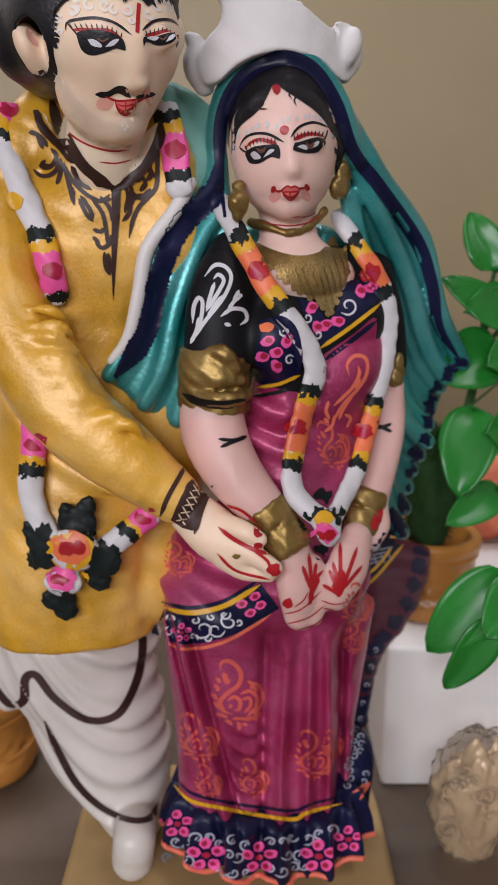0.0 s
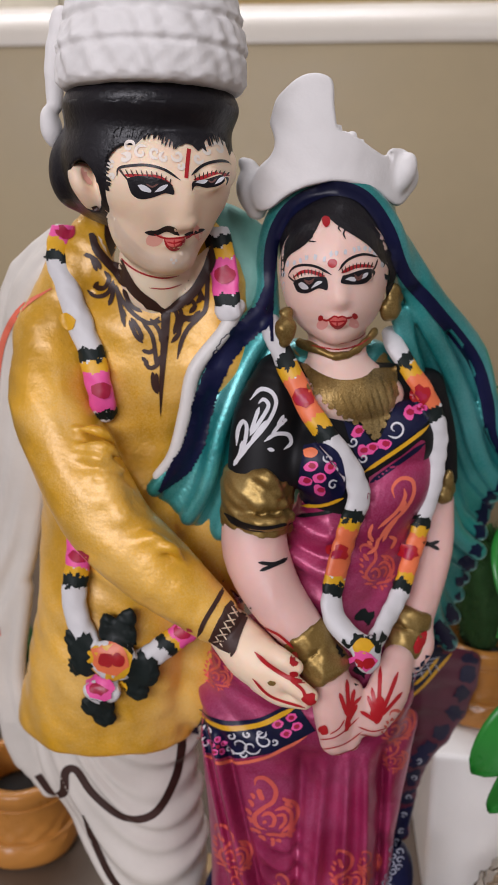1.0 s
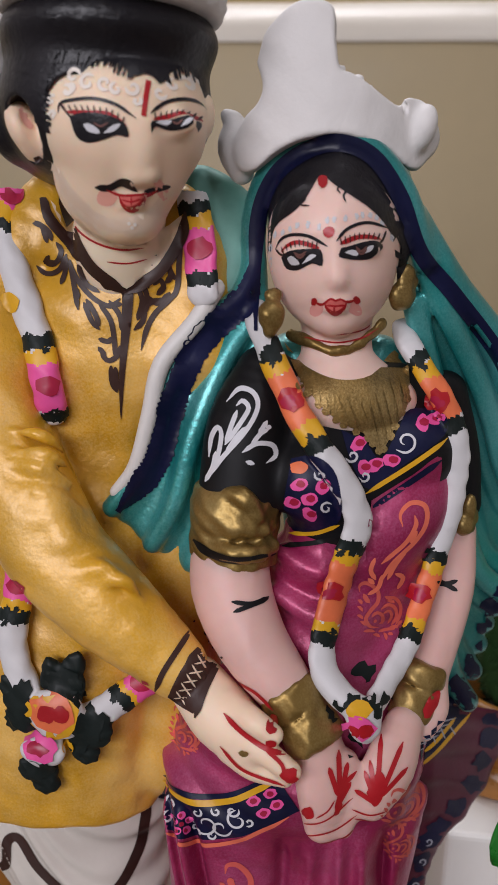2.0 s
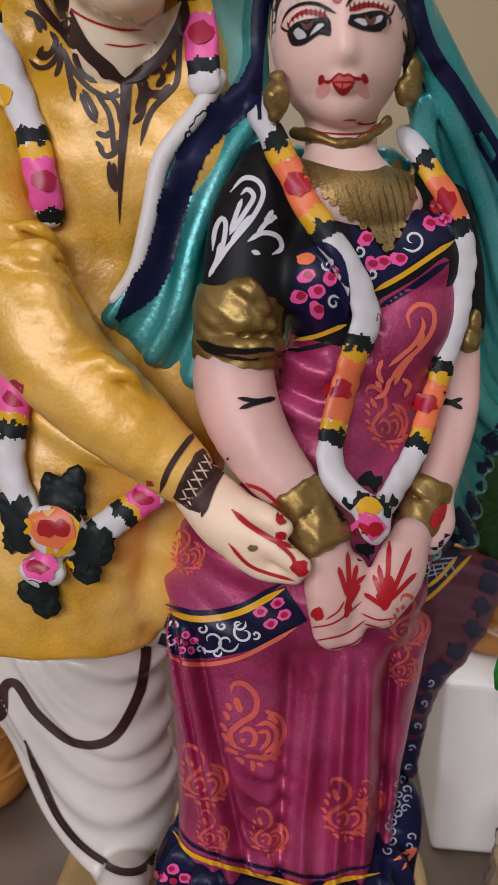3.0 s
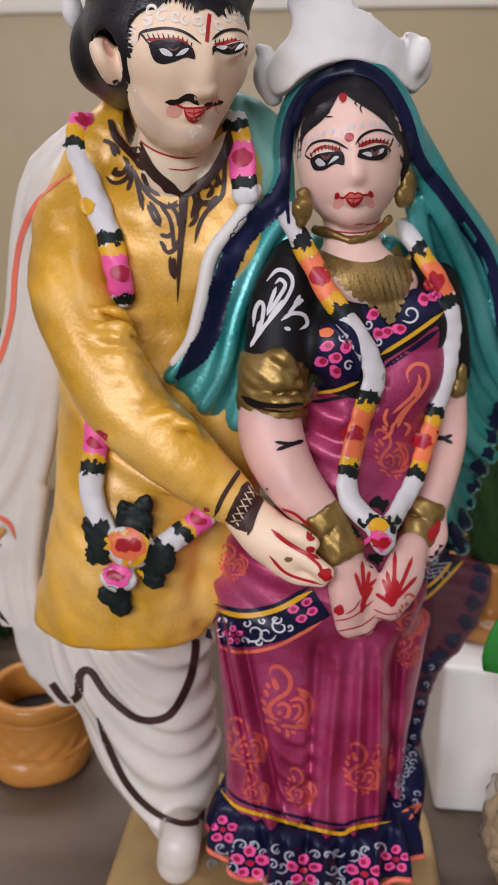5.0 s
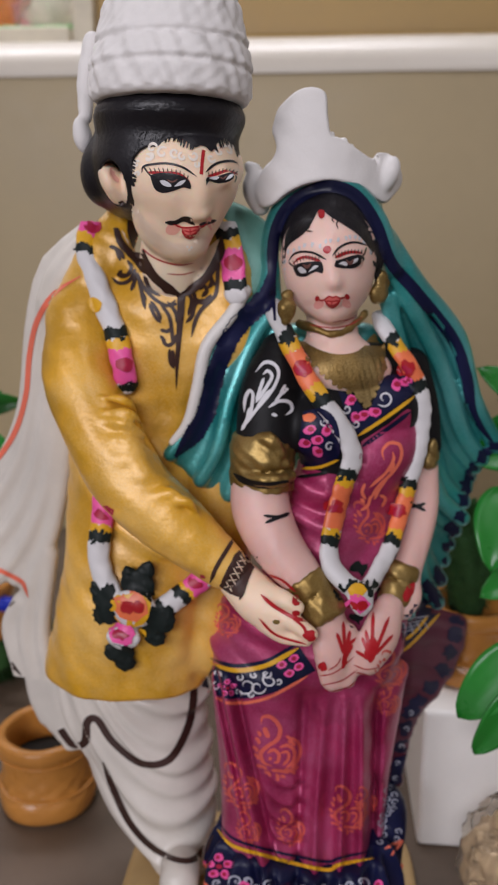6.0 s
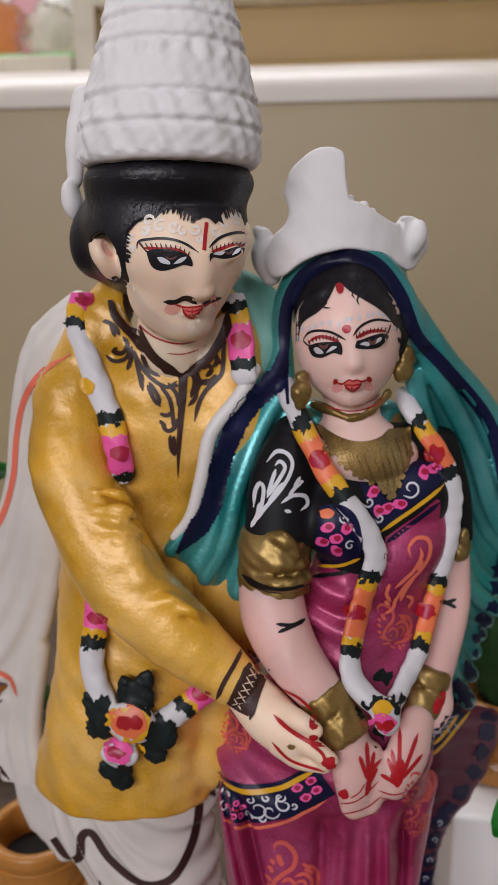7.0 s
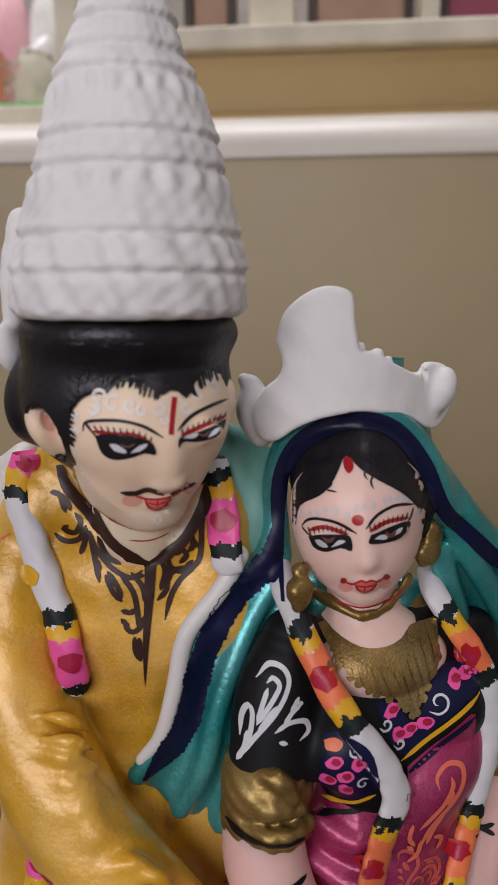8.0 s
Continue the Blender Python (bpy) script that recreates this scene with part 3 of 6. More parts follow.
shawl = Clay((-19, 31.5, 12), (-2, 39.5, 38), MID)
shawl.drape((
    ((-10.20, 35.80, 35.67), (-12.07, 35.60, 34.15), (-13.09, 35.80, 31.17), (-13.71, 36.00, 27.30), (-15.26, 36.40, 24.08), (-17.80, 36.80, 21.96), (-19.61, 37.00, 20.85)),
    ((-10.19, 35.20, 35.39), (-11.63, 35.00, 33.47), (-12.62, 35.40, 30.35), (-13.22, 35.60, 27.08), (-14.52, 36.00, 23.57), (-16.90, 36.40, 20.80), (-18.55, 36.60, 19.34)),
    ((-10.50, 35.20, 34.57), (-11.82, 35.40, 31.78), (-12.37, 35.40, 27.13), (-13.54, 35.80, 23.03), (-15.59, 36.20, 19.93), (-17.22, 36.40, 18.46)),
    ((-11.24, 35.50, 32.35), (-11.76, 35.40, 27.44), (-12.71, 35.60, 22.80), (-14.42, 36.00, 19.39), (-15.88, 36.20, 17.59)),
    ((-11.23, 35.60, 29.48), (-11.72, 35.60, 24.38), (-12.73, 35.80, 20.18), (-14.04, 36.00, 17.41)),
), 0.42, between=1)
shawl.drape((((-12.77, 35.80, 19.20), (-13.44, 35.80, 14.82), (-13.02, 35.60, 11.81)), ((-13.87, 36.00, 17.42), (-14.50, 36.00, 14.67), (-14.08, 35.80, 11.82)), ((-14.81, 36.20, 16.28), (-15.56, 36.30, 14.65), (-14.95, 36.00, 12.19))), 0.4, between=1)
shawl.tube((-9.97, 34.40, 34.82, 0.6), (-10.85, 34.60, 33.59, 0.8), (-11.47, 35.00, 32.30, 0.8), k=0.5)
st.clay(shawl, "enamel_white", 0.8)

lapel = Clay((-6, 30, 24), (1, 37, 36), FINE)
lapel.tube((-2.28, 32.90, 33.06, 0.3), (-2.85, 32.60, 32.02, 0.3), (-3.91, 32.30, 30.62, 0.3), (-4.29, 32.20, 28.94, 0.28), (-4.77, 32.20, 27.21, 0.25), (-5.49, 32.30, 26.22, 0.2), k=0.1)
st.clay(lapel, "lapel_white", 0.9)

dhoti = Clay((-17.5, 28, 1), (-1.5, 40, 15), MID)


def dhoti_folds(a, z, x, y):
    u = z - 0.19 * (x + 5.4) ** 2
    return 0.13 * np.sin(u * 4.4 + 0.8 * np.sin(1.3 * u + 0.7 * x)) * np.clip(1.1 - np.abs(x + 6.2) / 5, 0, 1) + 0.08 * np.sin(2.1 * u + 1)


dhoti.loft([(z, x, cy, rx, ry) for (x, cy, z), rx, ry in (
    ((-8.39, 35.40, 12.80), 4.0, 2.6), ((-8.38, 35.40, 10.47), 3.95, 2.7), ((-7.50, 35.30, 8.19), 3.3, 2.8), ((-6.72, 35.00, 5.35), 2.8, 2.7), ((-5.92, 34.80, 3.00), 1.9, 2.3), ((-5.66, 34.70, 1.87), 1.3, 1.8))], folds=dhoti_folds)
dhoti.drape((((-14.16, 35.80, 12.04), (-13.99, 35.80, 10.86), (-13.54, 35.80, 9.68)), ((-12.69, 35.60, 12.21), (-12.58, 35.60, 10.14), (-12.08, 35.40, 8.40)), ((-11.24, 35.40, 12.37), (-11.33, 35.40, 10.32), (-11.37, 35.20, 8.78)), ((-9.82, 35.20, 12.54), (-10.20, 35.20, 10.78), (-10.44, 35.00, 10.14))), 0.42, deep=0.1)
dhoti.tube((-10.09, 35.40, 9.19, 0.9), (-10.56, 35.30, 7.70, 0.5), (-9.39, 35.00, 4.85, 0.5), (-7.76, 34.80, 2.54, 0.4), k=0.5)
dhoti.tube((-5.77, 34.40, 2.53, 1.0), (-5.20, 30.80, 4.47, 0.98), (-5.28, 30.50, 3.47, 0.95), k=0.3)
st.clay(dhoti, "enamel_white", 1.7)

# -- the bride figure --
crown = Clay((-3.5, 31, 34), (7, 38.5, 43), FINE)


def crown_bend(x):
    return 33.6 + 0.2 * (x - 0.6) ** 2


crown.slab(((-1.27, 39.95), (-1.14, 40.39), (-0.87, 40.91), (-0.21, 41.40), (0.37, 41.55), (0.92, 41.44), (1.14, 41.16), (1.19, 40.41), (1.33, 39.68), (1.73, 39.55), (2.45, 39.17), (3.18, 38.82), (3.45, 39.10), (4.00, 39.08), (4.52, 38.70), (4.73, 38.09), (4.46, 37.52), (3.81, 36.97), (2.87, 37.48), (1.77, 37.76), (0.72, 37.72), (-0.31, 37.37), (-1.23, 36.77), (-1.81, 36.82), (-2.01, 37.72), (-1.65, 38.32), (-1.19, 38.76), (-1.01, 39.26)), crown_bend, 0.42, e=0.12)
crown.ball(4.04, 35.40, 38.27, 0.45, 0.5, 0.75, k=0.35, roll=-15)
crown.tube((3.25, 35.00, 38.94, 0.14), (3.48, 34.80, 38.73, 0.12), (3.42, 34.70, 38.34, 0.05), k=0.1, cut=True)
crown.tube((-2.37, 35.20, 38.58, 0.22), (-2.07, 35.20, 38.25, 0.4), (-2.13, 35.20, 37.50, 0.5), (-1.79, 35.00, 36.78, 0.4), k=0.25)
for q, r in (((1.39, 34.00, 39.76), 0.14), ((1.89, 34.30, 39.50), 0.2), ((2.25, 34.50, 39.31), 0.14)):
    crown.ball(*q, r, r, r * 0.8, k=0.12)
crown.crumple(0.03, 2.4)
st.clay(crown, "plaster_white")

face = Clay((-2.5, 29.5, 26.5), (5.5, 37.5, 38.5), FINE)
face.ball(1.38, 33.85, 34.56, 2.14, 2.35, 2.35)
face.ball(1.47, 33.35, 33.28, 1.66, 1.95, 1.5, k=0.7)
face.ball(1.60, 32.60, 32.27, 0.6, 0.75, 0.5, k=0.6)
face.tube((1.58, 31.68, 34.61, 0.08), (1.61, 31.48, 33.91, 0.12), (1.64, 31.34, 33.49, 0.17), k=0.5)
face.ball(1.60, 31.55, 32.86, 0.42, 0.22, 0.12, k=0.2).ball(1.60, 31.60, 32.59, 0.34, 0.24, 0.13, k=0.2)
face.ball(0.51, 31.90, 34.23, 0.5, 0.22, 0.24, k=0.3).ball(2.27, 31.90, 34.41, 0.5, 0.22, 0.24, k=0.3)
face.tube((1.60, 34.20, 31.92, 1.15), (1.67, 34.20, 30.70, 1.25), (1.83, 34.30, 29.44, 1.8), k=0.4)
face.ball(1.83, 34.20, 29.45, 2.6, 2.0, 1.4, k=0.4)
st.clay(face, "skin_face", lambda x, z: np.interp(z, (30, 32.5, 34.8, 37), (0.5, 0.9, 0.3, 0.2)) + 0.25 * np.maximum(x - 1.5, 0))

locks = Clay((-3, 31, 31), (6, 38.5, 38.5), FINE)
locks.ball(1.37, 34.80, 35.52, 2.2, 2.5, 2.3)
locks.ball(3.37, 34.20, 34.56, 0.5, 0.8, 0.9, k=0.4)
st.clay(locks, "hair_black", along((0, 1.5, 3.5), (0.3, 0.3, 0.9)))

mantle = Clay((-5, 32, 28), (1.5, 38.5, 38), FINE)
mantle.drape((((-3.33, 35.20, 36.51), (-3.26, 34.60, 34.57), (-3.22, 34.20, 32.63)), ((-2.50, 35.20, 36.15), (-2.44, 34.60, 34.33), (-2.65, 34.20, 32.39)), ((-1.75, 35.20, 35.54), (-1.77, 34.60, 34.08), (-2.10, 34.20, 32.27))), 0.5, deep=0.15)
st.clay(mantle, "veil_pale", 0.8)

veil = Clay((-6.5, 30.5, 12), (11, 40.5, 39), MID)
veil.tube((-1.18, 34.40, 32.63, 0.42), (-1.25, 34.20, 35.28, 0.42), (-0.54, 33.90, 36.93, 0.42), (0.97, 33.60, 37.58, 0.45), (2.36, 33.70, 37.35, 0.45), (3.56, 34.00, 36.06, 0.42), (4.35, 34.60, 34.08, 0.42))
veil.ball(1.36, 36.40, 36.05, 2.6, 2.2, 2.7)
veil.ball(1.81, 37.20, 39.03, 1.2, 0.9, 1.3, k=0.8)
veil.drape((
    ((-1.25, 34.20, 33.85), (-1.65, 33.60, 32.67), (-3.04, 33.00, 31.51), (-3.83, 32.70, 29.60), (-4.39, 32.50, 27.40), (-5.64, 32.50, 25.61)),
    ((-1.09, 34.00, 32.29), (-2.05, 33.30, 30.64), (-2.92, 32.70, 28.26), (-3.47, 32.50, 25.91), (-4.28, 32.60, 24.38)),
    ((-0.86, 34.20, 31.17), (-1.76, 33.60, 28.74), (-2.43, 33.20, 26.02), (-3.01, 33.10, 23.56)),
), 0.36, k=0.25, deep=0.6, between=3)
veil.drape((
    ((3.95, 34.60, 35.50), (5.49, 35.00, 33.35), (7.46, 35.40, 30.99), (8.38, 35.60, 28.04), (9.71, 36.00, 25.65)),
    ((3.99, 35.00, 34.56), (5.29, 35.20, 32.36), (6.93, 35.50, 29.33), (7.95, 35.60, 26.46), (9.03, 36.00, 24.99)),
    ((4.18, 35.20, 32.60), (5.32, 35.70, 29.02), (6.23, 35.90, 25.55), (7.24, 35.80, 22.86), (8.30, 36.00, 21.93)),
    ((4.93, 35.60, 29.03), (5.62, 35.60, 23.71), (6.21, 35.50, 20.12), (6.84, 35.70, 18.05), (7.33, 35.80, 17.49)),
    ((5.01, 35.60, 26.40), (5.43, 35.40, 20.98), (5.82, 35.20, 17.07)),
), 0.42, k=0.22, deep=1.35, between=4)
for line in (
    ((-0.02, 36.40, 30.44), (1.09, 36.60, 23.28), (2.28, 36.40, 17.54)),
    ((3.12, 36.40, 30.47), (3.81, 36.40, 23.42), (4.49, 36.20, 17.72)),
):
    veil.tube(*((*p, 1.0) for p in line), k=0.28)
st.clay(veil, "veil_teal", VEIL)

blouse = Clay((-4.5, 29.5, 22), (7, 37.5, 33), FINE)
blouse.loft([(z, x, cy, rx, ry) for (x, cy, z), rx, ry in (
    ((2.10, 34.60, 30.66), 2.2, 1.4), ((2.33, 34.50, 29.16), 2.9, 1.9), ((2.67, 34.30, 26.90), 2.9, 2.2), ((2.92, 34.30, 24.55), 2.5, 2.1))])
blouse.ball(1.21, 33.00, 26.90, 1.45, 1.35, 1.45, k=0.5)
blouse.ball(4.48, 33.40, 27.88, 1.3, 1.3, 1.4, k=0.5)
blouse.tube((-0.71, 33.90, 30.21, 1.0), (-1.15, 33.30, 28.55, 1.35), (-1.29, 32.90, 26.37, 1.4), k=0.5)
blouse.tube((5.37, 35.00, 29.63, 0.8), (5.89, 34.90, 27.61, 0.85), (6.19, 34.80, 25.82, 0.75), k=0.4)
st.clay(blouse, "cloth_black", BRIDE)

arms = Clay((-4, 28, 12.5), (7, 37, 27), FINE)
arms.tube((-1.55, 32.90, 24.83, 1.3), (-1.45, 32.40, 23.18, 1.36), (-0.64, 31.70, 21.64, 1.2), (0.64, 31.00, 20.30, 0.95), (1.51, 30.70, 19.31, 0.75), k=0.3)
arms.tube((1.75, 30.60, 18.85, 0.75), (2.05, 30.30, 17.33, 0.92), (2.11, 30.30, 15.94, 0.68), k=0.3, flat=1.15)
arms.tube((2.72, 30.40, 18.22, 0.35), (3.05, 30.10, 17.10, 0.32), (2.76, 30.10, 15.90, 0.3), k=0.25)
arms.tube((6.11, 34.60, 24.81, 0.72), (6.12, 34.10, 22.84, 0.74), (5.58, 33.00, 20.83, 0.68), (4.97, 31.90, 19.42, 0.66), k=0.3)
arms.tube((4.51, 31.20, 19.08, 0.65), (4.08, 30.50, 17.98, 0.85), (3.58, 30.20, 16.87, 0.62), k=0.3, flat=1.15)
arms.tube((5.55, 32.20, 20.10, 0.4), (5.62, 31.80, 19.37, 0.4), (5.25, 31.40, 18.75, 0.3), k=0.25)
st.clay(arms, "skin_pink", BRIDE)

saree = Clay((-6, 28, 2), (8.5, 38.5, 27.5), 0.09)


SPREAD = (1.55, 2.67, 3.62)
DEEP = (0.75, 4.19)
LEAN_TOP, LEAN_LOW, PLEAT_TOP = (-2.37, 30.60, 13.42), (-0.66, 30.60, 6.02), (1.44, 30.60, 15.08)[2]
SWAG_X, SWAG_R = (0.08, 30.60, 8.66)[0], (4.49, 30.60, 8.96)[0]


def bump(d, w):
    return np.exp(-((d / w) ** 2))


def pleats(a, z, x, y):
    front = np.clip((35 - y) / 2, 0, 1)
    low = np.clip((PLEAT_TOP - z) / 1.2, 0, 1)
    t = np.clip((PLEAT_TOP - z) / 6.5, 0, 1)
    mid = SPREAD[1]
    out = 0 * (a + z)
    for i, c in enumerate(SPREAD):
        out = out + (0.40 + 0.22 * t) * bump(x - mid - (c - mid) * (0.8 + 0.25 * t), 0.27 - 0.04 * (i % 2))
    out = out - 0.5 * bump(x - DEEP[0] + 0.1 * t, 0.22) - 0.45 * bump(x - DEEP[1] - 0.15 * t, 0.22)
    lean = LEAN_TOP[0] + (LEAN_LOW[0] - LEAN_TOP[0]) * np.clip((LEAN_TOP[2] - z) / (LEAN_TOP[2] - LEAN_LOW[2]), -0.3, 1.3)
    out = out - 0.45 * bump(x - lean, 0.22) + 0.32 * bump(x - lean + 0.5, 0.26) - 0.16 * bump(x - lean + 0.95, 0.14) + 0.12 * bump(x - lean + 1.25, 0.16)
    hang = np.clip((LEAN_TOP[2] - 2.2 - z) / 1.5, 0, 1) * bump(x - SWAG_X, 0.75)
    out = out + 0.2 * hang * np.sin(6.4 * (z - 0.45 * (x - SWAG_X) ** 2)) + 0.06 * bump(x - SWAG_R, 0.5) * np.sin(2.6 * (z - 0.5 * x))
    hips = 0.13 * np.sin(2.2 * (z - 0.10 * (x + 1.4) ** 2)) + 0.05 * np.sin(5.3 * (z + 0.35 * x))
    return front * low * out + (1 - low) * hips + (1 - front) * 0.05 * np.sin(16 * a)


SKIRT = [(z, x, cy, rx, ry) for (x, cy, z), rx, ry in (
    ((2.85, 34.40, 25.32), 2.7, 2.0), ((2.54, 34.20, 22.97), 2.85, 2.2), ((2.14, 34.20, 20.21), 3.0, 2.5), ((0.95, 33.90, 17.76), 4.4, 2.9), ((0.92, 33.60, 15.02), 4.72, 3.0),
    ((0.85, 33.60, 13.29), 4.75, 3.05), ((0.80, 33.60, 10.00), 4.42, 3.0), ((0.78, 33.50, 6.60), 4.22, 3.0), ((0.80, 33.40, 2.80), 4.3, 3.2))]
saree.loft(SKIRT, folds=pleats, k=0.3)
saree.tube((4.75, 33.45, 26.87, 1.0), (4.40, 33.30, 26.15, 1.3), (3.92, 33.10, 25.43, 1.4), (2.75, 32.80, 22.91, 1.0), (1.80, 32.40, 20.40, 0.8), k=0.5)
saree.tube((0.25, 32.90, 24.36, 0.3), (1.52, 32.20, 23.97, 0.3), (2.96, 32.00, 24.33, 0.25), k=0.4)
saree.tube((0.13, 32.90, 22.79, 0.3), (1.54, 32.20, 22.43, 0.3), (2.75, 32.00, 23.06, 0.25), k=0.4)
st.clay(saree, "saree_magenta", set_skirt)

tail = Clay((4, 33, 2), (11.5, 40, 18), MID)
tail.drape((
    ((4.92, 35.20, 16.98), (6.99, 36.20, 16.55), (8.69, 37.00, 15.91)),
    ((5.11, 35.20, 15.68), (7.05, 36.10, 15.52), (8.60, 36.80, 14.75)),
    ((5.05, 35.20, 14.34), (6.61, 35.90, 14.23), (8.14, 36.50, 13.47)),
    ((5.12, 35.20, 12.98), (6.29, 35.70, 12.93), (7.38, 36.10, 12.36)),
    ((4.94, 35.00, 11.41), (5.72, 35.40, 11.37), (6.46, 35.70, 11.39)),
    ((4.62, 34.80, 9.80), (5.28, 35.10, 9.80), (5.88, 35.40, 9.51)),
    ((4.32, 34.60, 7.87), (5.12, 35.00, 7.66), (5.64, 35.10, 7.62)),
), 0.42, deep=0.25)
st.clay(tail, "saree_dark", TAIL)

hem = Clay((-6, 28, 1), (8.5, 38.5, 9), FINE)
Z_HEM = (0.30, 30.00, 2.44)[2]


def ruffle(a, z, x, y):
    low = np.clip((7.0 - z) / 3.0, 0, 1)
    return 0.04 + (1 - 0.5 * low) * pleats(a, z, x, y) + low * (0.32 * np.sin(15 * a) + 0.08 * np.sin(33 * a + 2))


HEM_ROWS = [(z, x, 33.3, rx, ry) for (x, cy, z), rx, ry in (
    ((0.90, 30.40, 5.61), 4.3, 3.22), ((0.88, 30.20, 5.16), 4.42, 3.3), ((0.88, 30.00, 4.35), 4.6, 3.4), ((0.90, 29.70, 2.92), 4.8, 3.6))]
hem.loft(HEM_ROWS, folds=ruffle, p=2.3)
for line in (
    ((8.72, 37.00, 15.50), (8.30, 36.60, 13.57), (7.35, 36.20, 11.88), (6.41, 35.80, 11.05), (5.96, 35.50, 9.46), (5.64, 35.20, 7.86)),
):
    hem.tube(*((*p, 0.36) for p in line), k=0.2)
hem.tube((4.71, 34.60, 7.60, 0.5), (5.41, 34.60, 6.46, 0.75), (5.48, 34.40, 4.79, 0.75), (4.96, 34.00, 3.22, 0.8), k=0.3)
hem.tube((4.46, 34.90, 6.18, 0.7), (4.60, 34.70, 4.50, 0.85), (4.59, 34.40, 2.70, 0.95), k=0.3)
st.clay(hem, "navy", set_hem)

piping = Clay((-6, 28, 0.5), (8.5, 38.5, 7), FINE)
hz0, hx0, hy0, hrx, hry = min(HEM_ROWS)
ring = []
for i in range(75):
    a = radians(-140 + 280 * i / 74)
    off = 0.10 + 0.32 * math.sin(15 * a) + 0.08 * math.sin(33 * a + 2)
    e = ((abs(math.sin(a))) ** 2.3 + abs(math.cos(a)) ** 2.3) ** (-1 / 2.3)
    ring.append((hx0 + (hrx * e + off) * math.sin(a), hy0 - (hry * e + off) * math.cos(a), hz0 + 0.16 + 0.14 * math.sin(15 * a + 1), 0.13))
for i in range(0, 72, 6):
    piping.tube(*ring[i : i + 8], k=0.0, n=2)
st.clay(piping, "coral", set_hem)

gold = Clay((-4, 28.5, 17), (7, 36.5, 34), FINE)
gold.ball(-1.42, 32.75, 25.90, 1.42, 1.52, 1.15).loft([(z, x, cy, rx, rx) for (x, cy, z), rx in (((-1.45, 32.90, 24.19), 1.45), ((-1.45, 33.00, 25.83), 1.5), ((-1.41, 33.10, 26.83), 1.3))])
gold.tube((-2.58, 32.60, 24.76, 0.3), (-1.55, 31.30, 24.84, 0.3), (-0.59, 31.30, 24.82, 0.3), (-0.05, 32.00, 24.87, 0.25), k=0.3)
gold.tube((-2.00, 32.08, 26.30, 0.2), (-1.08, 31.48, 26.71, 0.3), (-0.50, 31.58, 25.97, 0.2), k=0.3)
gold.tube((-2.10, 31.88, 25.61, 0.15), (-1.18, 31.28, 25.59, 0.22), (-0.27, 31.68, 25.46, 0.15), k=0.25)
gold.ball(6.29, 34.60, 25.48, 0.52, 0.9, 0.95)
gold.ball(6.40, 33.90, 26.04, 0.25, 0.25, 0.35, k=0.2).ball(6.23, 33.80, 25.24, 0.28, 0.25, 0.3, k=0.2)
gold.cuff(0.54, 31.05, 20.40, 1.04, 1.24, 30.72, 19.60, 0.98, e=0.3).cuff(1.24, 30.72, 19.60, 1.0, 1.88, 30.40, 18.70, 0.96, e=0.25).cuff(1.14, 30.75, 19.69, 0.98, 1.36, 30.68, 19.47, 0.94, e=0.05, k=0.05)
gold.cuff(5.27, 32.40, 20.75, 0.8, 5.03, 32.10, 19.97, 0.78, e=0.28).cuff(5.03, 32.10, 19.97, 0.8, 4.70, 31.60, 18.97, 0.74, e=0.25)
gold.cuff(-1.42, 32.85, 24.64, 1.5, -1.45, 32.85, 24.12, 1.52, e=0.08)
gold.ball(-0.41, 32.70, 32.30, 0.42, 0.4, 0.5).ball(-0.40, 32.90, 32.90, 0.28, 0.3, 0.28, k=0.1).ball(-0.43, 32.70, 31.79, 0.24, 0.24, 0.2, k=0.1)
gold.ball(3.73, 33.60, 33.63, 0.3, 0.3, 0.35).ball(3.63, 33.60, 32.97, 0.42, 0.42, 0.5, k=0.15).ball(3.98, 33.70, 33.39, 0.18, 0.2, 0.2, k=0.1)
for q in spline(((0.08, 34.50, 31.57), (0.82, 33.75, 31.34), (1.71, 33.35, 31.17), (2.45, 33.40, 31.44), (3.11, 33.90, 32.05)), 7):
    gold.ball(*q, 0.15, 0.15, 0.19, k=0.05)
gold.crumple(0.06, 4.9)
st.clay(gold, "gold", BRIDE)

strings = Clay((-11, 28.5, 14), (7, 36.5, 36), FINE)
for r, line in (
    (0.42, ((-1.20, 34.60, 32.32), (-0.73, 33.30, 31.59), (0.02, 32.40, 30.29), (0.90, 31.80, 28.84), (1.97, 31.40, 27.52), (2.65, 31.35, 26.10), (2.30, 31.50, 24.59), (1.92, 31.40, 22.99), (1.74, 31.00, 21.37), (2.33, 30.40, 20.63), (2.92, 30.00, 20.34))),
    (0.36, ((3.82, 35.00, 31.82), (4.08, 33.70, 31.21), (4.79, 33.10, 30.25), (5.61, 32.90, 28.73), (5.75, 32.90, 26.77), (5.37, 32.70, 24.81), (4.88, 32.30, 22.90), (4.40, 31.60, 21.61), (3.62, 30.60, 20.47), (3.27, 30.00, 20.28))),
):
    strings.tube(*((*p, r * 1.05) for p in line), k=0.1, flat=1.35)
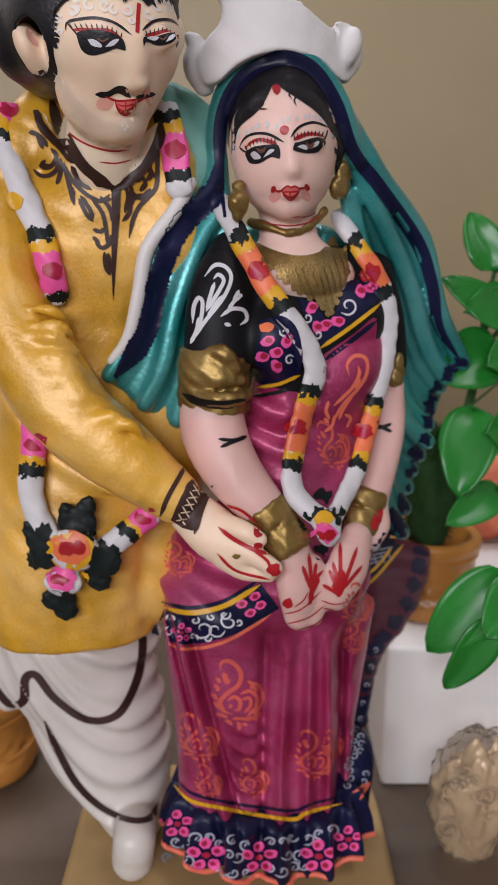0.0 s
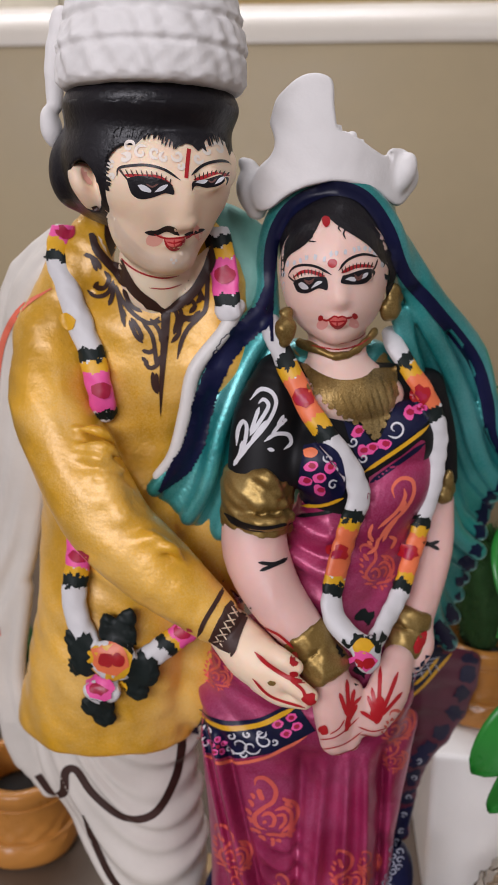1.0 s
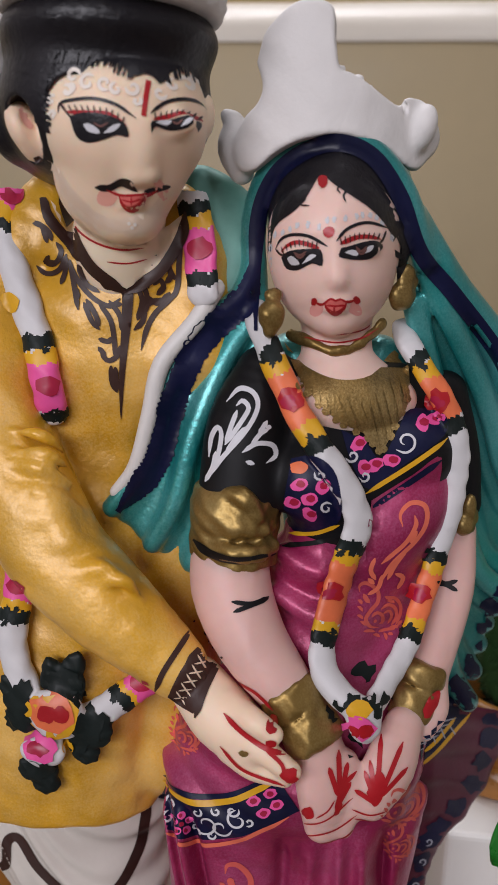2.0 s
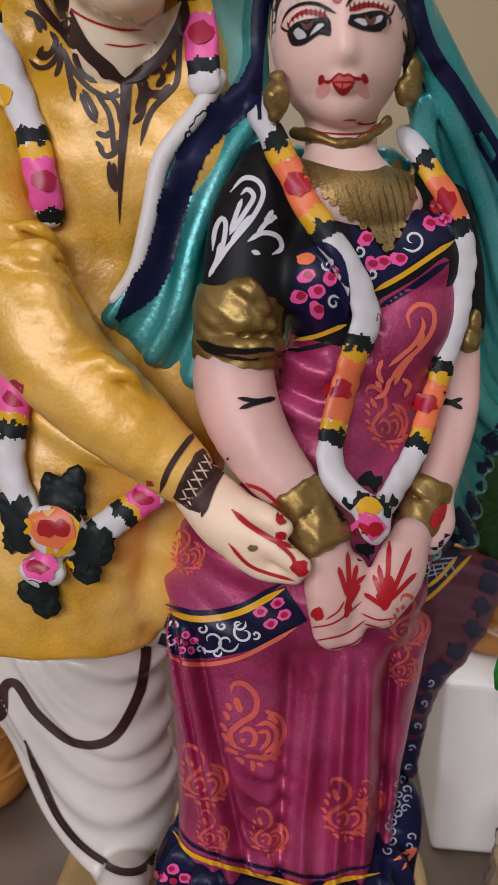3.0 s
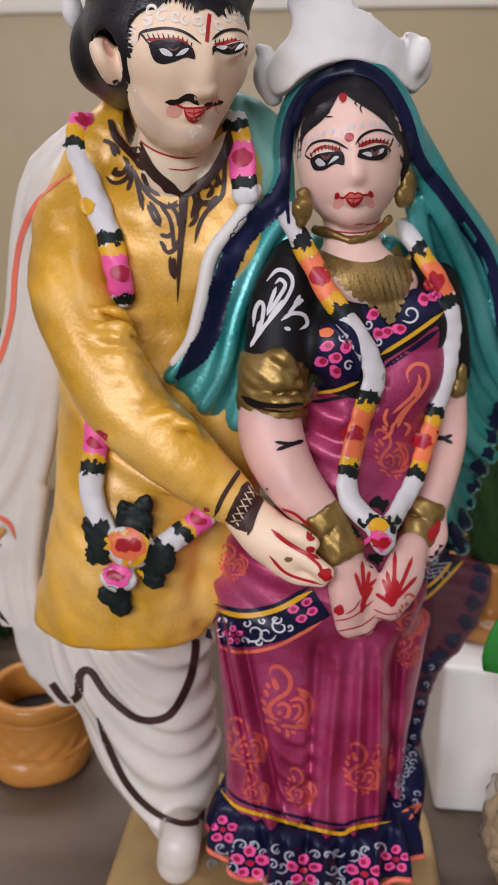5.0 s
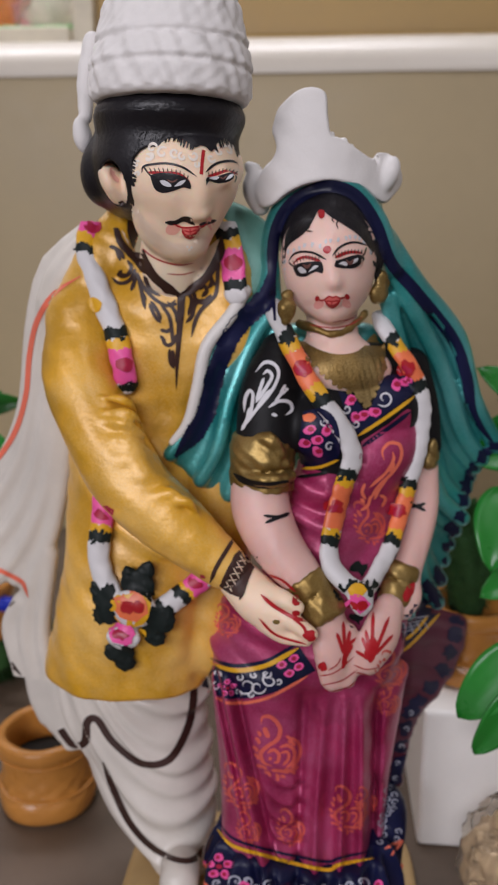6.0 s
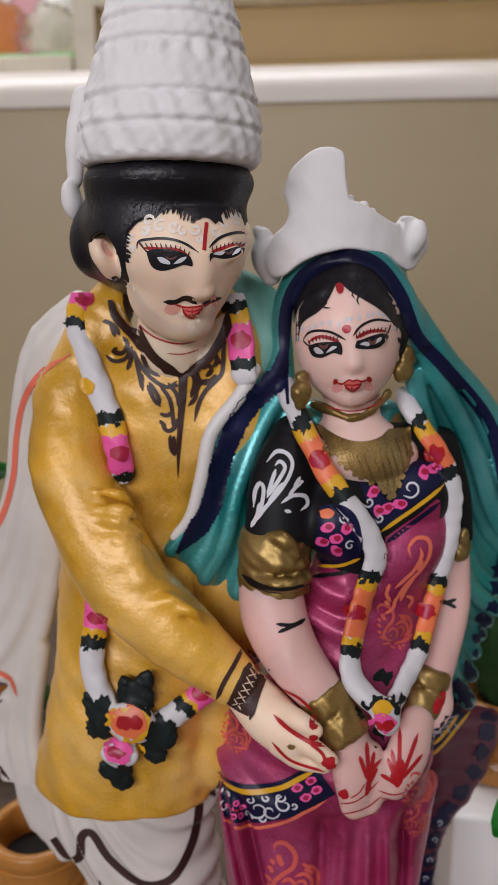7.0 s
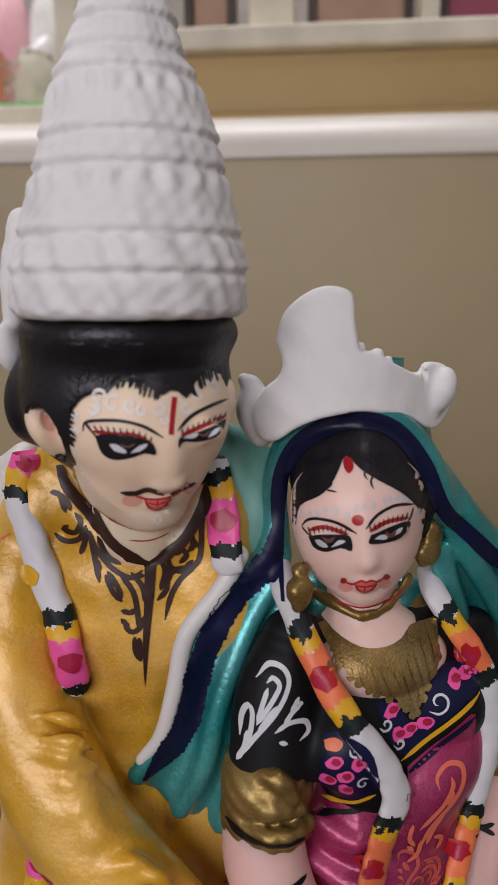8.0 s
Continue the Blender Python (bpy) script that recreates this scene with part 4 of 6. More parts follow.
for r, line in (
    (0.5, ((-9.31, 34.20, 36.38), (-9.52, 33.40, 34.82), (-8.84, 32.80, 33.05), (-8.00, 32.20, 31.19), (-7.61, 31.90, 29.67), (-7.56, 32.20, 28.94))),
    (0.5, ((-8.64, 31.80, 24.06), (-8.71, 31.50, 22.73), (-8.85, 31.20, 21.01), (-8.36, 31.00, 19.40), (-7.47, 31.00, 18.23), (-6.19, 31.00, 18.42), (-5.05, 31.10, 19.23), (-4.09, 31.40, 19.93))),
    (0.5, ((-3.20, 33.60, 35.74), (-2.83, 33.00, 34.34), (-2.66, 32.70, 32.95))),
):
    strings.tube(*((*p, r * 1.05) for p in line), k=0.1, flat=1.35)
strings.ball(-7.10, 30.60, 18.76, 1.0, 0.4, 0.92).ball(-7.65, 30.60, 17.21, 0.8, 0.38, 0.56).ball(3.20, 29.90, 19.89, 0.5, 0.3, 0.7)
strings.crumple(0.045, 4.6)
st.clay(strings, "garland_white", STRINGS)

leaves = Clay((-11, 29, 12), (1, 33, 24), FINE)
for q, rx, rz, turn in (((-8.57, 30.85, 19.16), 0.55, 0.8, 25), ((-8.35, 30.85, 18.53), 0.6, 0.75, -10), ((-7.94, 30.85, 16.38), 0.7, 0.5, 0), ((-7.67, 30.90, 15.81), 0.45, 0.42, 20), ((-6.07, 30.80, 18.13), 0.75, 0.7, -30), ((-6.28, 30.90, 17.36), 0.5, 0.6, 30), ((-5.63, 30.90, 18.63), 0.4, 0.45, 0), ((-6.98, 30.85, 19.81), 0.75, 0.6, 0), ((-7.33, 30.90, 20.20), 0.32, 0.42, 25), ((-6.57, 30.90, 20.39), 0.36, 0.5, -15)):
    leaves.ball(*q, rx * 1.1, 0.22, rz * 1.1, k=0.05, roll=turn)
leaves.crumple(0.06, 7.0)
st.clay(leaves, "leaf_black", 0.9)

PLINTH = (-1.0, 33.9, 8.0, 6.6)
plinth = Clay((-14, 24, -0.4), (11, 44, 3), 0.2)
plinth.loft([(0.0, PLINTH[0], PLINTH[1], PLINTH[2] + 0.3, PLINTH[3] + 0.3), (0.45, *PLINTH[:2], PLINTH[2] + 0.15, PLINTH[3] + 0.15), (0.85, *PLINTH)], p=6.0)
st.clay(plinth, "plinth_tan")

# -- paint on the clay: outlines in centimetres across and up, laid on from the front --
st.ready()
NEAR = (0.44, 8.86, 41.25)
HIGH, LOW, SIDE = (2.62, -1.25, 34.59), (1.84, 2.03, 29.28), (0.39, -5.1, 34.6)


def curl(mat, c, r, wide, start=0.0, turns=1.2, sense=1, lift=0.05):
    """A curled brush mark that winds inwards."""
    pts = []
    for i in range(9):
        u = i / 8
        a = radians(start) + sense * turns * 2 * math.pi * u
        pts.append((c[0] + r * (1 - 0.75 * u) * math.cos(a), c[1] + r * (1 - 0.75 * u) * math.sin(a)))
    st.stroke(mat, wide, *pts, lift=lift, n=3)


def blossom(c, r, lift=0.05):
    """A painted flower: five pink touches with crimson hearts."""
    for i in range(5):
        a = radians(20 + 72 * i)
        p = (c[0] + r * math.cos(a), c[1] + r * 1.1 * math.sin(a))
        st.dab("pink", p, r * 0.55, r * 0.48, 72 * i, lift=lift)
        st.dab("crimson", (p[0] - r * 0.1, p[1]), r * 0.28, r * 0.22, 72 * i, lift=lift + 0.02)
    st.dab("crimson", c, r * 0.35, r * 0.3, lift=lift + 0.01)


def sprig(c, s, turn=0.0, mat="coral_soft"):
    """A coral paisley spray: a hooked stem, curls at its foot and touches along it."""
    ca, sa = math.cos(radians(turn)), math.sin(radians(turn))

    def at(u, v):
        return (c[0] + s * (u * ca - v * sa), c[1] + s * (u * sa + v * ca))

    st.stroke(mat, 0.17 * s, at(-0.6, 1.17), at(-0.54, 1.45), at(-0.22, 1.47), at(0.11, 1.07), at(0.05, 0.58), at(-0.33, 0.25), at(-0.6, -0.08), at(-0.49, -0.46), at(-0.16, -0.6))
    st.stroke(mat, 0.2 * s, at(-0.47, 1.05), at(-0.4, 0.8), at(-0.3, 0.6))
    st.stroke(mat, 0.15 * s, at(-0.35, -0.05), at(-0.1, 0.1), at(0.1, -0.1), at(0.05, -0.4), at(-0.1, -0.45))
    st.stroke(mat, 0.15 * s, at(0.1, 0.2), at(0.43, 0.32), at(0.68, 0.08), at(0.65, -0.35), at(0.36, -0.67))
    st.stroke(mat, 0.14 * s, at(0.4, 0.7), at(0.78, 0.5), at(0.92, 0.1), at(0.82, -0.3), at(0.55, -0.7))
    st.stroke(mat, 0.13 * s, at(0.15, -0.02), at(0.42, 0.04), at(0.47, -0.25), at(0.25, -0.55))
    for u, v, a, b in ((0.36, 0.72, 0.6, 0.4), (0.42, 0.5, 0.72, 0.3), (-0.82, 0.58, -0.66, 0.3), (-0.92, 0.2, -0.72, -0.04), (-0.85, -0.12, -0.68, -0.36), (-0.75, 0.85, -0.62, 0.62), (-0.8, -0.6, -0.35, -0.75), (-0.2, -0.78, 0.5, -0.86), (-0.45, -0.85, -0.2, -1.05), (0.0, -0.9, 0.05, -1.25), (0.3, -0.72, 0.75, -0.88), (0.15, -1.0, 0.35, -1.1), (-0.3, -0.35, -0.2, -0.2), (0.62, -0.75, 0.86, -0.55)):
        st.stroke(mat, 0.14 * s, at(u, v), at((u + a) / 2 + 0.04, (v + b) / 2 + 0.03), at(a, b))


def ringed(parts, r):
    """Coloured bands round a garland string: (paint, from, to)."""
    for mat, a, b in parts:
        g = 0.04 * (np.array(b) - np.array(a)) / math.dist(a, b)
        st.wrap(mat, np.array(a) - g, np.array(b) + g, r * 1.7)
        if mat == "leaf_black":
            for i in range(5):
                u, w = random.uniform(-0.8, 0.8) * r, random.random()
                st.dab(mat, (a[0] + (b[0] - a[0]) * w + u, a[1] + (b[1] - a[1]) * w + random.uniform(-0.1, 0.1)), 0.15, 0.11, random.random() * 180, lift=0.03, rough=0.5)


st.brush(*NEAR)
# groom's head
st.fill("hair_black", (-8.64, 40.23), (-7.53, 40.00), (-5.59, 39.91), (-4.18, 40.07), (-2.21, 40.31), (-2.12, 39.91), (-2.35, 39.18), (-2.58, 39.23), (-2.79, 39.29), (-3.11, 39.16), (-3.37, 38.90), (-3.48, 38.70), (-3.38, 38.37), (-3.58, 38.50), (-3.72, 38.34), (-3.94, 38.53), (-4.21, 38.56), (-4.41, 38.43), (-4.71, 38.59), (-5.04, 38.79), (-5.51, 38.82), (-5.88, 38.95), (-6.35, 39.02), (-6.72, 39.05), (-6.93, 38.88), (-7.09, 38.44), (-7.21, 38.04), (-7.33, 37.65), (-7.25, 37.19), (-7.13, 36.85), (-7.36, 37.02), (-7.52, 37.43), (-7.52, 38.07), (-7.67, 38.49), (-8.28, 38.74), (-8.59, 39.41), lift=0.06, cell=0.1, smooth=2, jump=1.6)
for edge, way, count in ((((-6.72, 39.05), (-5.88, 38.95), (-5.04, 38.76), (-4.38, 38.43)), (-0.07, -0.25), 24), (((-3.37, 38.90), (-3.11, 39.16), (-2.58, 39.26), (-2.35, 39.23)), (0.06, -0.28), 16), (((-6.93, 38.88), (-7.13, 38.41), (-7.33, 37.65), (-7.16, 36.97)), (0.18, -0.11), 18)):
    for i in range(count):
        q = spline(edge, 12)[int((i + random.random()) / count * (12 * (len(edge) - 1)))]
        j, k = random.uniform(0.6, 1.4), random.uniform(-0.05, 0.05)
        st.stroke("hair_black", 0.07, (q[0] - way[0] * 0.4, q[1] - way[1] * 0.4), (q[0] + way[0] * j + k, q[1] + way[1] * j), lift=0.065)
st.stroke("hair_black", 0.1, (-6.85, 37.33), (-6.78, 37.59), (-6.35, 37.66), (-5.67, 37.65), (-5.00, 37.49), (-4.41, 37.16), lift=0.035)
st.stroke("hair_black", 0.1, (-3.99, 37.38), (-3.59, 37.81), (-3.05, 38.11), (-2.46, 38.35), lift=0.035)
st.stroke("brown", 0.06, (-6.78, 37.57), (-6.62, 37.37), (-6.42, 37.13), lift=0.035)
st.stroke("red", 0.13, (-6.62, 37.34), (-5.94, 37.26), (-5.26, 37.22), (-4.72, 36.95), lift=0.03)
st.fill("hair_black", (-6.49, 37.20), (-6.11, 37.27), (-5.39, 37.21), (-4.79, 37.02), (-4.66, 36.65), (-5.00, 36.68), (-5.45, 36.53), (-5.93, 36.47), (-6.30, 36.67), lift=0.04, cell=0.06, smooth=3)
st.fill("line_white", (-6.07, 36.95), (-5.91, 36.75), (-5.58, 36.68), (-5.58, 36.79), (-5.86, 36.95), lift=0.055, cell=0.04, smooth=3)
st.fill("line_white", (-5.43, 36.69), (-5.10, 36.76), (-4.89, 36.97), (-5.16, 36.91), lift=0.055, cell=0.04, smooth=3)
st.stroke("iris", 0.06, (-5.74, 36.97), (-5.51, 36.87), (-5.27, 36.98), lift=0.065)
for a, b in (((-6.57, 37.30), (-6.73, 37.57)), ((-6.39, 37.28), (-6.53, 37.54)), ((-6.21, 37.27), (-6.33, 37.52)), ((-6.03, 37.25), (-6.13, 37.50)), ((-5.86, 37.23), (-5.93, 37.48)), ((-5.68, 37.22), (-5.73, 37.46)), ((-5.50, 37.20), (-5.53, 37.43)), ((-5.32, 37.19), (-5.33, 37.41)), ((-5.16, 37.14), (-5.14, 37.36)), ((-5.00, 37.07), (-4.96, 37.28)), ((-4.83, 37.00), (-4.78, 37.20))):
    st.stroke("brown", 0.045, a, b, lift=0.045)
st.stroke("red", 0.13, (-3.90, 37.23), (-3.23, 37.54), (-2.53, 37.85), lift=0.03)
st.fill("hair_black", (-3.96, 36.83), (-3.94, 37.16), (-3.48, 37.31), (-2.89, 37.56), (-2.56, 37.75), (-2.66, 37.42), (-2.90, 37.18), (-3.40, 37.05), (-3.81, 37.05), lift=0.04, cell=0.06, smooth=3)
st.fill("line_white", (-3.84, 37.15), (-3.67, 37.27), (-3.37, 37.31), (-3.50, 37.17), lift=0.055, cell=0.04, smooth=3)
st.fill("line_white", (-3.10, 37.18), (-2.83, 37.31), (-2.71, 37.52), (-2.93, 37.41), lift=0.055, cell=0.04, smooth=3)
st.stroke("iris", 0.06, (-3.37, 37.31), (-3.20, 37.24), (-3.03, 37.39), lift=0.065)
for a, b in (((-3.83, 37.22), (-3.86, 37.45)), ((-3.68, 37.29), (-3.69, 37.52)), ((-3.53, 37.35), (-3.52, 37.59)), ((-3.39, 37.42), (-3.36, 37.65)), ((-3.24, 37.49), (-3.19, 37.72)), ((-3.10, 37.55), (-3.02, 37.78)), ((-2.95, 37.61), (-2.86, 37.85)), ((-2.81, 37.68), (-2.69, 37.91)), ((-2.66, 37.74), (-2.53, 37.97))):
    st.stroke("brown", 0.045, a, b, lift=0.045)
st.dab("blush_soft", (-5.40, 35.25), 0.34, 0.2, 8, lift=0.014, rough=0.05)
st.dab("blush_soft", (-3.68, 35.63), 0.28, 0.18, -25, lift=0.014, rough=0.05)
st.stroke("red", 0.15, (-4.06, 38.38), (-4.13, 37.85), (-4.19, 37.26), taper=False)
curl("line_pale", (-6.34, 38.38), 0.23, 0.12, 0, 1.0, 1, 0.03)
curl("line_pale", (-6.56, 37.95), 0.20, 0.12, 120, 1.0, -1, 0.03)
curl("line_pale", (-6.46, 38.05), 0.20, 0.12, 200, 1.0, 1, 0.03)
curl("line_pale", (-5.91, 38.15), 0.28, 0.12, 40, 1.0, 1, 0.03)
curl("line_pale", (-5.37, 38.12), 0.24, 0.12, 300, 1.0, -1, 0.03)
curl("line_pale", (-5.03, 37.96), 0.20, 0.12, 90, 1.0, 1, 0.03)
curl("line_pale", (-4.52, 38.06), 0.24, 0.12, 180, 1.0, 1, 0.03)
curl("line_pale", (-4.40, 37.68), 0.15, 0.12, 60, 1.0, -1, 0.03)
curl("line_pale", (-3.72, 38.07), 0.20, 0.12, 0, 1.0, -1, 0.03)
curl("line_pale", (-3.35, 38.44), 0.20, 0.12, 90, 1.0, 1, 0.03)
curl("line_pale", (-2.95, 38.64), 0.24, 0.12, 180, 1.0, -1, 0.03)
curl("line_pale", (-2.81, 38.90), 0.15, 0.12, 20, 1.0, 1, 0.03)
curl("line_pale", (-7.05, 37.74), 0.15, 0.12, 30, 1.0, 1, 0.03)
curl("line_pale", (-7.04, 37.31), 0.13, 0.12, 200, 1.0, -1, 0.03)
st.dab("blush", (-7.92, 37.64), 0.18, 0.34, 25, lift=0.03, rough=0.05)
st.stroke("hair_black", 0.15, (-5.78, 35.47), (-5.35, 35.45), (-5.00, 35.57), (-4.76, 35.54), (-4.45, 35.41), lift=0.035)
st.stroke("hair_black", 0.1, (-4.25, 35.45), (-3.90, 35.60), (-3.47, 35.83), lift=0.035)
st.fill("lip", (-5.04, 35.28), (-4.91, 35.04), (-4.65, 34.97), (-4.36, 35.14), (-4.21, 35.36), (-4.63, 35.29), lift=0.03, cell=0.06)
st.stroke("red", 0.06, (-5.42, 35.41), (-5.01, 35.30), (-4.63, 35.30), (-4.25, 35.38), (-3.83, 35.61), lift=0.04)
st.stroke("red", 0.08, (-5.04, 35.28), (-4.91, 35.04), (-4.65, 34.97), (-4.36, 35.14), (-4.21, 35.36), lift=0.045)
st.stroke("red", 0.05, (-4.65, 35.27), (-4.65, 35.01), lift=0.05)
st.stroke("red", 0.05, (-4.94, 35.18), (-4.65, 35.13), (-4.34, 35.24), lift=0.05)
for c in ((-4.75, 34.64), (-4.57, 34.64), (-4.66, 34.55)):
    st.dab("line_pale", c, 0.06, 0.05, lift=0.03)
# groom's collar
st.fill("skin_pale", (-7.49, 36.50), (-7.04, 35.54), (-6.20, 34.78), (-4.97, 34.14), (-4.31, 34.37), (-3.69, 35.05), (-3.39, 35.92), (-4.29, 35.03), (-5.33, 34.75), (-6.35, 35.34), (-7.02, 36.20), lift=0.008)
st.fill("brown", (-7.76, 36.60), (-7.48, 36.60), (-7.38, 35.93), (-6.88, 35.29), (-6.03, 34.55), (-5.04, 34.10), (-4.90, 33.93), (-4.77, 33.25), (-5.00, 33.07), (-5.37, 33.51), (-5.88, 33.85), (-6.54, 34.19), (-6.90, 34.71), (-7.27, 35.14), (-7.63, 35.66), lift=0.05, cell=0.12, smooth=3)
st.fill("brown", (-3.37, 35.19), (-3.23, 35.19), (-3.30, 34.97), (-3.58, 34.61), (-4.00, 34.25), (-4.52, 33.87), (-4.81, 33.52), (-4.98, 33.69), (-4.90, 33.93), (-4.38, 34.22), (-3.78, 34.73), lift=0.05, cell=0.12, smooth=3)
st.fill("brown", (-5.08, 33.96), (-4.73, 33.97), (-4.80, 32.53), (-4.94, 31.43), (-5.07, 30.31), (-5.19, 29.25), (-5.23, 30.31), (-5.18, 31.42), (-5.12, 32.52), lift=0.05, cell=0.1, smooth=3)
for line in (((-7.96, 35.45), (-7.68, 35.38), (-7.59, 35.14), (-7.50, 34.82)), ((-7.89, 35.52), (-7.48, 35.23), (-7.35, 34.88)), ((-7.21, 34.83), (-7.05, 34.53), (-7.24, 34.19), (-7.66, 34.32)), ((-7.88, 34.17), (-7.57, 33.93), (-7.11, 34.00), (-6.88, 34.45)), ((-6.88, 34.36), (-6.94, 33.91), (-7.10, 33.51)), ((-6.78, 34.27), (-6.67, 33.56), (-6.53, 32.62)), ((-6.82, 34.23), (-6.56, 33.65), (-6.09, 33.07), (-5.53, 32.80), (-5.17, 33.06))):
    st.stroke("brown", 0.17, *line, lift=0.05)
for line in (((-6.54, 34.10), (-6.25, 33.48), (-5.83, 33.22)), ((-6.05, 33.97), (-5.72, 33.50), (-5.41, 33.45), (-5.36, 33.81)), ((-5.81, 33.83), (-5.65, 33.41), (-5.30, 33.38)), ((-6.34, 32.88), (-6.11, 32.31), (-5.84, 32.02)), ((-6.27, 32.99), (-5.97, 32.49), (-5.84, 32.13)), ((-5.88, 32.90), (-5.48, 32.33), (-5.36, 31.60), (-5.34, 31.09)), ((-5.53, 32.98), (-5.19, 32.52), (-5.10, 31.98))):
    st.stroke("brown", 0.17, *line, lift=0.05)
for line in (((-5.88, 31.73), (-5.57, 31.67), (-5.42, 31.82)), ((-5.83, 31.33), (-5.59, 31.04), (-5.30, 31.20), (-5.18, 31.57)), ((-5.89, 31.47), (-5.65, 31.18)), ((-5.48, 30.89), (-5.46, 30.39), (-5.29, 30.08)), ((-5.34, 30.86), (-5.32, 30.49), (-5.29, 30.12)), ((-6.61, 33.38), (-6.51, 32.99)), ((-7.44, 34.43), (-7.63, 34.25)), ((-5.39, 32.88), (-5.11, 32.88))):
    st.stroke("brown", 0.17, *line, lift=0.05)
for line in (((-3.26, 35.23), (-3.32, 34.53), (-3.39, 33.56), (-3.64, 33.18), (-4.03, 32.77), (-4.32, 32.22), (-4.51, 31.48)), ((-4.13, 34.42), (-3.72, 34.31), (-3.59, 33.91), (-3.77, 33.67)), ((-4.26, 33.45), (-4.32, 33.87), (-4.10, 34.20), (-3.82, 34.34)), ((-4.02, 33.31), (-3.80, 33.57), (-3.94, 33.74), (-4.12, 33.56)), ((-4.33, 33.23), (-3.99, 33.06), (-3.60, 33.43))):
    st.stroke("brown", 0.17, *line, lift=0.05)
for line in (((-4.64, 33.47), (-4.47, 33.05), (-4.63, 32.43)), ((-4.74, 32.10), (-4.45, 32.45), (-4.34, 32.94), (-3.88, 33.24)), ((-4.50, 33.58), (-4.33, 33.27), (-4.34, 32.73)), ((-3.66, 34.17), (-3.46, 33.82)), ((-3.86, 34.08), (-4.00, 33.90)), ((-4.23, 33.13), (-4.52, 32.54))):
    st.stroke("brown", 0.17, *line, lift=0.05)
st.brush(*LOW)
st.fill("skin_pale", (-6.96, 35.74), (-6.65, 34.84), (-6.11, 33.76), (-5.49, 33.19), (-4.96, 32.78), (-4.45, 33.18), (-3.94, 33.54), (-3.35, 34.46), (-3.26, 34.95), (-3.66, 34.64), (-4.85, 34.30), (-6.06, 34.74), lift=0.07, smooth=2)
st.stroke("brown", 0.42, (-7.11, 35.78), (-6.82, 34.72), (-6.23, 33.63), (-5.58, 33.05), (-4.95, 32.64), lift=0.1, across=4)
st.stroke("brown", 0.36, (-3.14, 35.06), (-3.23, 34.39), (-3.81, 33.43), (-4.42, 32.96), (-4.95, 32.64), lift=0.1, across=4)
st.stroke("red", 0.07, (-6.90, 34.93), (-6.43, 34.54), (-5.86, 34.26), (-5.10, 34.07), (-4.38, 34.08), lift=0.09)
st.stroke("red", 0.05, (-5.57, 33.68), (-4.91, 33.62), (-4.30, 33.71), lift=0.09)
st.brush(*HIGH)
# groom's garland
ringed((("pink", (-8.47, 36.34), (-8.90, 35.44)), ("yellow", (-8.90, 35.44), (-9.07, 35.04)), ("leaf_black", (-9.07, 35.04), (-9.13, 34.76)), ("leaf_black", (-7.90, 31.42), (-7.82, 30.99)), ("yellow", (-7.80, 30.95), (-7.70, 30.47)), ("pink", (-7.70, 30.47), (-7.52, 28.97)), ("leaf_black", (-7.47, 28.88), (-7.41, 28.63))), 0.5)
ringed((
        ("pink", (-8.71, 23.92), (-8.95, 22.18)), ("yellow", (-8.95, 22.18), (-9.02, 21.81)), ("leaf_black", (-9.02, 21.81), (-9.07, 21.38)), ("leaf_black", (-5.32, 18.77), (-5.00, 19.06)), ("yellow", (-5.00, 19.06), (-4.84, 19.23)), ("pink", (-4.84, 19.23), (-4.16, 19.74)),
        ("leaf_black", (-2.98, 35.60), (-2.89, 35.29)), ("yellow", (-2.87, 35.24), (-2.78, 34.84)), ("pink", (-2.78, 34.84), (-2.57, 33.58)), ("leaf_black", (-2.59, 33.53), (-2.55, 33.21))), 0.5)
for c in ((-8.71, 35.85), (-7.58, 29.80), (-8.84, 22.75), (-2.67, 34.30), (-4.47, 19.51)):
    st.dab("crimson", c, 0.42, 0.34, lift=0.06)
st.brush(*LOW)
for c, rx, rz, turn in (((-8.88, 18.58), 0.42, 0.75, -15), ((-9.04, 17.60), 0.50, 0.42, 0), ((-7.33, 19.34), 0.60, 0.50, 0), ((-6.82, 19.05), 0.30, 0.50, 10), ((-6.42, 17.63), 0.50, 0.85, -18), ((-6.02, 17.89), 0.45, 0.40, 0), ((-8.30, 15.75), 0.60, 0.45, 10)):
    st.dab("leaf_black", c, rx, rz, turn, lift=0.06, rough=0.28, n=20)
st.dab("yellow", (-7.68, 17.99), 1.0, 0.9, lift=0.08)
st.dab("orange", (-7.67, 18.24), 0.88, 0.74, lift=0.1, rough=0.16)
st.dab("red", (-7.88, 18.18), 0.36, 0.34, lift=0.12)
st.dab("red", (-7.37, 18.20), 0.32, 0.34, lift=0.12)
st.dab("pink", (-8.20, 16.75), 0.68, 0.52, lift=0.11, rough=0.2)
st.dab("yellow", (-7.16, 16.79), 0.22, 0.24, lift=0.1)
st.dab("crimson", (-8.27, 16.70), 0.4, 0.26, lift=0.13, rough=0.25)
st.brush(*HIGH)

st.dab("yellow", (-8.82, 32.45), 0.3, 0.36, 40, lift=0.05)
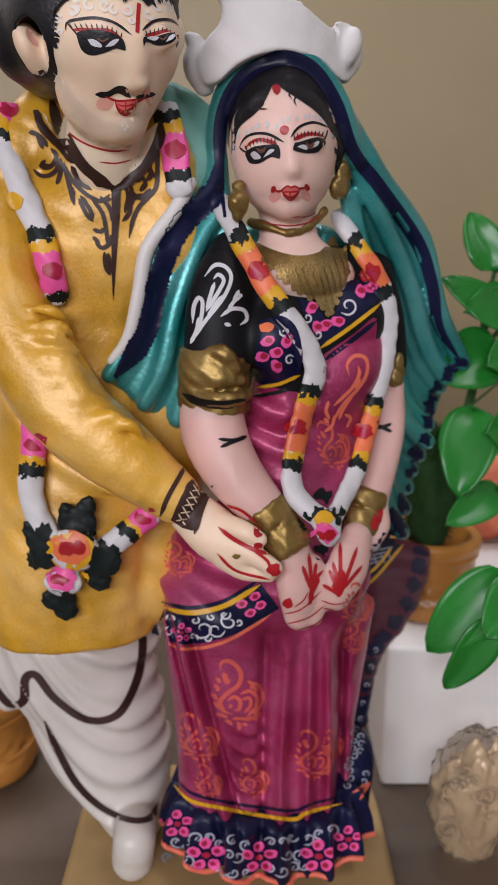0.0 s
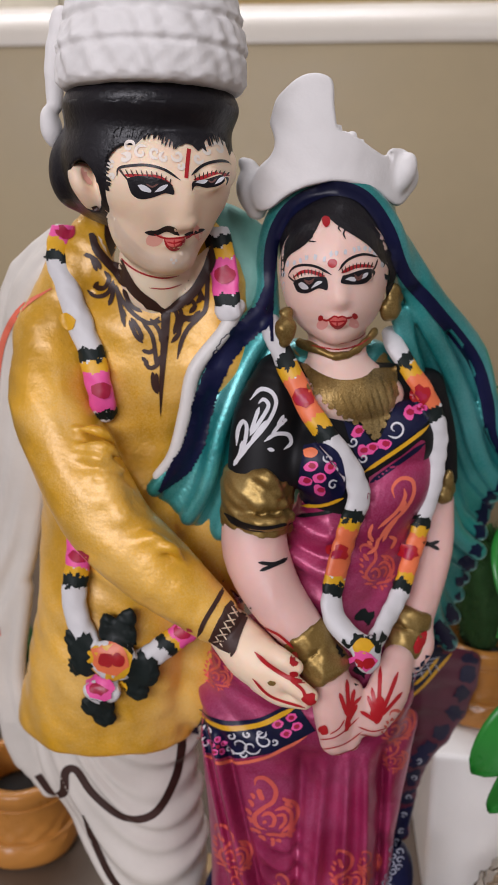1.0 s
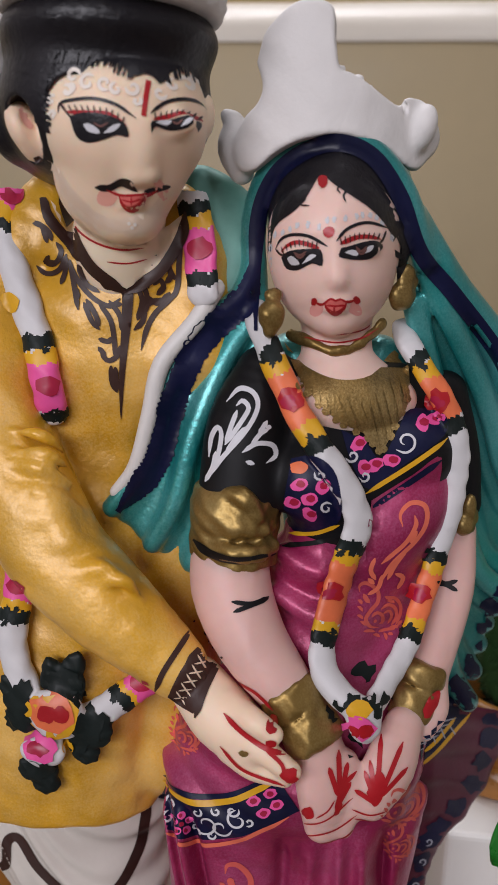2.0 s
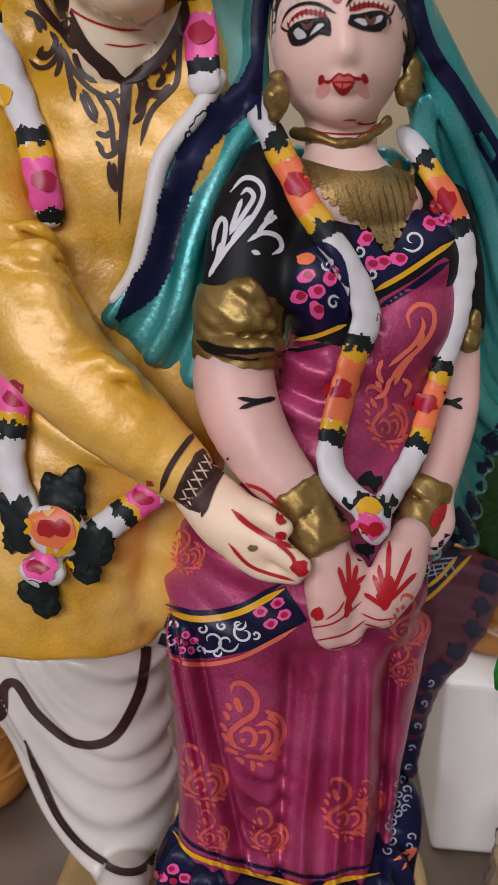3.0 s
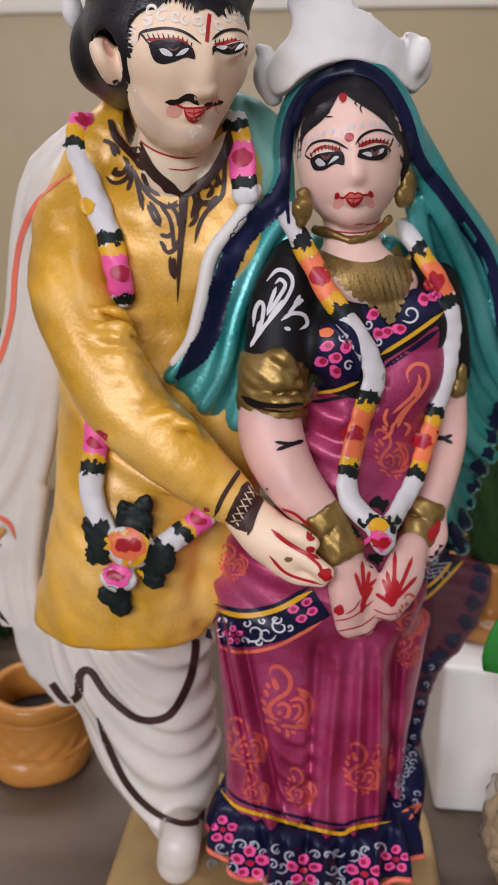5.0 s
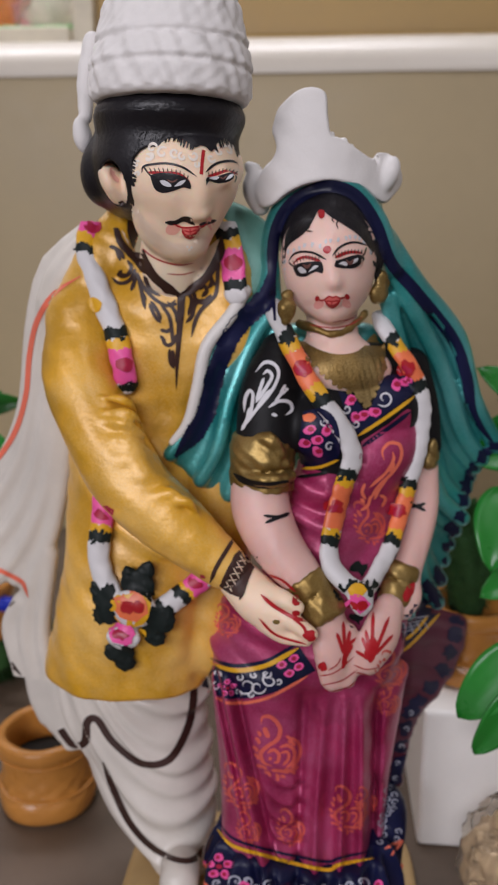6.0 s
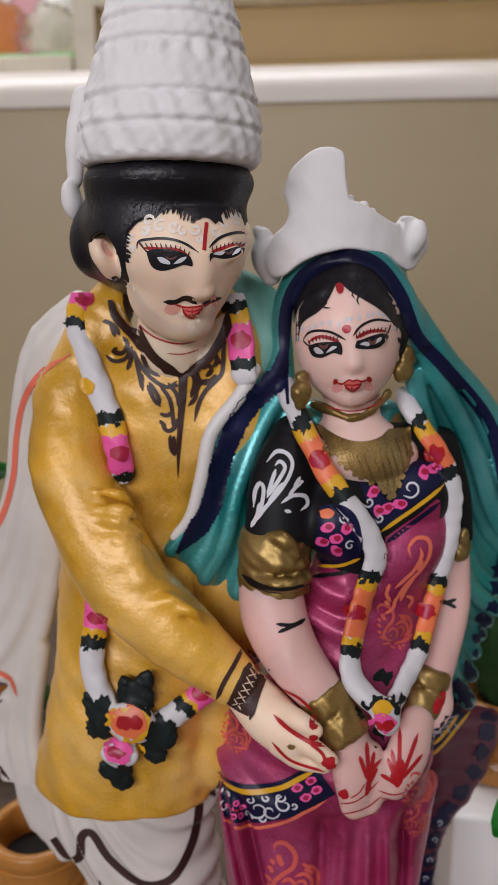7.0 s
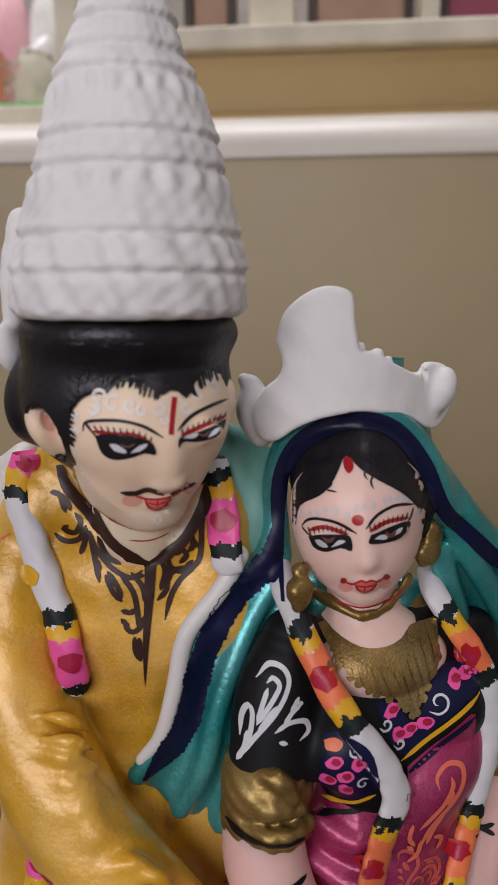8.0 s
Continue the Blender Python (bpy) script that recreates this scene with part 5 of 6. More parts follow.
# cuff and the groom's palm
st.stroke("brown", 0.2, (-3.91, 19.43), (-3.54, 20.36), (-2.66, 21.82), lift=0.05)
st.fill("brown", (-3.46, 19.29), (-3.06, 20.24), (-2.36, 21.41), (-1.77, 20.80), (-2.23, 19.87), (-2.55, 18.78), lift=0.04, smooth=2)
st.stroke("brown", 0.24, (-2.50, 18.64), (-2.14, 19.78), (-1.62, 20.88), lift=0.06)
for i in range(6):
    u = i / 5
    a, b = (-3.20, 19.35), (-2.32, 21.04)
    p = (a[0] + (b[0] - a[0]) * u, a[1] + (b[1] - a[1]) * u)
    st.stroke("skin_pale", 0.06, (p[0] - 0.05, p[1] - 0.1), (p[0] + 0.42, p[1] - 0.02), lift=0.06)
    st.stroke("skin_pale", 0.06, (p[0] + 0.05, p[1] + 0.22), (p[0] + 0.36, p[1] - 0.3), lift=0.06)
st.brush(*LOW)
st.stroke("red", 0.2, (-1.47, 19.26), (-0.89, 18.76), (-0.04, 18.27), (0.72, 18.02), lift=0.05)
st.stroke("red", 0.13, (-1.34, 20.19), (-0.50, 19.98), (0.21, 19.41), lift=0.05)
st.stroke("red", 0.13, (-1.56, 18.05), (-0.75, 17.25), (0.74, 16.82), lift=0.05)
st.stroke("red", 0.14, (0.00, 18.23), (0.59, 17.73), (0.73, 17.30), lift=0.05)
for c, rx, rz in (((0.93, 17.31), 0.36, 0.3), ((0.21, 19.06), 0.2, 0.24), ((0.22, 18.43), 0.2, 0.16)):
    st.dab("red", c, rx, rz, lift=0.06)
st.dab("gold", (-0.73, 17.92), 0.18, 0.12, lift=0.05)
st.brush(*HIGH)

# bride's head
st.brush(*NEAR)

st.fill("hair_black", (-0.55, 33.38), (-0.70, 34.25), (-0.74, 35.11), (-0.45, 35.97), (0.23, 36.85), (1.04, 37.24), (2.01, 37.09), (2.83, 36.39), (3.33, 35.70), (3.43, 34.78), (3.22, 34.26), (3.17, 34.69), (3.03, 35.19), (2.53, 35.65), (1.91, 35.98), (1.38, 36.30), (0.94, 36.70), (0.73, 36.29), (0.57, 35.95), (0.35, 35.64), (0.09, 35.45), (-0.38, 35.19), (-0.50, 34.60), lift=0.04, smooth=3)
st.dab("red", (1.00, 36.46), 0.15, 0.25, 12, lift=0.06)
st.dab("red", (1.31, 34.78), 0.18, 0.17, lift=0.04, rough=0.04)
st.stroke("hair_black", 0.06, (0.38, 36.02), (0.54, 35.88), (0.38, 35.71), (0.54, 35.65), (0.68, 35.63), lift=0.04)
st.stroke("hair_black", 0.06, (1.58, 36.00), (1.46, 36.17), (1.59, 36.29), (1.71, 36.14), (1.66, 35.94), (1.75, 35.74), lift=0.04)
st.stroke("hair_black", 0.06, (-0.43, 33.82), (-0.33, 33.66), (-0.36, 33.52), (-0.21, 33.40), lift=0.04)
st.dab("hair_black", (0.44, 35.87), 0.07, 0.13, lift=0.045)
for c in ((-0.36, 34.98), (-0.11, 34.94), (0.12, 34.97), (0.34, 35.05), (0.67, 35.04), (1.01, 34.94), (1.24, 35.14), (1.45, 35.16), (1.76, 35.23), (2.08, 35.37), (2.24, 35.45), (2.44, 35.50), (2.63, 35.50), (2.79, 35.39), (-0.51, 34.70), (-0.52, 34.36), (-0.47, 34.04), (3.06, 35.11)):
    st.dab("line_white", c, 0.06, 0.1, lift=0.03, rough=0.3)
st.stroke("hair_black", 0.09, (-0.34, 34.57), (-0.17, 34.76), (0.17, 34.80), (0.72, 34.68), (1.29, 34.37), lift=0.035)
st.stroke("hair_black", 0.09, (1.55, 34.51), (1.87, 34.95), (2.38, 35.25), (2.94, 35.31), lift=0.035)
st.stroke("brown", 0.05, (-0.34, 34.57), (-0.17, 34.36), (0.03, 34.23), lift=0.035)
st.stroke("brown", 0.05, (2.91, 35.22), (2.84, 34.93), (2.75, 34.76), lift=0.035)
st.stroke("red", 0.13, (-0.15, 34.43), (0.34, 34.55), (1.04, 34.34), lift=0.03)
st.fill("hair_black", (-0.14, 34.26), (0.20, 34.32), (0.69, 34.33), (1.09, 34.28), (1.15, 33.84), (0.83, 33.92), (0.40, 33.79), (0.03, 33.92), lift=0.04, cell=0.06, smooth=3)
st.fill("line_white", (0.05, 34.14), (0.20, 33.96), (0.43, 33.93), (0.40, 34.03), (0.20, 34.17), lift=0.055, cell=0.04, smooth=3)
st.fill("line_white", (0.53, 33.93), (0.77, 34.01), (0.96, 34.13), (0.76, 34.16), lift=0.055, cell=0.04, smooth=3)
st.stroke("iris", 0.06, (0.26, 34.25), (0.46, 34.16), (0.66, 34.26), lift=0.065)
st.stroke("iris", 0.06, (0.30, 34.19), (0.47, 34.09), (0.63, 34.19), lift=0.065)
for a, b in (((-0.06, 34.31), (-0.15, 34.55)), ((0.06, 34.33), (-0.01, 34.57)), ((0.19, 34.36), (0.13, 34.59)), ((0.31, 34.39), (0.27, 34.62)), ((0.44, 34.41), (0.41, 34.64)), ((0.56, 34.39), (0.55, 34.61)), ((0.69, 34.36), (0.69, 34.58)), ((0.81, 34.33), (0.83, 34.55)), ((0.94, 34.31), (0.97, 34.52))):
    st.stroke("brown", 0.045, a, b, lift=0.045)
st.stroke("red", 0.13, (1.66, 34.44), (2.15, 34.75), (2.78, 34.90), lift=0.03)
st.fill("hair_black", (1.70, 34.34), (1.66, 34.07), (2.11, 34.11), (2.57, 34.28), (2.85, 34.71), (2.68, 34.78), (2.23, 34.60), (1.88, 34.42), lift=0.04, cell=0.06, smooth=3)
st.fill("line_white", (1.80, 34.22), (1.98, 34.35), (2.17, 34.35), (2.14, 34.22), lift=0.055, cell=0.04, smooth=3)
st.fill("line_white", (2.37, 34.33), (2.56, 34.45), (2.61, 34.60), (2.45, 34.52), lift=0.055, cell=0.04, smooth=3)
st.stroke("iris", 0.06, (2.11, 34.47), (2.27, 34.36), (2.43, 34.53), lift=0.065)
st.stroke("iris", 0.06, (2.11, 34.40), (2.27, 34.29), (2.43, 34.45), lift=0.065)
for a, b in (((1.72, 34.41), (1.66, 34.63)), ((1.83, 34.48), (1.79, 34.70)), ((1.95, 34.54), (1.93, 34.77)), ((2.07, 34.61), (2.06, 34.84)), ((2.19, 34.67), (2.19, 34.90)), ((2.31, 34.71), (2.33, 34.94)), ((2.44, 34.74), (2.47, 34.98)), ((2.56, 34.78), (2.61, 35.02)), ((2.69, 34.82), (2.75, 35.06))):
    st.stroke("brown", 0.045, a, b, lift=0.045)
st.dab("blush_pink", (0.99, 32.72), 0.22, 0.16, 0, lift=0.012, rough=0.05)
st.dab("blush_pink", (2.11, 32.86), 0.22, 0.16, 0, lift=0.012, rough=0.05)
st.fill("lip", (1.23, 32.85), (1.45, 32.93), (1.58, 32.88), (1.75, 32.95), (1.91, 32.91), (1.82, 32.71), (1.56, 32.56), (1.32, 32.68), lift=0.03, cell=0.06)
st.stroke("red", 0.06, (0.90, 32.91), (1.15, 32.81), (1.25, 32.83), (1.45, 32.93), (1.58, 32.88), (1.75, 32.95), (1.91, 32.91), (2.17, 33.07), lift=0.04)
st.stroke("red", 0.075, (1.25, 32.82), (1.34, 32.66), (1.56, 32.56), (1.80, 32.69), (1.91, 32.89), lift=0.045)
st.stroke("red", 0.05, (1.28, 32.76), (1.58, 32.74), (1.88, 32.82), lift=0.05)
st.stroke("red", 0.05, (1.55, 32.74), (1.55, 32.58), lift=0.05)
for c in ((0.92, 32.91), (2.19, 33.07)):
    st.dab("red", c, 0.1, 0.09, lift=0.045)
st.brush(*HIGH)
st.stroke("red", 0.05, (0.70, 31.69), (1.67, 31.56), (2.47, 31.73), (2.99, 32.05))
st.stroke("red", 0.04, (1.67, 31.79), (2.47, 31.96), (2.90, 32.28))

# bride's necklace and bodice
st.fill("gold_mesh", (0.05, 31.50), (0.75, 30.81), (1.80, 30.43), (2.84, 30.60), (3.56, 31.37), (3.98, 30.96), (4.05, 29.80), (3.68, 28.97), (3.28, 28.18), (2.88, 28.65), (2.05, 29.02), (1.35, 29.53), (0.57, 30.46), lift=0.05)
for i in range(15):
    u = i / 14
    low = spline(((0.62, 30.2), (1.35, 29.5), (2.05, 29.0), (2.85, 28.6), (3.28, 28.2), (3.68, 29.0), (4.0, 29.9)), 6)
    top = spline(((0.55, 31.0), (1.2, 30.65), (1.85, 30.5), (2.8, 30.65), (3.5, 31.2)), 6)
    a, b = low[int(u * (len(low) - 1))], top[int(u * (len(top) - 1))]
    st.stroke("gold_mesh", 0.17, tuple(a), tuple(0.5 * (a + b) + np.array((0.05, 0))), tuple(0.3 * a + 0.7 * b), lift=0.11)
    st.dab("gold_mesh", tuple(a), 0.13, 0.13, lift=0.12)
st.fill("navy", (0.44, 27.84), (1.25, 27.98), (1.91, 27.38), (2.12, 25.92), (1.51, 25.51), (0.60, 25.34), (0.26, 26.13), lift=0.03)
st.fill("navy", (1.99, 28.83), (2.76, 28.48), (3.29, 27.94), (3.80, 28.97), (4.13, 29.56), (5.17, 29.46), (5.24, 28.76), (4.06, 27.79), (3.03, 26.92), (2.43, 27.64), lift=0.03)
st.fill("saree_magenta", (3.08, 26.56), (4.31, 27.43), (5.21, 28.05), (5.05, 25.99), (4.72, 24.50), (3.20, 24.34), (2.99, 25.45), lift=0.035)
st.stroke("yellow", 0.16, (2.87, 26.77), (4.07, 27.62), (5.11, 28.45), (5.35, 28.69), lift=0.05)
st.stroke("navy", 0.2, (3.07, 26.29), (4.20, 27.14), (5.22, 27.97), lift=0.05)
st.stroke("yellow", 0.14, (0.45, 25.24), (1.27, 25.33), (2.10, 25.68), lift=0.05)
st.stroke("cloth_black", 0.16, (0.26, 24.83), (1.15, 24.98), (2.04, 25.23), lift=0.05)
for c in ((0.73, 27.00), (0.54, 26.38), (1.12, 26.00), (1.07, 26.54), (1.49, 26.99), (2.56, 28.41), (3.13, 27.75), (3.64, 27.90), (4.53, 29.15), (4.94, 29.29), (2.78, 27.64)):
    st.dab("pink", c, 0.29, 0.21, random.random() * 180, lift=0.05)
    st.dab("crimson", (c[0] + 0.05, c[1] + 0.03), 0.15, 0.12, lift=0.07)
st.dab("orange", (0.70, 27.56), 0.3, 0.2, lift=0.05)
for c, r in (((1.64, 26.26), 0.22), ((1.39, 27.37), 0.2), ((4.04, 28.53), 0.4), ((2.38, 28.00), 0.22), ((2.81, 27.35), 0.2)):
    curl("line_white", c, r, 0.08, random.random() * 360, 1.1, 1, 0.06)
# white leaf on the black sleeve
st.brush(*LOW)
for p in (((-2.33, 26.91), (-1.79, 27.76), (-1.01, 28.72), (-0.68, 29.42), (-0.85, 29.84), (-1.29, 29.92), (-1.70, 29.50)), ((-1.70, 28.20), (-1.17, 28.99), (-0.97, 29.38), (-1.17, 29.59), (-1.37, 29.42)), ((-1.33, 29.30), (-1.50, 28.83), (-1.68, 28.26)), ((-2.29, 26.99), (-1.95, 27.72), (-1.82, 28.48), (-1.95, 28.71), (-2.15, 28.36), (-2.22, 27.72)), ((-2.33, 26.91), (-2.08, 27.44), (-1.99, 27.96)), ((-1.13, 28.01), (-0.68, 28.29), (-0.19, 28.21), (-0.06, 27.86), (-0.35, 27.65)), ((-1.00, 27.73), (-0.72, 27.65)), ((-0.84, 28.25), (-0.56, 28.60), (-0.31, 28.72)), ((-0.62, 28.60), (-0.36, 28.99)), ((-0.40, 28.80), (-0.23, 28.76)), ((-1.66, 27.96), (-1.29, 28.52), (-0.97, 28.84))):
    st.stroke("line_white", 0.15, *p, lift=0.05)
st.brush(*HIGH)
st.stroke("cloth_black", 0.3, (-2.71, 24.90), (-2.13, 24.51), (-1.15, 24.34), (0.07, 24.58), lift=0.06)
# bride's arms and palms
for a, b, c in (((-1.35, 22.90), (-0.66, 22.87), (-0.10, 23.10)), ((-1.28, 22.54), (-0.66, 22.82), (-0.12, 23.04)), ((5.40, 23.87), (5.72, 23.71), (6.11, 23.85)), ((5.41, 23.67), (5.72, 23.68), (6.13, 23.49))):
    st.stroke("cloth_black", 0.16, a, b, c, lift=0.05)
st.brush(*LOW)
for a in (((2.52, 15.68), (2.71, 16.62), (3.14, 17.16)), ((2.59, 16.30), (2.20, 17.41)), ((2.63, 16.42), (2.49, 17.97)), ((2.71, 16.62), (2.82, 17.51)), ((2.56, 15.93), (2.97, 16.80)), ((2.52, 15.56), (2.69, 16.06)), ((3.89, 16.04), (3.56, 17.54)), ((3.89, 16.11), (3.88, 18.42)), ((3.93, 16.11), (4.63, 18.21)), ((3.97, 16.23), (4.85, 17.33)), ((3.89, 15.99), (3.12, 16.49)), ((3.85, 16.11), (3.40, 17.17))):
    st.stroke("red", 0.17, *a, lift=0.05)
st.fill("red", (3.52, 16.41), (3.84, 17.19), (4.12, 16.96), (4.06, 16.19), (3.81, 15.89), lift=0.05)
st.dab("red", (1.57, 15.64), 0.22, 0.26, lift=0.05)
for a, b, c in (((1.29, 15.08), (2.19, 15.37), (3.08, 16.20)), ((1.42, 14.59), (2.54, 14.94), (3.24, 15.52)), ((1.65, 14.20), (2.78, 14.55), (3.26, 14.98)), ((3.06, 15.75), (3.65, 15.54), (4.27, 15.64)), ((3.16, 15.37), (3.88, 15.20), (4.19, 15.27)), ((1.85, 15.45), (2.25, 15.77), (2.46, 16.17))):
    st.stroke("red", 0.06, a, b, c, lift=0.04)
st.dab("red", (5.47, 19.35), 0.2, 0.5, -20, lift=0.05)
st.brush(*HIGH)
# bride's garland
ringed((("leaf_black", (-0.58, 31.10), (-0.23, 30.92)), ("yellow", (-0.30, 30.92), (-0.06, 30.45)), ("orange", (-0.06, 30.45), (0.81, 28.95)), ("yellow", (0.81, 28.95), (1.15, 28.48)), ("leaf_black", (1.15, 28.48), (1.34, 28.19)),
        ("leaf_black", (2.52, 25.19), (2.43, 24.84)), ("yellow", (2.40, 24.81), (2.29, 24.39)), ("orange", (2.29, 24.39), (1.89, 22.34)), ("yellow", (1.89, 22.34), (1.79, 21.92)), ("leaf_black", (1.79, 21.97), (1.72, 21.61))), 0.42)
ringed((("leaf_black", (4.11, 31.19), (4.32, 30.96)), ("yellow", (4.32, 30.91), (4.63, 30.50)), ("orange", (4.63, 30.50), (5.31, 29.30)), ("leaf_black", (5.36, 29.21), (5.53, 28.88)), ("leaf_black", (5.32, 24.87), (5.21, 24.57)), ("yellow", (5.21, 24.54), (5.11, 24.12)), ("orange", (5.11, 24.12), (4.68, 22.54)), ("yellow", (4.68, 22.54), (4.57, 22.17)), ("leaf_black", (4.57, 22.17), (4.49, 21.86))), 0.36)
for c in ((0.36, 29.75), (1.92, 23.47), (4.97, 29.86), (4.85, 23.45)):
    st.dab("red", c, 0.42, 0.36, lift=0.06, rough=0.22)
    st.dab("crimson", (c[0] - 0.05, c[1] - 0.08), 0.24, 0.2, lift=0.075, rough=0.3)
st.brush(*LOW)
for c, rx, rz in (((2.29, 19.43), 0.30, 0.45), ((3.07, 20.23), 0.46, 0.50), ((3.93, 19.53), 0.30, 0.48), ((3.15, 17.92), 0.34, 0.40), ((2.78, 19.81), 0.20, 0.30), ((3.38, 19.83), 0.20, 0.36)):
    st.dab("leaf_black", c, rx, rz, lift=0.05, rough=0.35, n=18)
st.dab("yellow", (3.09, 19.59), 0.46, 0.32, lift=0.07)
st.dab("pink", (3.12, 18.90), 0.58, 0.52, lift=0.08, rough=0.18)
st.dab("red", (2.88, 18.76), 0.28, 0.27, lift=0.1)
st.dab("red", (3.36, 18.82), 0.26, 0.27, lift=0.1)
st.dab("line_white", (3.44, 18.31), 0.16, 0.1, lift=0.09)
st.brush(*HIGH)
# veil border
st.stroke("navy", 0.5, (-0.83, 31.84), (-0.92, 34.12), (-0.78, 35.67), (-0.14, 36.76), (1.15, 37.40), (2.38, 37.13), (3.35, 35.98), (4.11, 34.34), (5.26, 33.12), (6.91, 31.21), (7.59, 29.61), (8.01, 27.98), (9.09, 26.52), lift=0.05, across=4, n=10)
st.stroke("navy", 0.86, (-0.96, 34.12), (-1.20, 32.85), (-2.57, 31.41), (-3.39, 29.61), (-3.99, 27.42), (-5.32, 25.60), lift=0.05, across=4, wobble=0.25)
for i, c in enumerate(((9.00, 26.47), (8.66, 26.08), (8.27, 25.53), (8.03, 24.84), (7.93, 24.10), (7.87, 23.35), (7.57, 22.71), (7.47, 21.95), (7.36, 21.17), (6.96, 20.51), (7.14, 19.73), (6.77, 19.25), (6.37, 18.96), (6.07, 18.63), (6.58, 19.84))):
    st.dab("navy", c, 0.42, 0.36, 30 * i, lift=0.05, rough=0.35)
st.fill("navy", (5.30, 18.33), (6.27, 18.59), (7.00, 18.54), (6.19, 17.43), (5.47, 16.85), lift=0.05)
for i in range(4):
    st.stroke("line_grey", 0.05, ((5.35, 18.20)[0] + 0.35 * i, (5.35, 18.20)[1]), ((5.58, 17.40)[0] + 0.35 * i, (5.58, 17.40)[1] + 0.15 * i), lift=0.07)
    st.stroke("line_grey", 0.05, ((5.30, 18.19)[0], (5.30, 18.19)[1] - 0.22 * i), ((6.63, 18.52)[0] - 0.2 * i, (6.63, 18.52)[1] - 0.22 * i), lift=0.07)
st.stroke("yellow", 0.14, (5.43, 16.58), (6.07, 17.29), (7.11, 18.68), lift=0.06)
st.brush(*LOW)
for p in (((4.09, 25.56), (3.99, 25.97), (4.30, 26.30), (4.75, 26.18), (4.82, 25.61), (4.49, 24.99), (3.86, 24.31), (3.42, 23.50)), ((4.44, 25.91), (4.50, 25.57), (4.24, 25.03), (3.85, 24.64), (3.49, 24.30)), ((4.29, 24.78), (3.95, 24.25), (3.72, 23.72)), ((3.28, 24.51), (3.17, 24.09), (3.35, 23.75)), ((3.55, 23.92), (3.44, 23.45), (3.12, 23.23)), ((3.96, 23.93), (4.22, 23.73), (4.07, 23.34)), ((4.55, 25.40), (4.36, 24.99)), ((3.10, 23.81), (3.31, 23.60))):
    st.stroke("coral", 0.15, *p, lift=0.05)
st.brush(*HIGH)
sprig((3.58, 22.65), 0.8, 15)
sprig((-2.97, 17.53), 0.65, 0)

# skirt, from lower down
st.brush(*LOW)
st.stroke("navy", 1.5, (-3.82, 14.59), (-2.75, 14.29), (-1.23, 14.66), (-0.20, 15.26), (0.84, 15.95), lift=0.05, across=10, taper=False)
st.stroke("navy", 0.2, (-3.74, 15.52), (-2.52, 15.34), (-1.08, 15.72), (0.40, 16.72), lift=0.06)
st.stroke("yellow", 0.24, (-3.76, 15.30), (-2.55, 15.10), (-1.12, 15.47), (0.42, 16.47), lift=0.08)
st.stroke("coral", 0.17, (-3.79, 13.62), (-2.71, 13.31), (-1.23, 13.65), (0.04, 14.42), (0.90, 15.06), lift=0.08)
blossom((-2.98, 14.12), 0.3, 0.08)
for c in ((-0.38, 15.55), (0.20, 15.92), (-0.01, 15.12), (0.44, 15.49)):
    st.dab("pink", c, 0.26, 0.2, 30, lift=0.08)
    st.dab("crimson", c, 0.13, 0.11, 30, lift=0.1)
for c, r, s, h in (((-2.09, 14.32), 0.52, 200, 1), ((-1.53, 14.29), 0.42, 0, -1), ((-0.93, 14.68), 0.42, 100, 1), ((-1.12, 15.02), 0.26, 30, -1), ((-3.50, 14.15), 0.24, 90, 1), ((-2.47, 13.89), 0.2, 300, 1), ((-2.42, 14.74), 0.2, 60, -1), ((-1.72, 14.92), 0.18, 150, 1), ((-1.88, 13.86), 0.18, 20, -1), ((-0.52, 14.66), 0.18, 240, 1), ((-3.40, 14.78), 0.2, 200, -1)):
    curl("line_white", c, r, 0.09, s, 1.0, h, 0.08)
sprig((-0.56, 10.77), 1.3, 0)
sprig((0.17, 6.38), 0.8, 0)
sprig((-2.33, 8.56), 1.0, 8)
sprig((-1.95, 6.23), 0.7, 0)
sprig((3.01, 7.58), 1.0, 0)
sprig((3.90, 8.19), 0.6, 0)
sprig((4.77, 15.29), 0.8, -5)
sprig((4.74, 13.67), 0.6, -5)
st.stroke("navy", 0.16, (-3.39, 6.55), (-2.70, 5.68), (-1.11, 5.21), (0.64, 4.88), (2.13, 4.70), (2.73, 4.98), (4.42, 5.55), lift=0.07)
st.stroke("yellow", 0.22, (-3.45, 6.12), (-2.73, 5.26), (-1.10, 4.83), (0.64, 4.43), (2.14, 4.23), (2.74, 4.60), (4.44, 5.11), lift=0.08)
FLOWERS = (((-3.43, 3.96), 0.5), ((-2.15, 2.18), 0.62), ((0.43, 2.03), 0.58), ((3.30, 2.10), 0.6), ((4.75, 3.07), 0.48))
for i in range(42):
    u, row = (i % 14) / 13, i // 14
    c = ((-3.74, 3.73)[0] + u * 7.6 + 0.25 * (row % 2) + random.uniform(-0.08, 0.08), (-3.95, 3.71)[1] - 0.05 - 0.85 * row - 0.8 * math.sin(3.1 * u) + random.uniform(-0.15, 0.15))
    if min(math.hypot(c[0] - f[0], c[1] - f[1]) - r for f, r in FLOWERS) > 0.25:
        curl("line_grey", c, random.uniform(0.3, 0.44), 0.11, random.random() * 360, 0.85, 1 if i % 2 else -1, 0.06)
        st.stroke("line_grey", 0.08, (c[0] - 0.1, c[1] - 0.12), (c[0] + 0.05, c[1] + 0.14), lift=0.06)
for c, r in FLOWERS:
    blossom(c, r, 0.08)
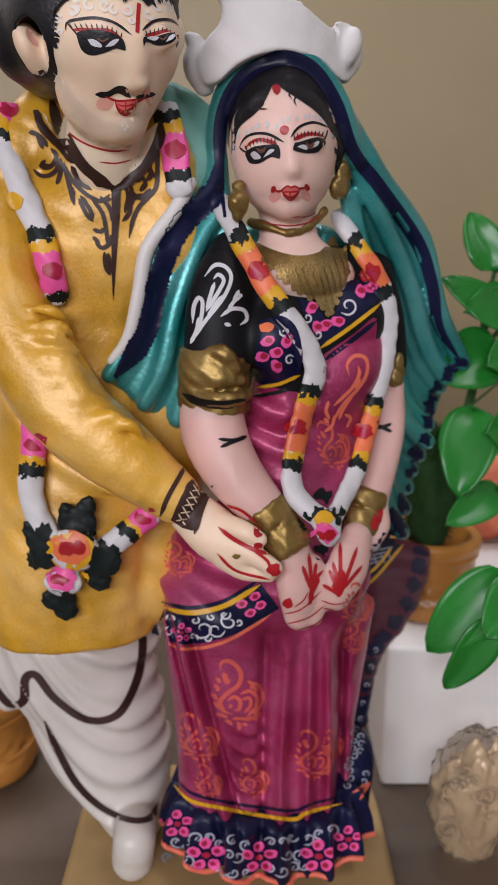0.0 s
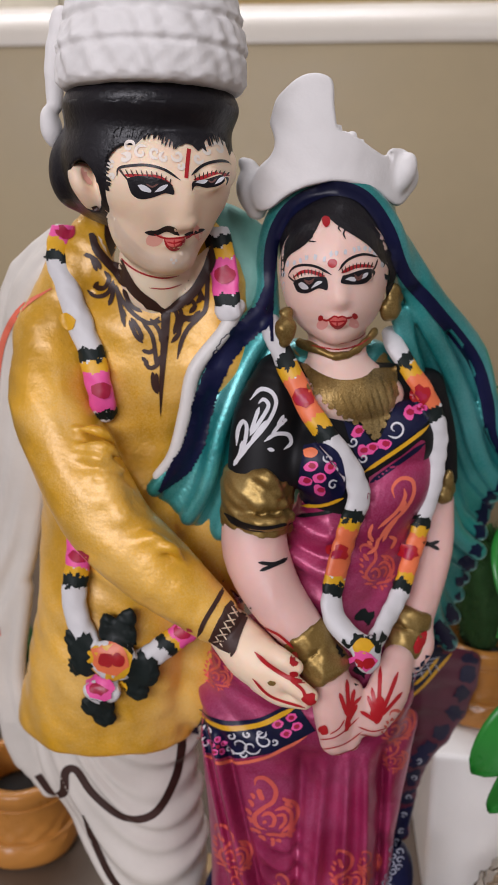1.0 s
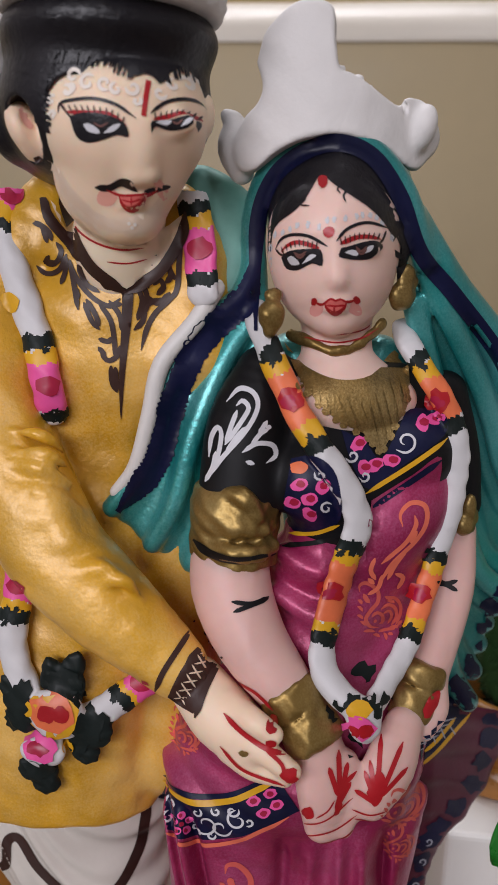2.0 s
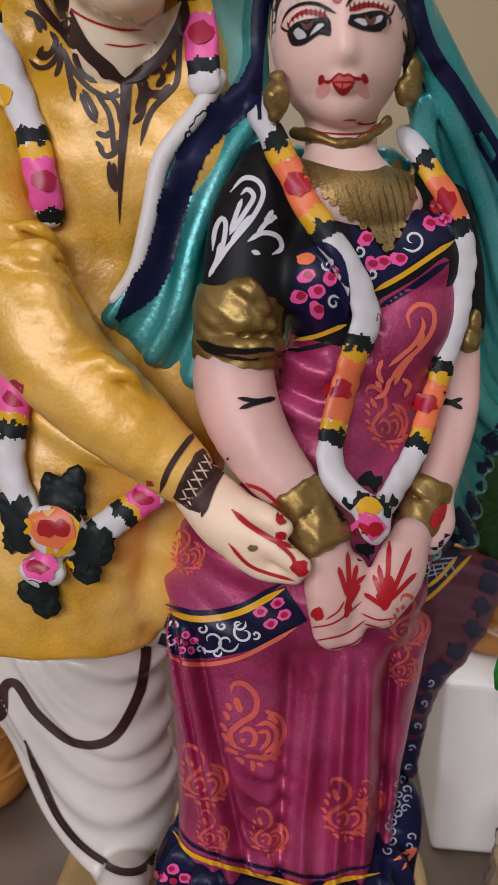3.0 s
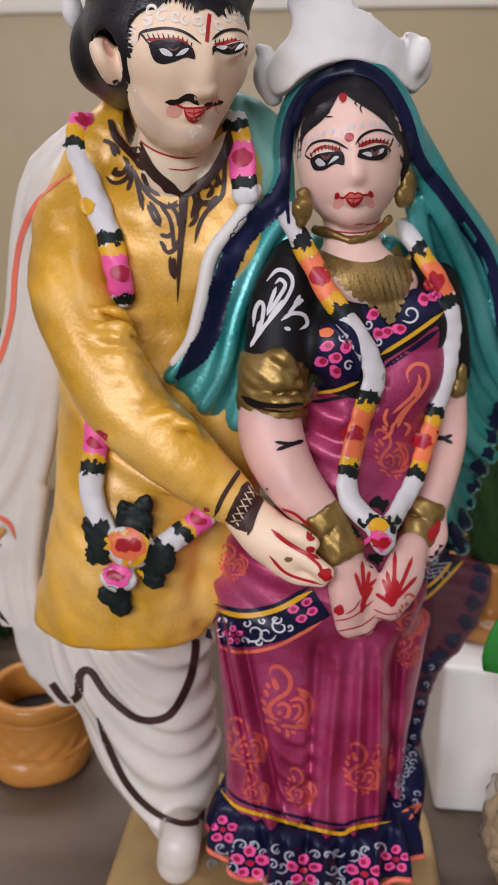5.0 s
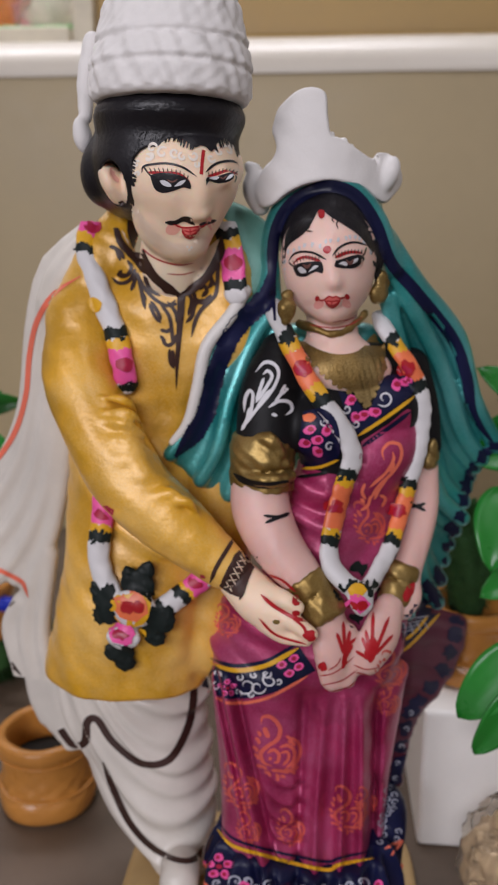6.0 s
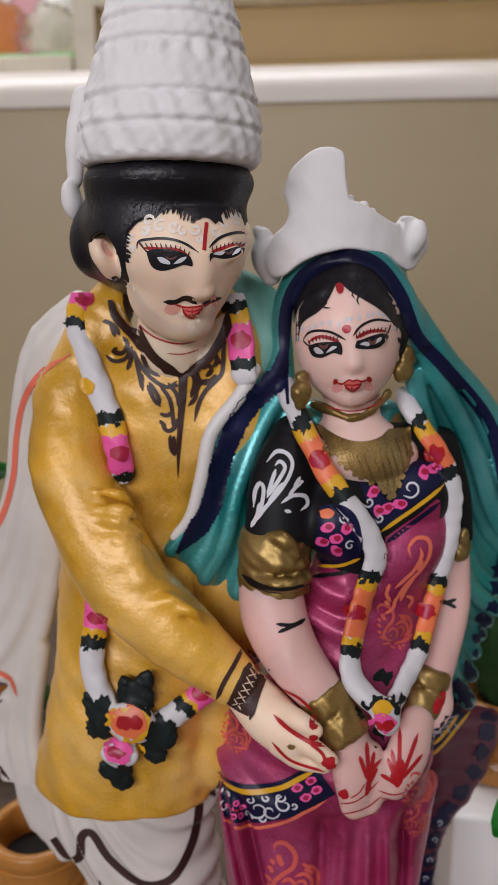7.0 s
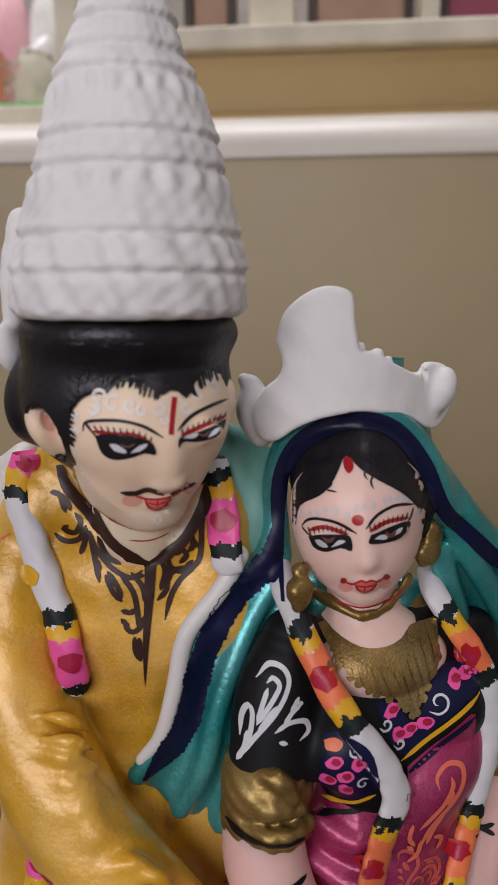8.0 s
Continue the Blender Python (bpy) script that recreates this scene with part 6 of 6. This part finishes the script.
for i in range(16):
    c = ((4.66, 9.07)[0] + random.uniform(0, 0.9), (4.66, 9.07)[1] - i * 0.2)
    curl("line_grey", c, 0.2, 0.06, random.random() * 360, 1.0, 1, 0.06)
st.stroke("coral", 0.16, (4.92, 5.67), (5.48, 6.00), (5.76, 6.13), (5.27, 5.29), lift=0.07)
for i, c in enumerate(((7.68, 17.70), (7.66, 16.87), (7.48, 16.03), (7.17, 15.16), (6.72, 14.35), (6.20, 13.62), (5.83, 13.04), (5.66, 12.19), (5.48, 11.26), (5.34, 10.33), (5.29, 9.52))):
    st.dab("navy", c, 0.34, 0.4, 20 * i, lift=0.05, rough=0.3)
    curl("line_grey", c, 0.16, 0.06, 40 * i, 1.0, 1, 0.08) if i > 5 else None
st.stroke("yellow", 0.14, (5.36, 16.66), (5.88, 17.16), (6.37, 17.88), lift=0.07)
# dark braid on the white cloth
st.stroke("brown", 0.38, (-11.12, 11.11), (-10.56, 10.32), (-10.01, 10.57), (-9.88, 11.66), (-9.38, 11.85), (-8.61, 10.65), (-7.23, 9.58), (-5.78, 9.89), (-4.80, 11.68), (-4.52, 13.06), (-4.47, 13.76), lift=0.05, across=4, taper=False)
st.stroke("brown", 0.34, (-9.18, 9.51), (-8.69, 8.02), (-7.91, 6.11), (-6.79, 4.78), (-5.47, 4.16), (-4.39, 4.49), (-3.65, 5.78), lift=0.07, across=4)
st.brush(*SIDE)
st.stroke("coral", 0.26, (-9.54, 33.67), (-10.76, 32.92), (-11.67, 31.70), (-12.12, 30.16), (-12.41, 28.28), (-13.08, 26.47), (-14.30, 24.89), (-15.38, 24.06), (-16.58, 23.38), lift=0.05, across=3)
st.stroke("coral", 0.24, (-16.11, 21.93), (-15.37, 20.77), (-14.78, 19.96), (-13.87, 19.49), (-13.13, 19.06), (-12.87, 18.31), lift=0.05, across=3)
st.stroke("brown", 0.24, (-13.56, 18.07), (-14.19, 17.48), (-14.47, 16.22), (-14.12, 14.97), (-13.47, 14.12), lift=0.05)

statue = st.finish("couple_statue")
tagged(statue, "glossy hand-painted plaster statue of a garlanded wedding couple", "statue")

# ---- behind the statue: the draped step, the shelf and what stands on it ----
for name, c, r, m, bm_ in (("shelf_pale", (0.70, 0.64, 0.50), 0.5, 0.0, 0.05), ("moss_green", (0.02, 0.07, 0.012), 0.9, 0.0, 0.6), ("ribbon_blue", (0.01, 0.03, 0.45), 0.35, 0.1, 0.1), ("paper_coral", (0.80, 0.22, 0.12), 0.6, 0.0, 0.2), ("packet_yellow", (0.80, 0.55, 0.03), 0.3, 0.0, 0.05), ("packet_white", (0.80, 0.79, 0.77), 0.25, 0.0, 0.05), ("frame_dark", (0.05, 0.035, 0.025), 0.4, 0.0, 0.1), ("picture_tan", (0.45, 0.27, 0.17), 0.4, 0.0, 0.05), ("picture_plum", (0.30, 0.05, 0.09), 0.4, 0.0, 0.05), ("tray_green", (0.06, 0.42, 0.05), 0.4, 0.0, 0.05), ("earth_shade_black", (0.01, 0.009, 0.007), 0.9, 0.0, 0.4), ("parcel_pink", (0.80, 0.45, 0.50), 0.4, 0.0, 0.05), ("jar_orange", (0.75, 0.22, 0.04), 0.3, 0.0, 0.05)):
    paint_mat(name, c, r, m, bump=bm_, grain=40, vary=0.2)


def clear_mat(name, colour, rough):
    m = bpy.data.materials.new(name)
    m.use_nodes = True
    b = m.node_tree.nodes["Principled BSDF"]
    b.inputs["Base Color"].default_value = (*colour, 1)
    b.inputs["Roughness"].default_value = rough
    b.inputs["Transmission Weight"].default_value = 0.95
    b.inputs["IOR"].default_value = 1.05
    MATS[name] = m


clear_mat("clear_wrap", (0.92, 0.87, 0.78), 0.12)
paint_mat("scroll_tan", (0.34, 0.25, 0.15), 0.25, 0.2, bump=0.1, grain=40, vary=0.2)


def smooth(ob):
    for f in ob.data.polygons:
        f.use_smooth = True
    return ob


def sheet(name, profile, x0, x1, mat, nx=40, wave=0.0, parent=None):
    """A cloth or board drawn out along x from a profile of (y, z)."""
    p = spline(profile, 6)
    bm = bmesh.new()
    grid = []
    for i in range(nx + 1):
        x = x0 + (x1 - x0) * i / nx
        grid.append([bm.verts.new((x, y + wave * noise.noise((x * 5, 0, z * 3)), z + 0.5 * wave * noise.noise((x * 6, 3, y * 4)))) for y, z in p])
    for a, c in zip(grid, grid[1:]):
        for k in range(len(p) - 1):
            bm.faces.new((a[k], c[k], c[k + 1], a[k + 1]))
    return smooth(part(name, bm, mat, parent))


# The bright shine on the sheet's rounded edge, built as a white strip.
nosing = sheet("trim_shine", ((0.9965, 0.560), (0.9975, 0.568), (1.003, 0.585), (1.024, 0.604), (1.06, 0.613), (1.10, 0.6155), (1.106, 0.615)), -1.6, 1.6, "sheet_shine_white", 80, 0.0025)
tagged(nosing, "white strip for the shine along the beige sheet's rounded edge", "ledge", kind="structure")
cover = sheet("wall_back", ((1.0, -0.85), (1.0, -0.3), (1.0, 0.2), (1.0, 0.45), (1.0, 0.55), (1.006, 0.577), (1.025, 0.594), (1.06, 0.602), (1.10, 0.604), (1.20, 0.604)), -1.6, 1.6, "wall_beige", 80, 0.004)
tagged(cover, "beige vinyl sheet drawn over a display step, glossy along its rounded top", "wall", kind="structure")

shelf = new("shelf")
tagged(shelf, "mustard and cream wooden wall shelf standing on the draped step", "shelf")
boxed("front_board", (-0.302, 1.125, 0.616), (1.6, 1.14, 0.70), "ledge_mustard", 0.003, shelf)
boxed("moulding", (-0.302, 1.108, 0.616), (1.6, 1.124, 0.632), "ledge_mustard", 0.005, shelf)
boxed("shelf_board", (-0.302, 1.10, 0.70), (1.6, 1.45, 0.726), "shelf_pale", 0.005, shelf)
boxed("post", (-0.332, 1.108, 0.616), (-0.303, 1.45, 1.25), "shelf_pale", 0.003, shelf)
boxed("low_board", (-1.6, 1.10, 0.62), (-0.333, 1.45, 0.644), "shelf_pale", 0.004, shelf)
boxed("low_front", (-1.6, 1.125, 0.606), (-0.333, 1.14, 0.619), "ledge_mustard", 0.002, shelf)
boxed("divider", (-0.10, 1.15, 0.727), (-0.045, 1.2, 1.25), "shelf_pale", 0.003, shelf)
boxed("divider", (0.107, 1.15, 0.727), (0.13, 1.2, 1.25), "shelf_pale", 0.003, shelf)


def picture_frame(x0, x1, z0, z1, mat, label):
    ob = new("picture_frame")
    tagged(ob, label, "picture frame", group="framed pictures on the shelf")
    boxed("backing", (x0, 1.215, z0), (x1, 1.225, z1), mat, 0.001, ob)
    w = 0.012
    for n, lo, hi in (("bottom_rail", (x0, 1.205, z0), (x1, 1.214, z0 + w)), ("top_rail", (x0, 1.205, z1 - w), (x1, 1.214, z1)), ("side_rail", (x0, 1.205, z0 + w), (x0 + w, 1.214, z1 - w)), ("side_rail", (x1 - w, 1.205, z0 + w), (x1, 1.214, z1 - w))):
        boxed(n, lo, hi, "frame_dark", 0.002, ob)
    return ob


picture_frame(-0.19, -0.122, 0.728, 0.86, "picture_tan", "small dark-framed tan picture leaning on the shelf")
picture_frame(-0.03, 0.104, 0.728, 0.90, "picture_tan", "wide dark-framed tan picture leaning on the shelf")
picture_frame(0.135, 0.25, 0.728, 0.92, "picture_plum", "dark-framed plum-coloured picture leaning on the shelf")


def lump(name, c, r, mat, amount=0.35, freq=2.0, parent=None, levels=4, seed=0.0):
    """An uneven rounded mass."""
    bm = bmesh.new()
    bmesh.ops.create_icosphere(bm, subdivisions=levels, radius=1)
    for v in bm.verts:
        k = 1 + amount * noise.noise(v.co * freq + Vector((seed, 0, 0))) + amount * 0.5 * noise.noise(v.co * freq * 3 + Vector((seed, 5, 0)))
        v.co = Vector((c[0] + r[0] * k * v.co.x, c[1] + r[1] * k * v.co.y, c[2] + r[2] * k * v.co.z))
    return smooth(part(name, bm, mat, parent))


tray = tagged(boxed("tray", (-0.60, 1.16, 0.645), (-0.345, 1.26, 0.662), "tray_green", 0.006), "bright green plastic tray on the low shelf", "tray")
for i, (x, w, h) in enumerate(((-0.56, 0.05, 0.04), (-0.47, 0.055, 0.05), (-0.39, 0.045, 0.045))):
    ob = lump("wrapped_packet", (x, 1.20, 0.663 + h * 0.8), (w * 0.8, 0.03, h * 0.75), "clear_wrap", 0.3, 2.5, seed=i * 3.1)
    tagged(ob, "crumpled clear plastic packet lying in the green tray", "packet", group="packets in the tray")
for x, m in ((-0.53, "jar_orange"), (-0.42, "packet_white"), (-0.60, "parcel_pink")):
    ob = lump("ornament", (x, 1.33, 0.645 + 0.072), (0.035, 0.03, 0.075), m, 0.06, 1.5, seed=x)
    tagged(ob, "small bright painted ornament standing on the low shelf", "ornament", group="ornaments on the low shelf")


# Made-up pale forms that put the white glare over the shelf into colour.
for i in range(6):
    x = -0.66 + 0.055 * i
    ob = lump("glare_parcel", (x, 1.405, 0.645 + 0.118), (0.032, 0.026, 0.125), "packet_white" if i % 3 else "parcel_pink", 0.08, 1.5, seed=i * 1.7)
    tagged(ob, "made-up pale parcel, its brightness standing for glare above the low shelf", "parcel", group="parcels on the low shelf")


# ---- pots and plants ----
def turned(name, profile, mat, parent=None, n=48, relief=None, cap=True):
    """A turned vessel from a profile of (radius, height)."""
    p = spline(profile, 5)
    bm = bmesh.new()
    rings = []
    for r, z in p:
        ring = []
        for i in range(n):
            a = 2 * math.pi * i / n
            rr = r + (relief(a, z) if relief else 0)
            ring.append(bm.verts.new((rr * math.cos(a), rr * math.sin(a), z)))
        rings.append(ring)
    for a, c in zip(rings, rings[1:]):
        for i in range(n):
            bm.faces.new((a[i], a[(i + 1) % n], c[(i + 1) % n], c[i]))
    if cap:
        bm.faces.new(rings[0][::-1])
    return smooth(part(name, bm, mat, parent))


def clay_pot(x, y, z, s, label, turn=0.0):
    """A small clay pot with a rolled rim, a waist, a carved belly and a black disc of earth and inner shade."""
    ob = new("flower_pot")
    tagged(ob, label, "flower pot", group="clay flower pots")

    def carved(a, h):
        band = math.exp(-(((h - 0.020) / 0.008) ** 2))
        return 0.0013 * band * math.sin(12 * a) * math.cos(700 * (h - 0.02)) + 0.0004 * math.sin(5 * a + 90 * h)

    turned("body", ((0.018, 0.0), (0.026, 0.001), (0.0288, 0.005), (0.0292, 0.012), (0.0275, 0.0165), (0.0268, 0.022), (0.0262, 0.030), (0.0265, 0.037), (0.0282, 0.041), (0.0292, 0.0445), (0.0288, 0.0485), (0.0262, 0.0500), (0.0232, 0.0490), (0.0222, 0.045), (0.0218, 0.036), (0.0215, 0.028)), "pot_clay", ob, relief=carved)
    for h, r in ((0.0175, 0.0281), (0.0385, 0.0272)):
        turned("ring", ((r - 0.001, h - 0.0012), (r + 0.0008, h - 0.0006), (r + 0.0012, h), (r + 0.0008, h + 0.0006), (r - 0.001, h + 0.0012)), "pot_clay", ob, cap=False)
    # Earth under the plants; in the empty pot, black for its shaded hollow.
    turned("earth_shade_disc", ((0.001, 0.0305), (0.012, 0.031), (0.0215, 0.030)), "earth_shade_black", ob)
    ob.matrix_world = pose(x, y, z, 0, 0, turn) @ Matrix.Scale(s, 4)
    return ob


def leaf_mesh(length, wide, cup, mat, parent, base, tip, face, round_tip=1.0):
    """A thick rounded plastic leaf with a sunken midrib, from base to tip."""
    bm = bmesh.new()
    n, m = 14, 8
    ax = (Vector(tip) - Vector(base))
    size = ax.length
    ax.normalize()
    side = ax.cross(Vector(face)).normalized()
    up = side.cross(ax).normalized()
    layers = []
    for lift in (0.0006, -0.0006):
        grid = []
        for i in range(n + 1):
            u = i / n
            w = wide / 2 * (math.sin(math.pi * min(1, u ** (0.75 * round_tip))) ** 0.62) + 0.0004
            row = []
            for j in range(m + 1):
                v = 2 * j / m - 1
                bend = -cup * size * (u - 0.2) ** 2 + 0.10 * wide * v * v - 0.0006 * math.exp(-((v / 0.12) ** 2)) + 0.02 * wide * math.sin(9 * u + 2 * v)
                row.append(bm.verts.new(Vector(base) + ax * size * u + side * w * v + up * (bend + lift)))
            grid.append(row)
        layers.append(grid)
    for k, grid in enumerate(layers):
        for i in range(n):
            for j in range(m):
                q = (grid[i][j], grid[i + 1][j], grid[i + 1][j + 1], grid[i][j + 1])
                bm.faces.new(q if k else q[::-1])
    a, c = layers
    for i in range(n):
        for j in (0, m):
            bm.faces.new((a[i][j], a[i + 1][j], c[i + 1][j], c[i][j]))
    for j in range(m):
        for i in (0, n):
            bm.faces.new((a[i][j], a[i][j + 1], c[i][j + 1], c[i][j]))
    bmesh.ops.recalc_face_normals(bm, faces=bm.faces[:])
    return smooth(part("leaf", bm, mat, parent))


def stem(points, r, mat, parent):
    bm = bmesh.new()
    p = spline(points, 5)
    rings = []
    for i, q in enumerate(p):
        rr = r * (1 - 0.4 * i / len(p))
        rings.append([bm.verts.new((q[0] + rr * math.cos(a), q[1] + rr * math.sin(a), q[2])) for a in np.arange(8) * math.pi / 4])
    for a, c in zip(rings, rings[1:]):
        for i in range(8):
            bm.faces.new((a[i], a[(i + 1) % 8], c[(i + 1) % 8], c[i]))
    return smooth(part("stem", bm, mat, parent))


def cm(*v):
    return tuple(x * 0.01 for x in v)


def leafy_plant(label, foot, top, leaves):
    """An artificial plant: a stem, a twig to each leaf, and broad leaves (base, tip, width, face)."""
    ob = new("artificial_plant")
    tagged(ob, label, "plant", group="artificial plants")
    mid = tuple((a + c) / 2 + d for a, c, d in zip(foot, top, (0.004, 0.003, 0)))
    stem((foot, mid, top), 0.0035, "stem_green", ob)
    for base, tip, w, face in leaves:
        k = min(0.95, max(0.1, (base[2] - foot[2]) / max(1e-6, top[2] - foot[2]) - 0.15))
        root = tuple(a + (c - a) * k for a, c in zip(foot, top))
        stem((root, tuple((a + c) / 2 for a, c in zip(root, base)), base), 0.0012, "stem_green", ob)
        leaf_mesh(0, w, 0.35, "leaf_green", ob, base, tip, face)
    return ob


block = tagged(boxed("display_block", cm(7.6, 39.5, 0), cm(24, 54, 9.0), "board_white", 0.003), "white painted display block standing on the table", "display block")
clay_pot(-0.158, 0.415, 0.0, 1.06, "empty carved tan clay pot on the dark table", 20)
clay_pot(0.108, 0.445, 0.09, 0.98, "carved tan clay pot with moss on the white block", 70)
clay_pot(0.195, 0.340, 0.0, 1.25, "carved tan clay pot holding a broad-leaved plant, beside the white block", 130)
clay_pot(-0.262, 0.56, 0.042, 0.95, "carved tan clay pot standing behind a mossy ball", 10)

leafy_plant("glossy green plastic plant with broad round leaves in a clay pot", cm(10.8, 44.5, 13.2), cm(12.6, 42.5, 28.5), (
    (cm(11.6, 40.6, 22.2), cm(10.4, 37.6, 18.8), 0.029, (-0.2, -1, 0.3)),
    (cm(13.2, 40.5, 17.8), cm(10.4, 38.3, 16.9), 0.019, (0, -1, 0.5)),
    (cm(12.6, 41, 25.2), cm(9.4, 39.2, 24.3), 0.031, (0.1, -1, 0.35)),
    (cm(13.0, 41, 26.5), cm(9.9, 40, 29.0), 0.018, (0.2, -1, 0.5)),
    (cm(13.6, 41.5, 27.0), cm(11.0, 39.5, 27.6), 0.028, (0.1, -0.9, 0.6)),
    (cm(14.5, 41, 25.5), cm(12.0, 38.6, 25.0), 0.028, (0, -1, 0.3)),
    (cm(14.5, 40.5, 21.5), cm(12.1, 38.0, 21.6), 0.030, (0.1, -1, 0.2)),
    (cm(14.0, 43, 23.5), cm(16.4, 41, 23), 0.028, (0.3, -1, 0.4)),
    (cm(13.0, 43.5, 29), cm(15.0, 42, 31.5), 0.026, (0.2, -1, 0.5)),
    (cm(12.6, 42.5, 29), cm(11.4, 43, 32.0), 0.020, (0, -1, 0.2)),
))
leafy_plant("glossy green plastic plant with pointed leaves in a clay pot", cm(19.5, 34.0, 5.2), cm(15.4, 34.6, 17), (
    (cm(12.2, 35, 15.6), cm(8.4, 33.9, 12.0), 0.028, (-0.35, -1, 0.35)),
    (cm(11.6, 34.4, 13.6), cm(9.5, 33.6, 9.9), 0.019, (0.1, -1, 0.25)),
    (cm(13.0, 34, 15.5), cm(10.6, 31.8, 14.2), 0.026, (0, -0.8, 0.8)),
    (cm(13.8, 34, 17), cm(13.4, 31.5, 19.5), 0.024, (0, -1, 0.4)),
    (cm(14.4, 34, 15.5), cm(17, 32.5, 14.5), 0.026, (0.2, -0.9, 0.5)),
))
leafy_plant("glossy green plastic plant with broad leaves beside a mossy ball", cm(-26.2, 56, 8.0), cm(-21.5, 46, 24), (
    (cm(-21, 44.5, 22.8), cm(-17.9, 42, 23.5), 0.024, (0, -1, 0.4)),
    (cm(-21.5, 44.5, 24.2), cm(-18.6, 42.5, 26.6), 0.026, (-0.2, -1, 0.3)),
    (cm(-22, 46, 25), cm(-18.2, 46.5, 25.4), 0.016, (0, -1, 0.2)),
    (cm(-23, 46, 22), cm(-24.5, 43, 20), 0.028, (0, -1, 0.4)),
    (cm(-23, 46, 24), cm(-25.5, 44, 26), 0.028, (0, -1, 0.4)),
))


def fuzzy(name, c, r, mat, count, blade, label, category):
    """A mossy mass of fine blades on a dark core."""
    core = lump(name, c, r, mat, 0.25, 2.0, levels=4)
    bm = bmesh.new()
    bm.from_mesh(core.data)
    rnd = random.Random(5)
    for _ in range(count):
        d = Vector((rnd.gauss(0, 1), rnd.gauss(0, 1), rnd.gauss(0, 1))).normalized()
        p = Vector([c[i] + r[i] * d[i] * 0.98 for i in range(3)])
        s = d.cross(Vector((rnd.random(), rnd.random(), rnd.random()))).normalized() * blade * 0.16
        q = p + (d + Vector((rnd.gauss(0, 0.5), rnd.gauss(0, 0.5), rnd.gauss(0, 0.5)))) * blade
        bm.faces.new([bm.verts.new(p - s), bm.verts.new(p + s), bm.verts.new(q)])
    bm.to_mesh(core.data)
    bm.free()
    return tagged(core, label, category)


fuzzy("moss_ball", cm(-26.5, 58, 2.6), cm(4.6, 4.6, 3.0), "moss_green", 1500, 0.006, "dark green mossy ball lying on the table", "moss")
fuzzy("moss_pole", cm(10.6, 44.2, 16.6), cm(1.5, 1.5, 3.6), "moss_green", 900, 0.004, "dark green moss-wrapped plant stem in a clay pot", "moss")
bow = new("ribbon_bow")
tagged(bow, "shiny blue ribbon bow tied on the mossy ball", "ribbon")
lump("loop", cm(-26.2, 55.2, 8.2), cm(1.8, 0.5, 0.8), "ribbon_blue", 0.3, 1.5, bow, 3)
lump("loop", cm(-23.6, 54.8, 7.4), cm(1.5, 0.5, 0.7), "ribbon_blue", 0.3, 1.5, bow, 3, 2.0)
lump("knot", cm(-24.9, 54.7, 7.8), cm(0.5, 0.6, 0.5), "ribbon_blue", 0.2, 1.5, bow, 3)
tagged(lump("paper_flower", cm(17.0, 56, 12.0), cm(3.4, 2.2, 2.9), "paper_coral", 0.35, 1.6), "soft coral paper flower lying on the white block", "paper flower")

# a clear-wrapped embossed ornament and a small packet beside the block
wrapped = new("wrapped_ornament")
tagged(wrapped, "embossed ornament in crumpled clear plastic wrap standing on the table", "ornament")
lump("core", cm(11.9, 36.8, 3.0), cm(1.9, 1.2, 3.3), "scroll_tan", 0.3, 1.9, wrapped, 5)
rnd = random.Random(8)
for i in range(16):
    cx, cz, rr = 10.1 + rnd.random() * 3.6, 0.9 + rnd.random() * 4.6, 0.35 + rnd.random() * 0.4
    cy = 35.6 + rnd.random() * 0.3 + 0.2 * abs(cx - 11.7)
    bm = bmesh.new()
    pts = [(cx + rr * (1 - 0.8 * u) * math.cos(7.5 * u + i), cy - 0.2 * u, cz + rr * (1 - 0.8 * u) * math.sin(7.5 * u + i)) for u in np.linspace(0, 1, 14)]
    rings = []
    for q in pts:
        rings.append([bm.verts.new(cm(q[0] + 0.12 * math.cos(a), q[1] + 0.14 * math.sin(a), q[2] + 0.12 * math.cos(a + 1))) for a in np.arange(6) * math.pi / 3])
    for a, c in zip(rings, rings[1:]):
        for k in range(6):
            bm.faces.new((a[k], a[(k + 1) % 6], c[(k + 1) % 6], c[k]))
    smooth(part("scroll", bm, "scroll_tan", wrapped))
lump("wrap", cm(11.9, 36.7, 3.4), cm(2.2, 1.6, 3.8), "clear_wrap", 0.22, 2.2, wrapped, 5).visible_shadow = False
wrapped.location = (-0.004, -0.02, 0.0)
packet = new("packet")
tagged(packet, "small white and yellow glossy packet leaning on the white block", "packet")
boxed("body", cm(14.2, 38.2, 0.0), cm(17.5, 39.2, 8.6), "packet_white", 0.002, packet)
boxed("label_panel", cm(14.6, 38.0, 5.2), cm(17.2, 38.16, 6.9), "packet_yellow", 0.0005, packet)
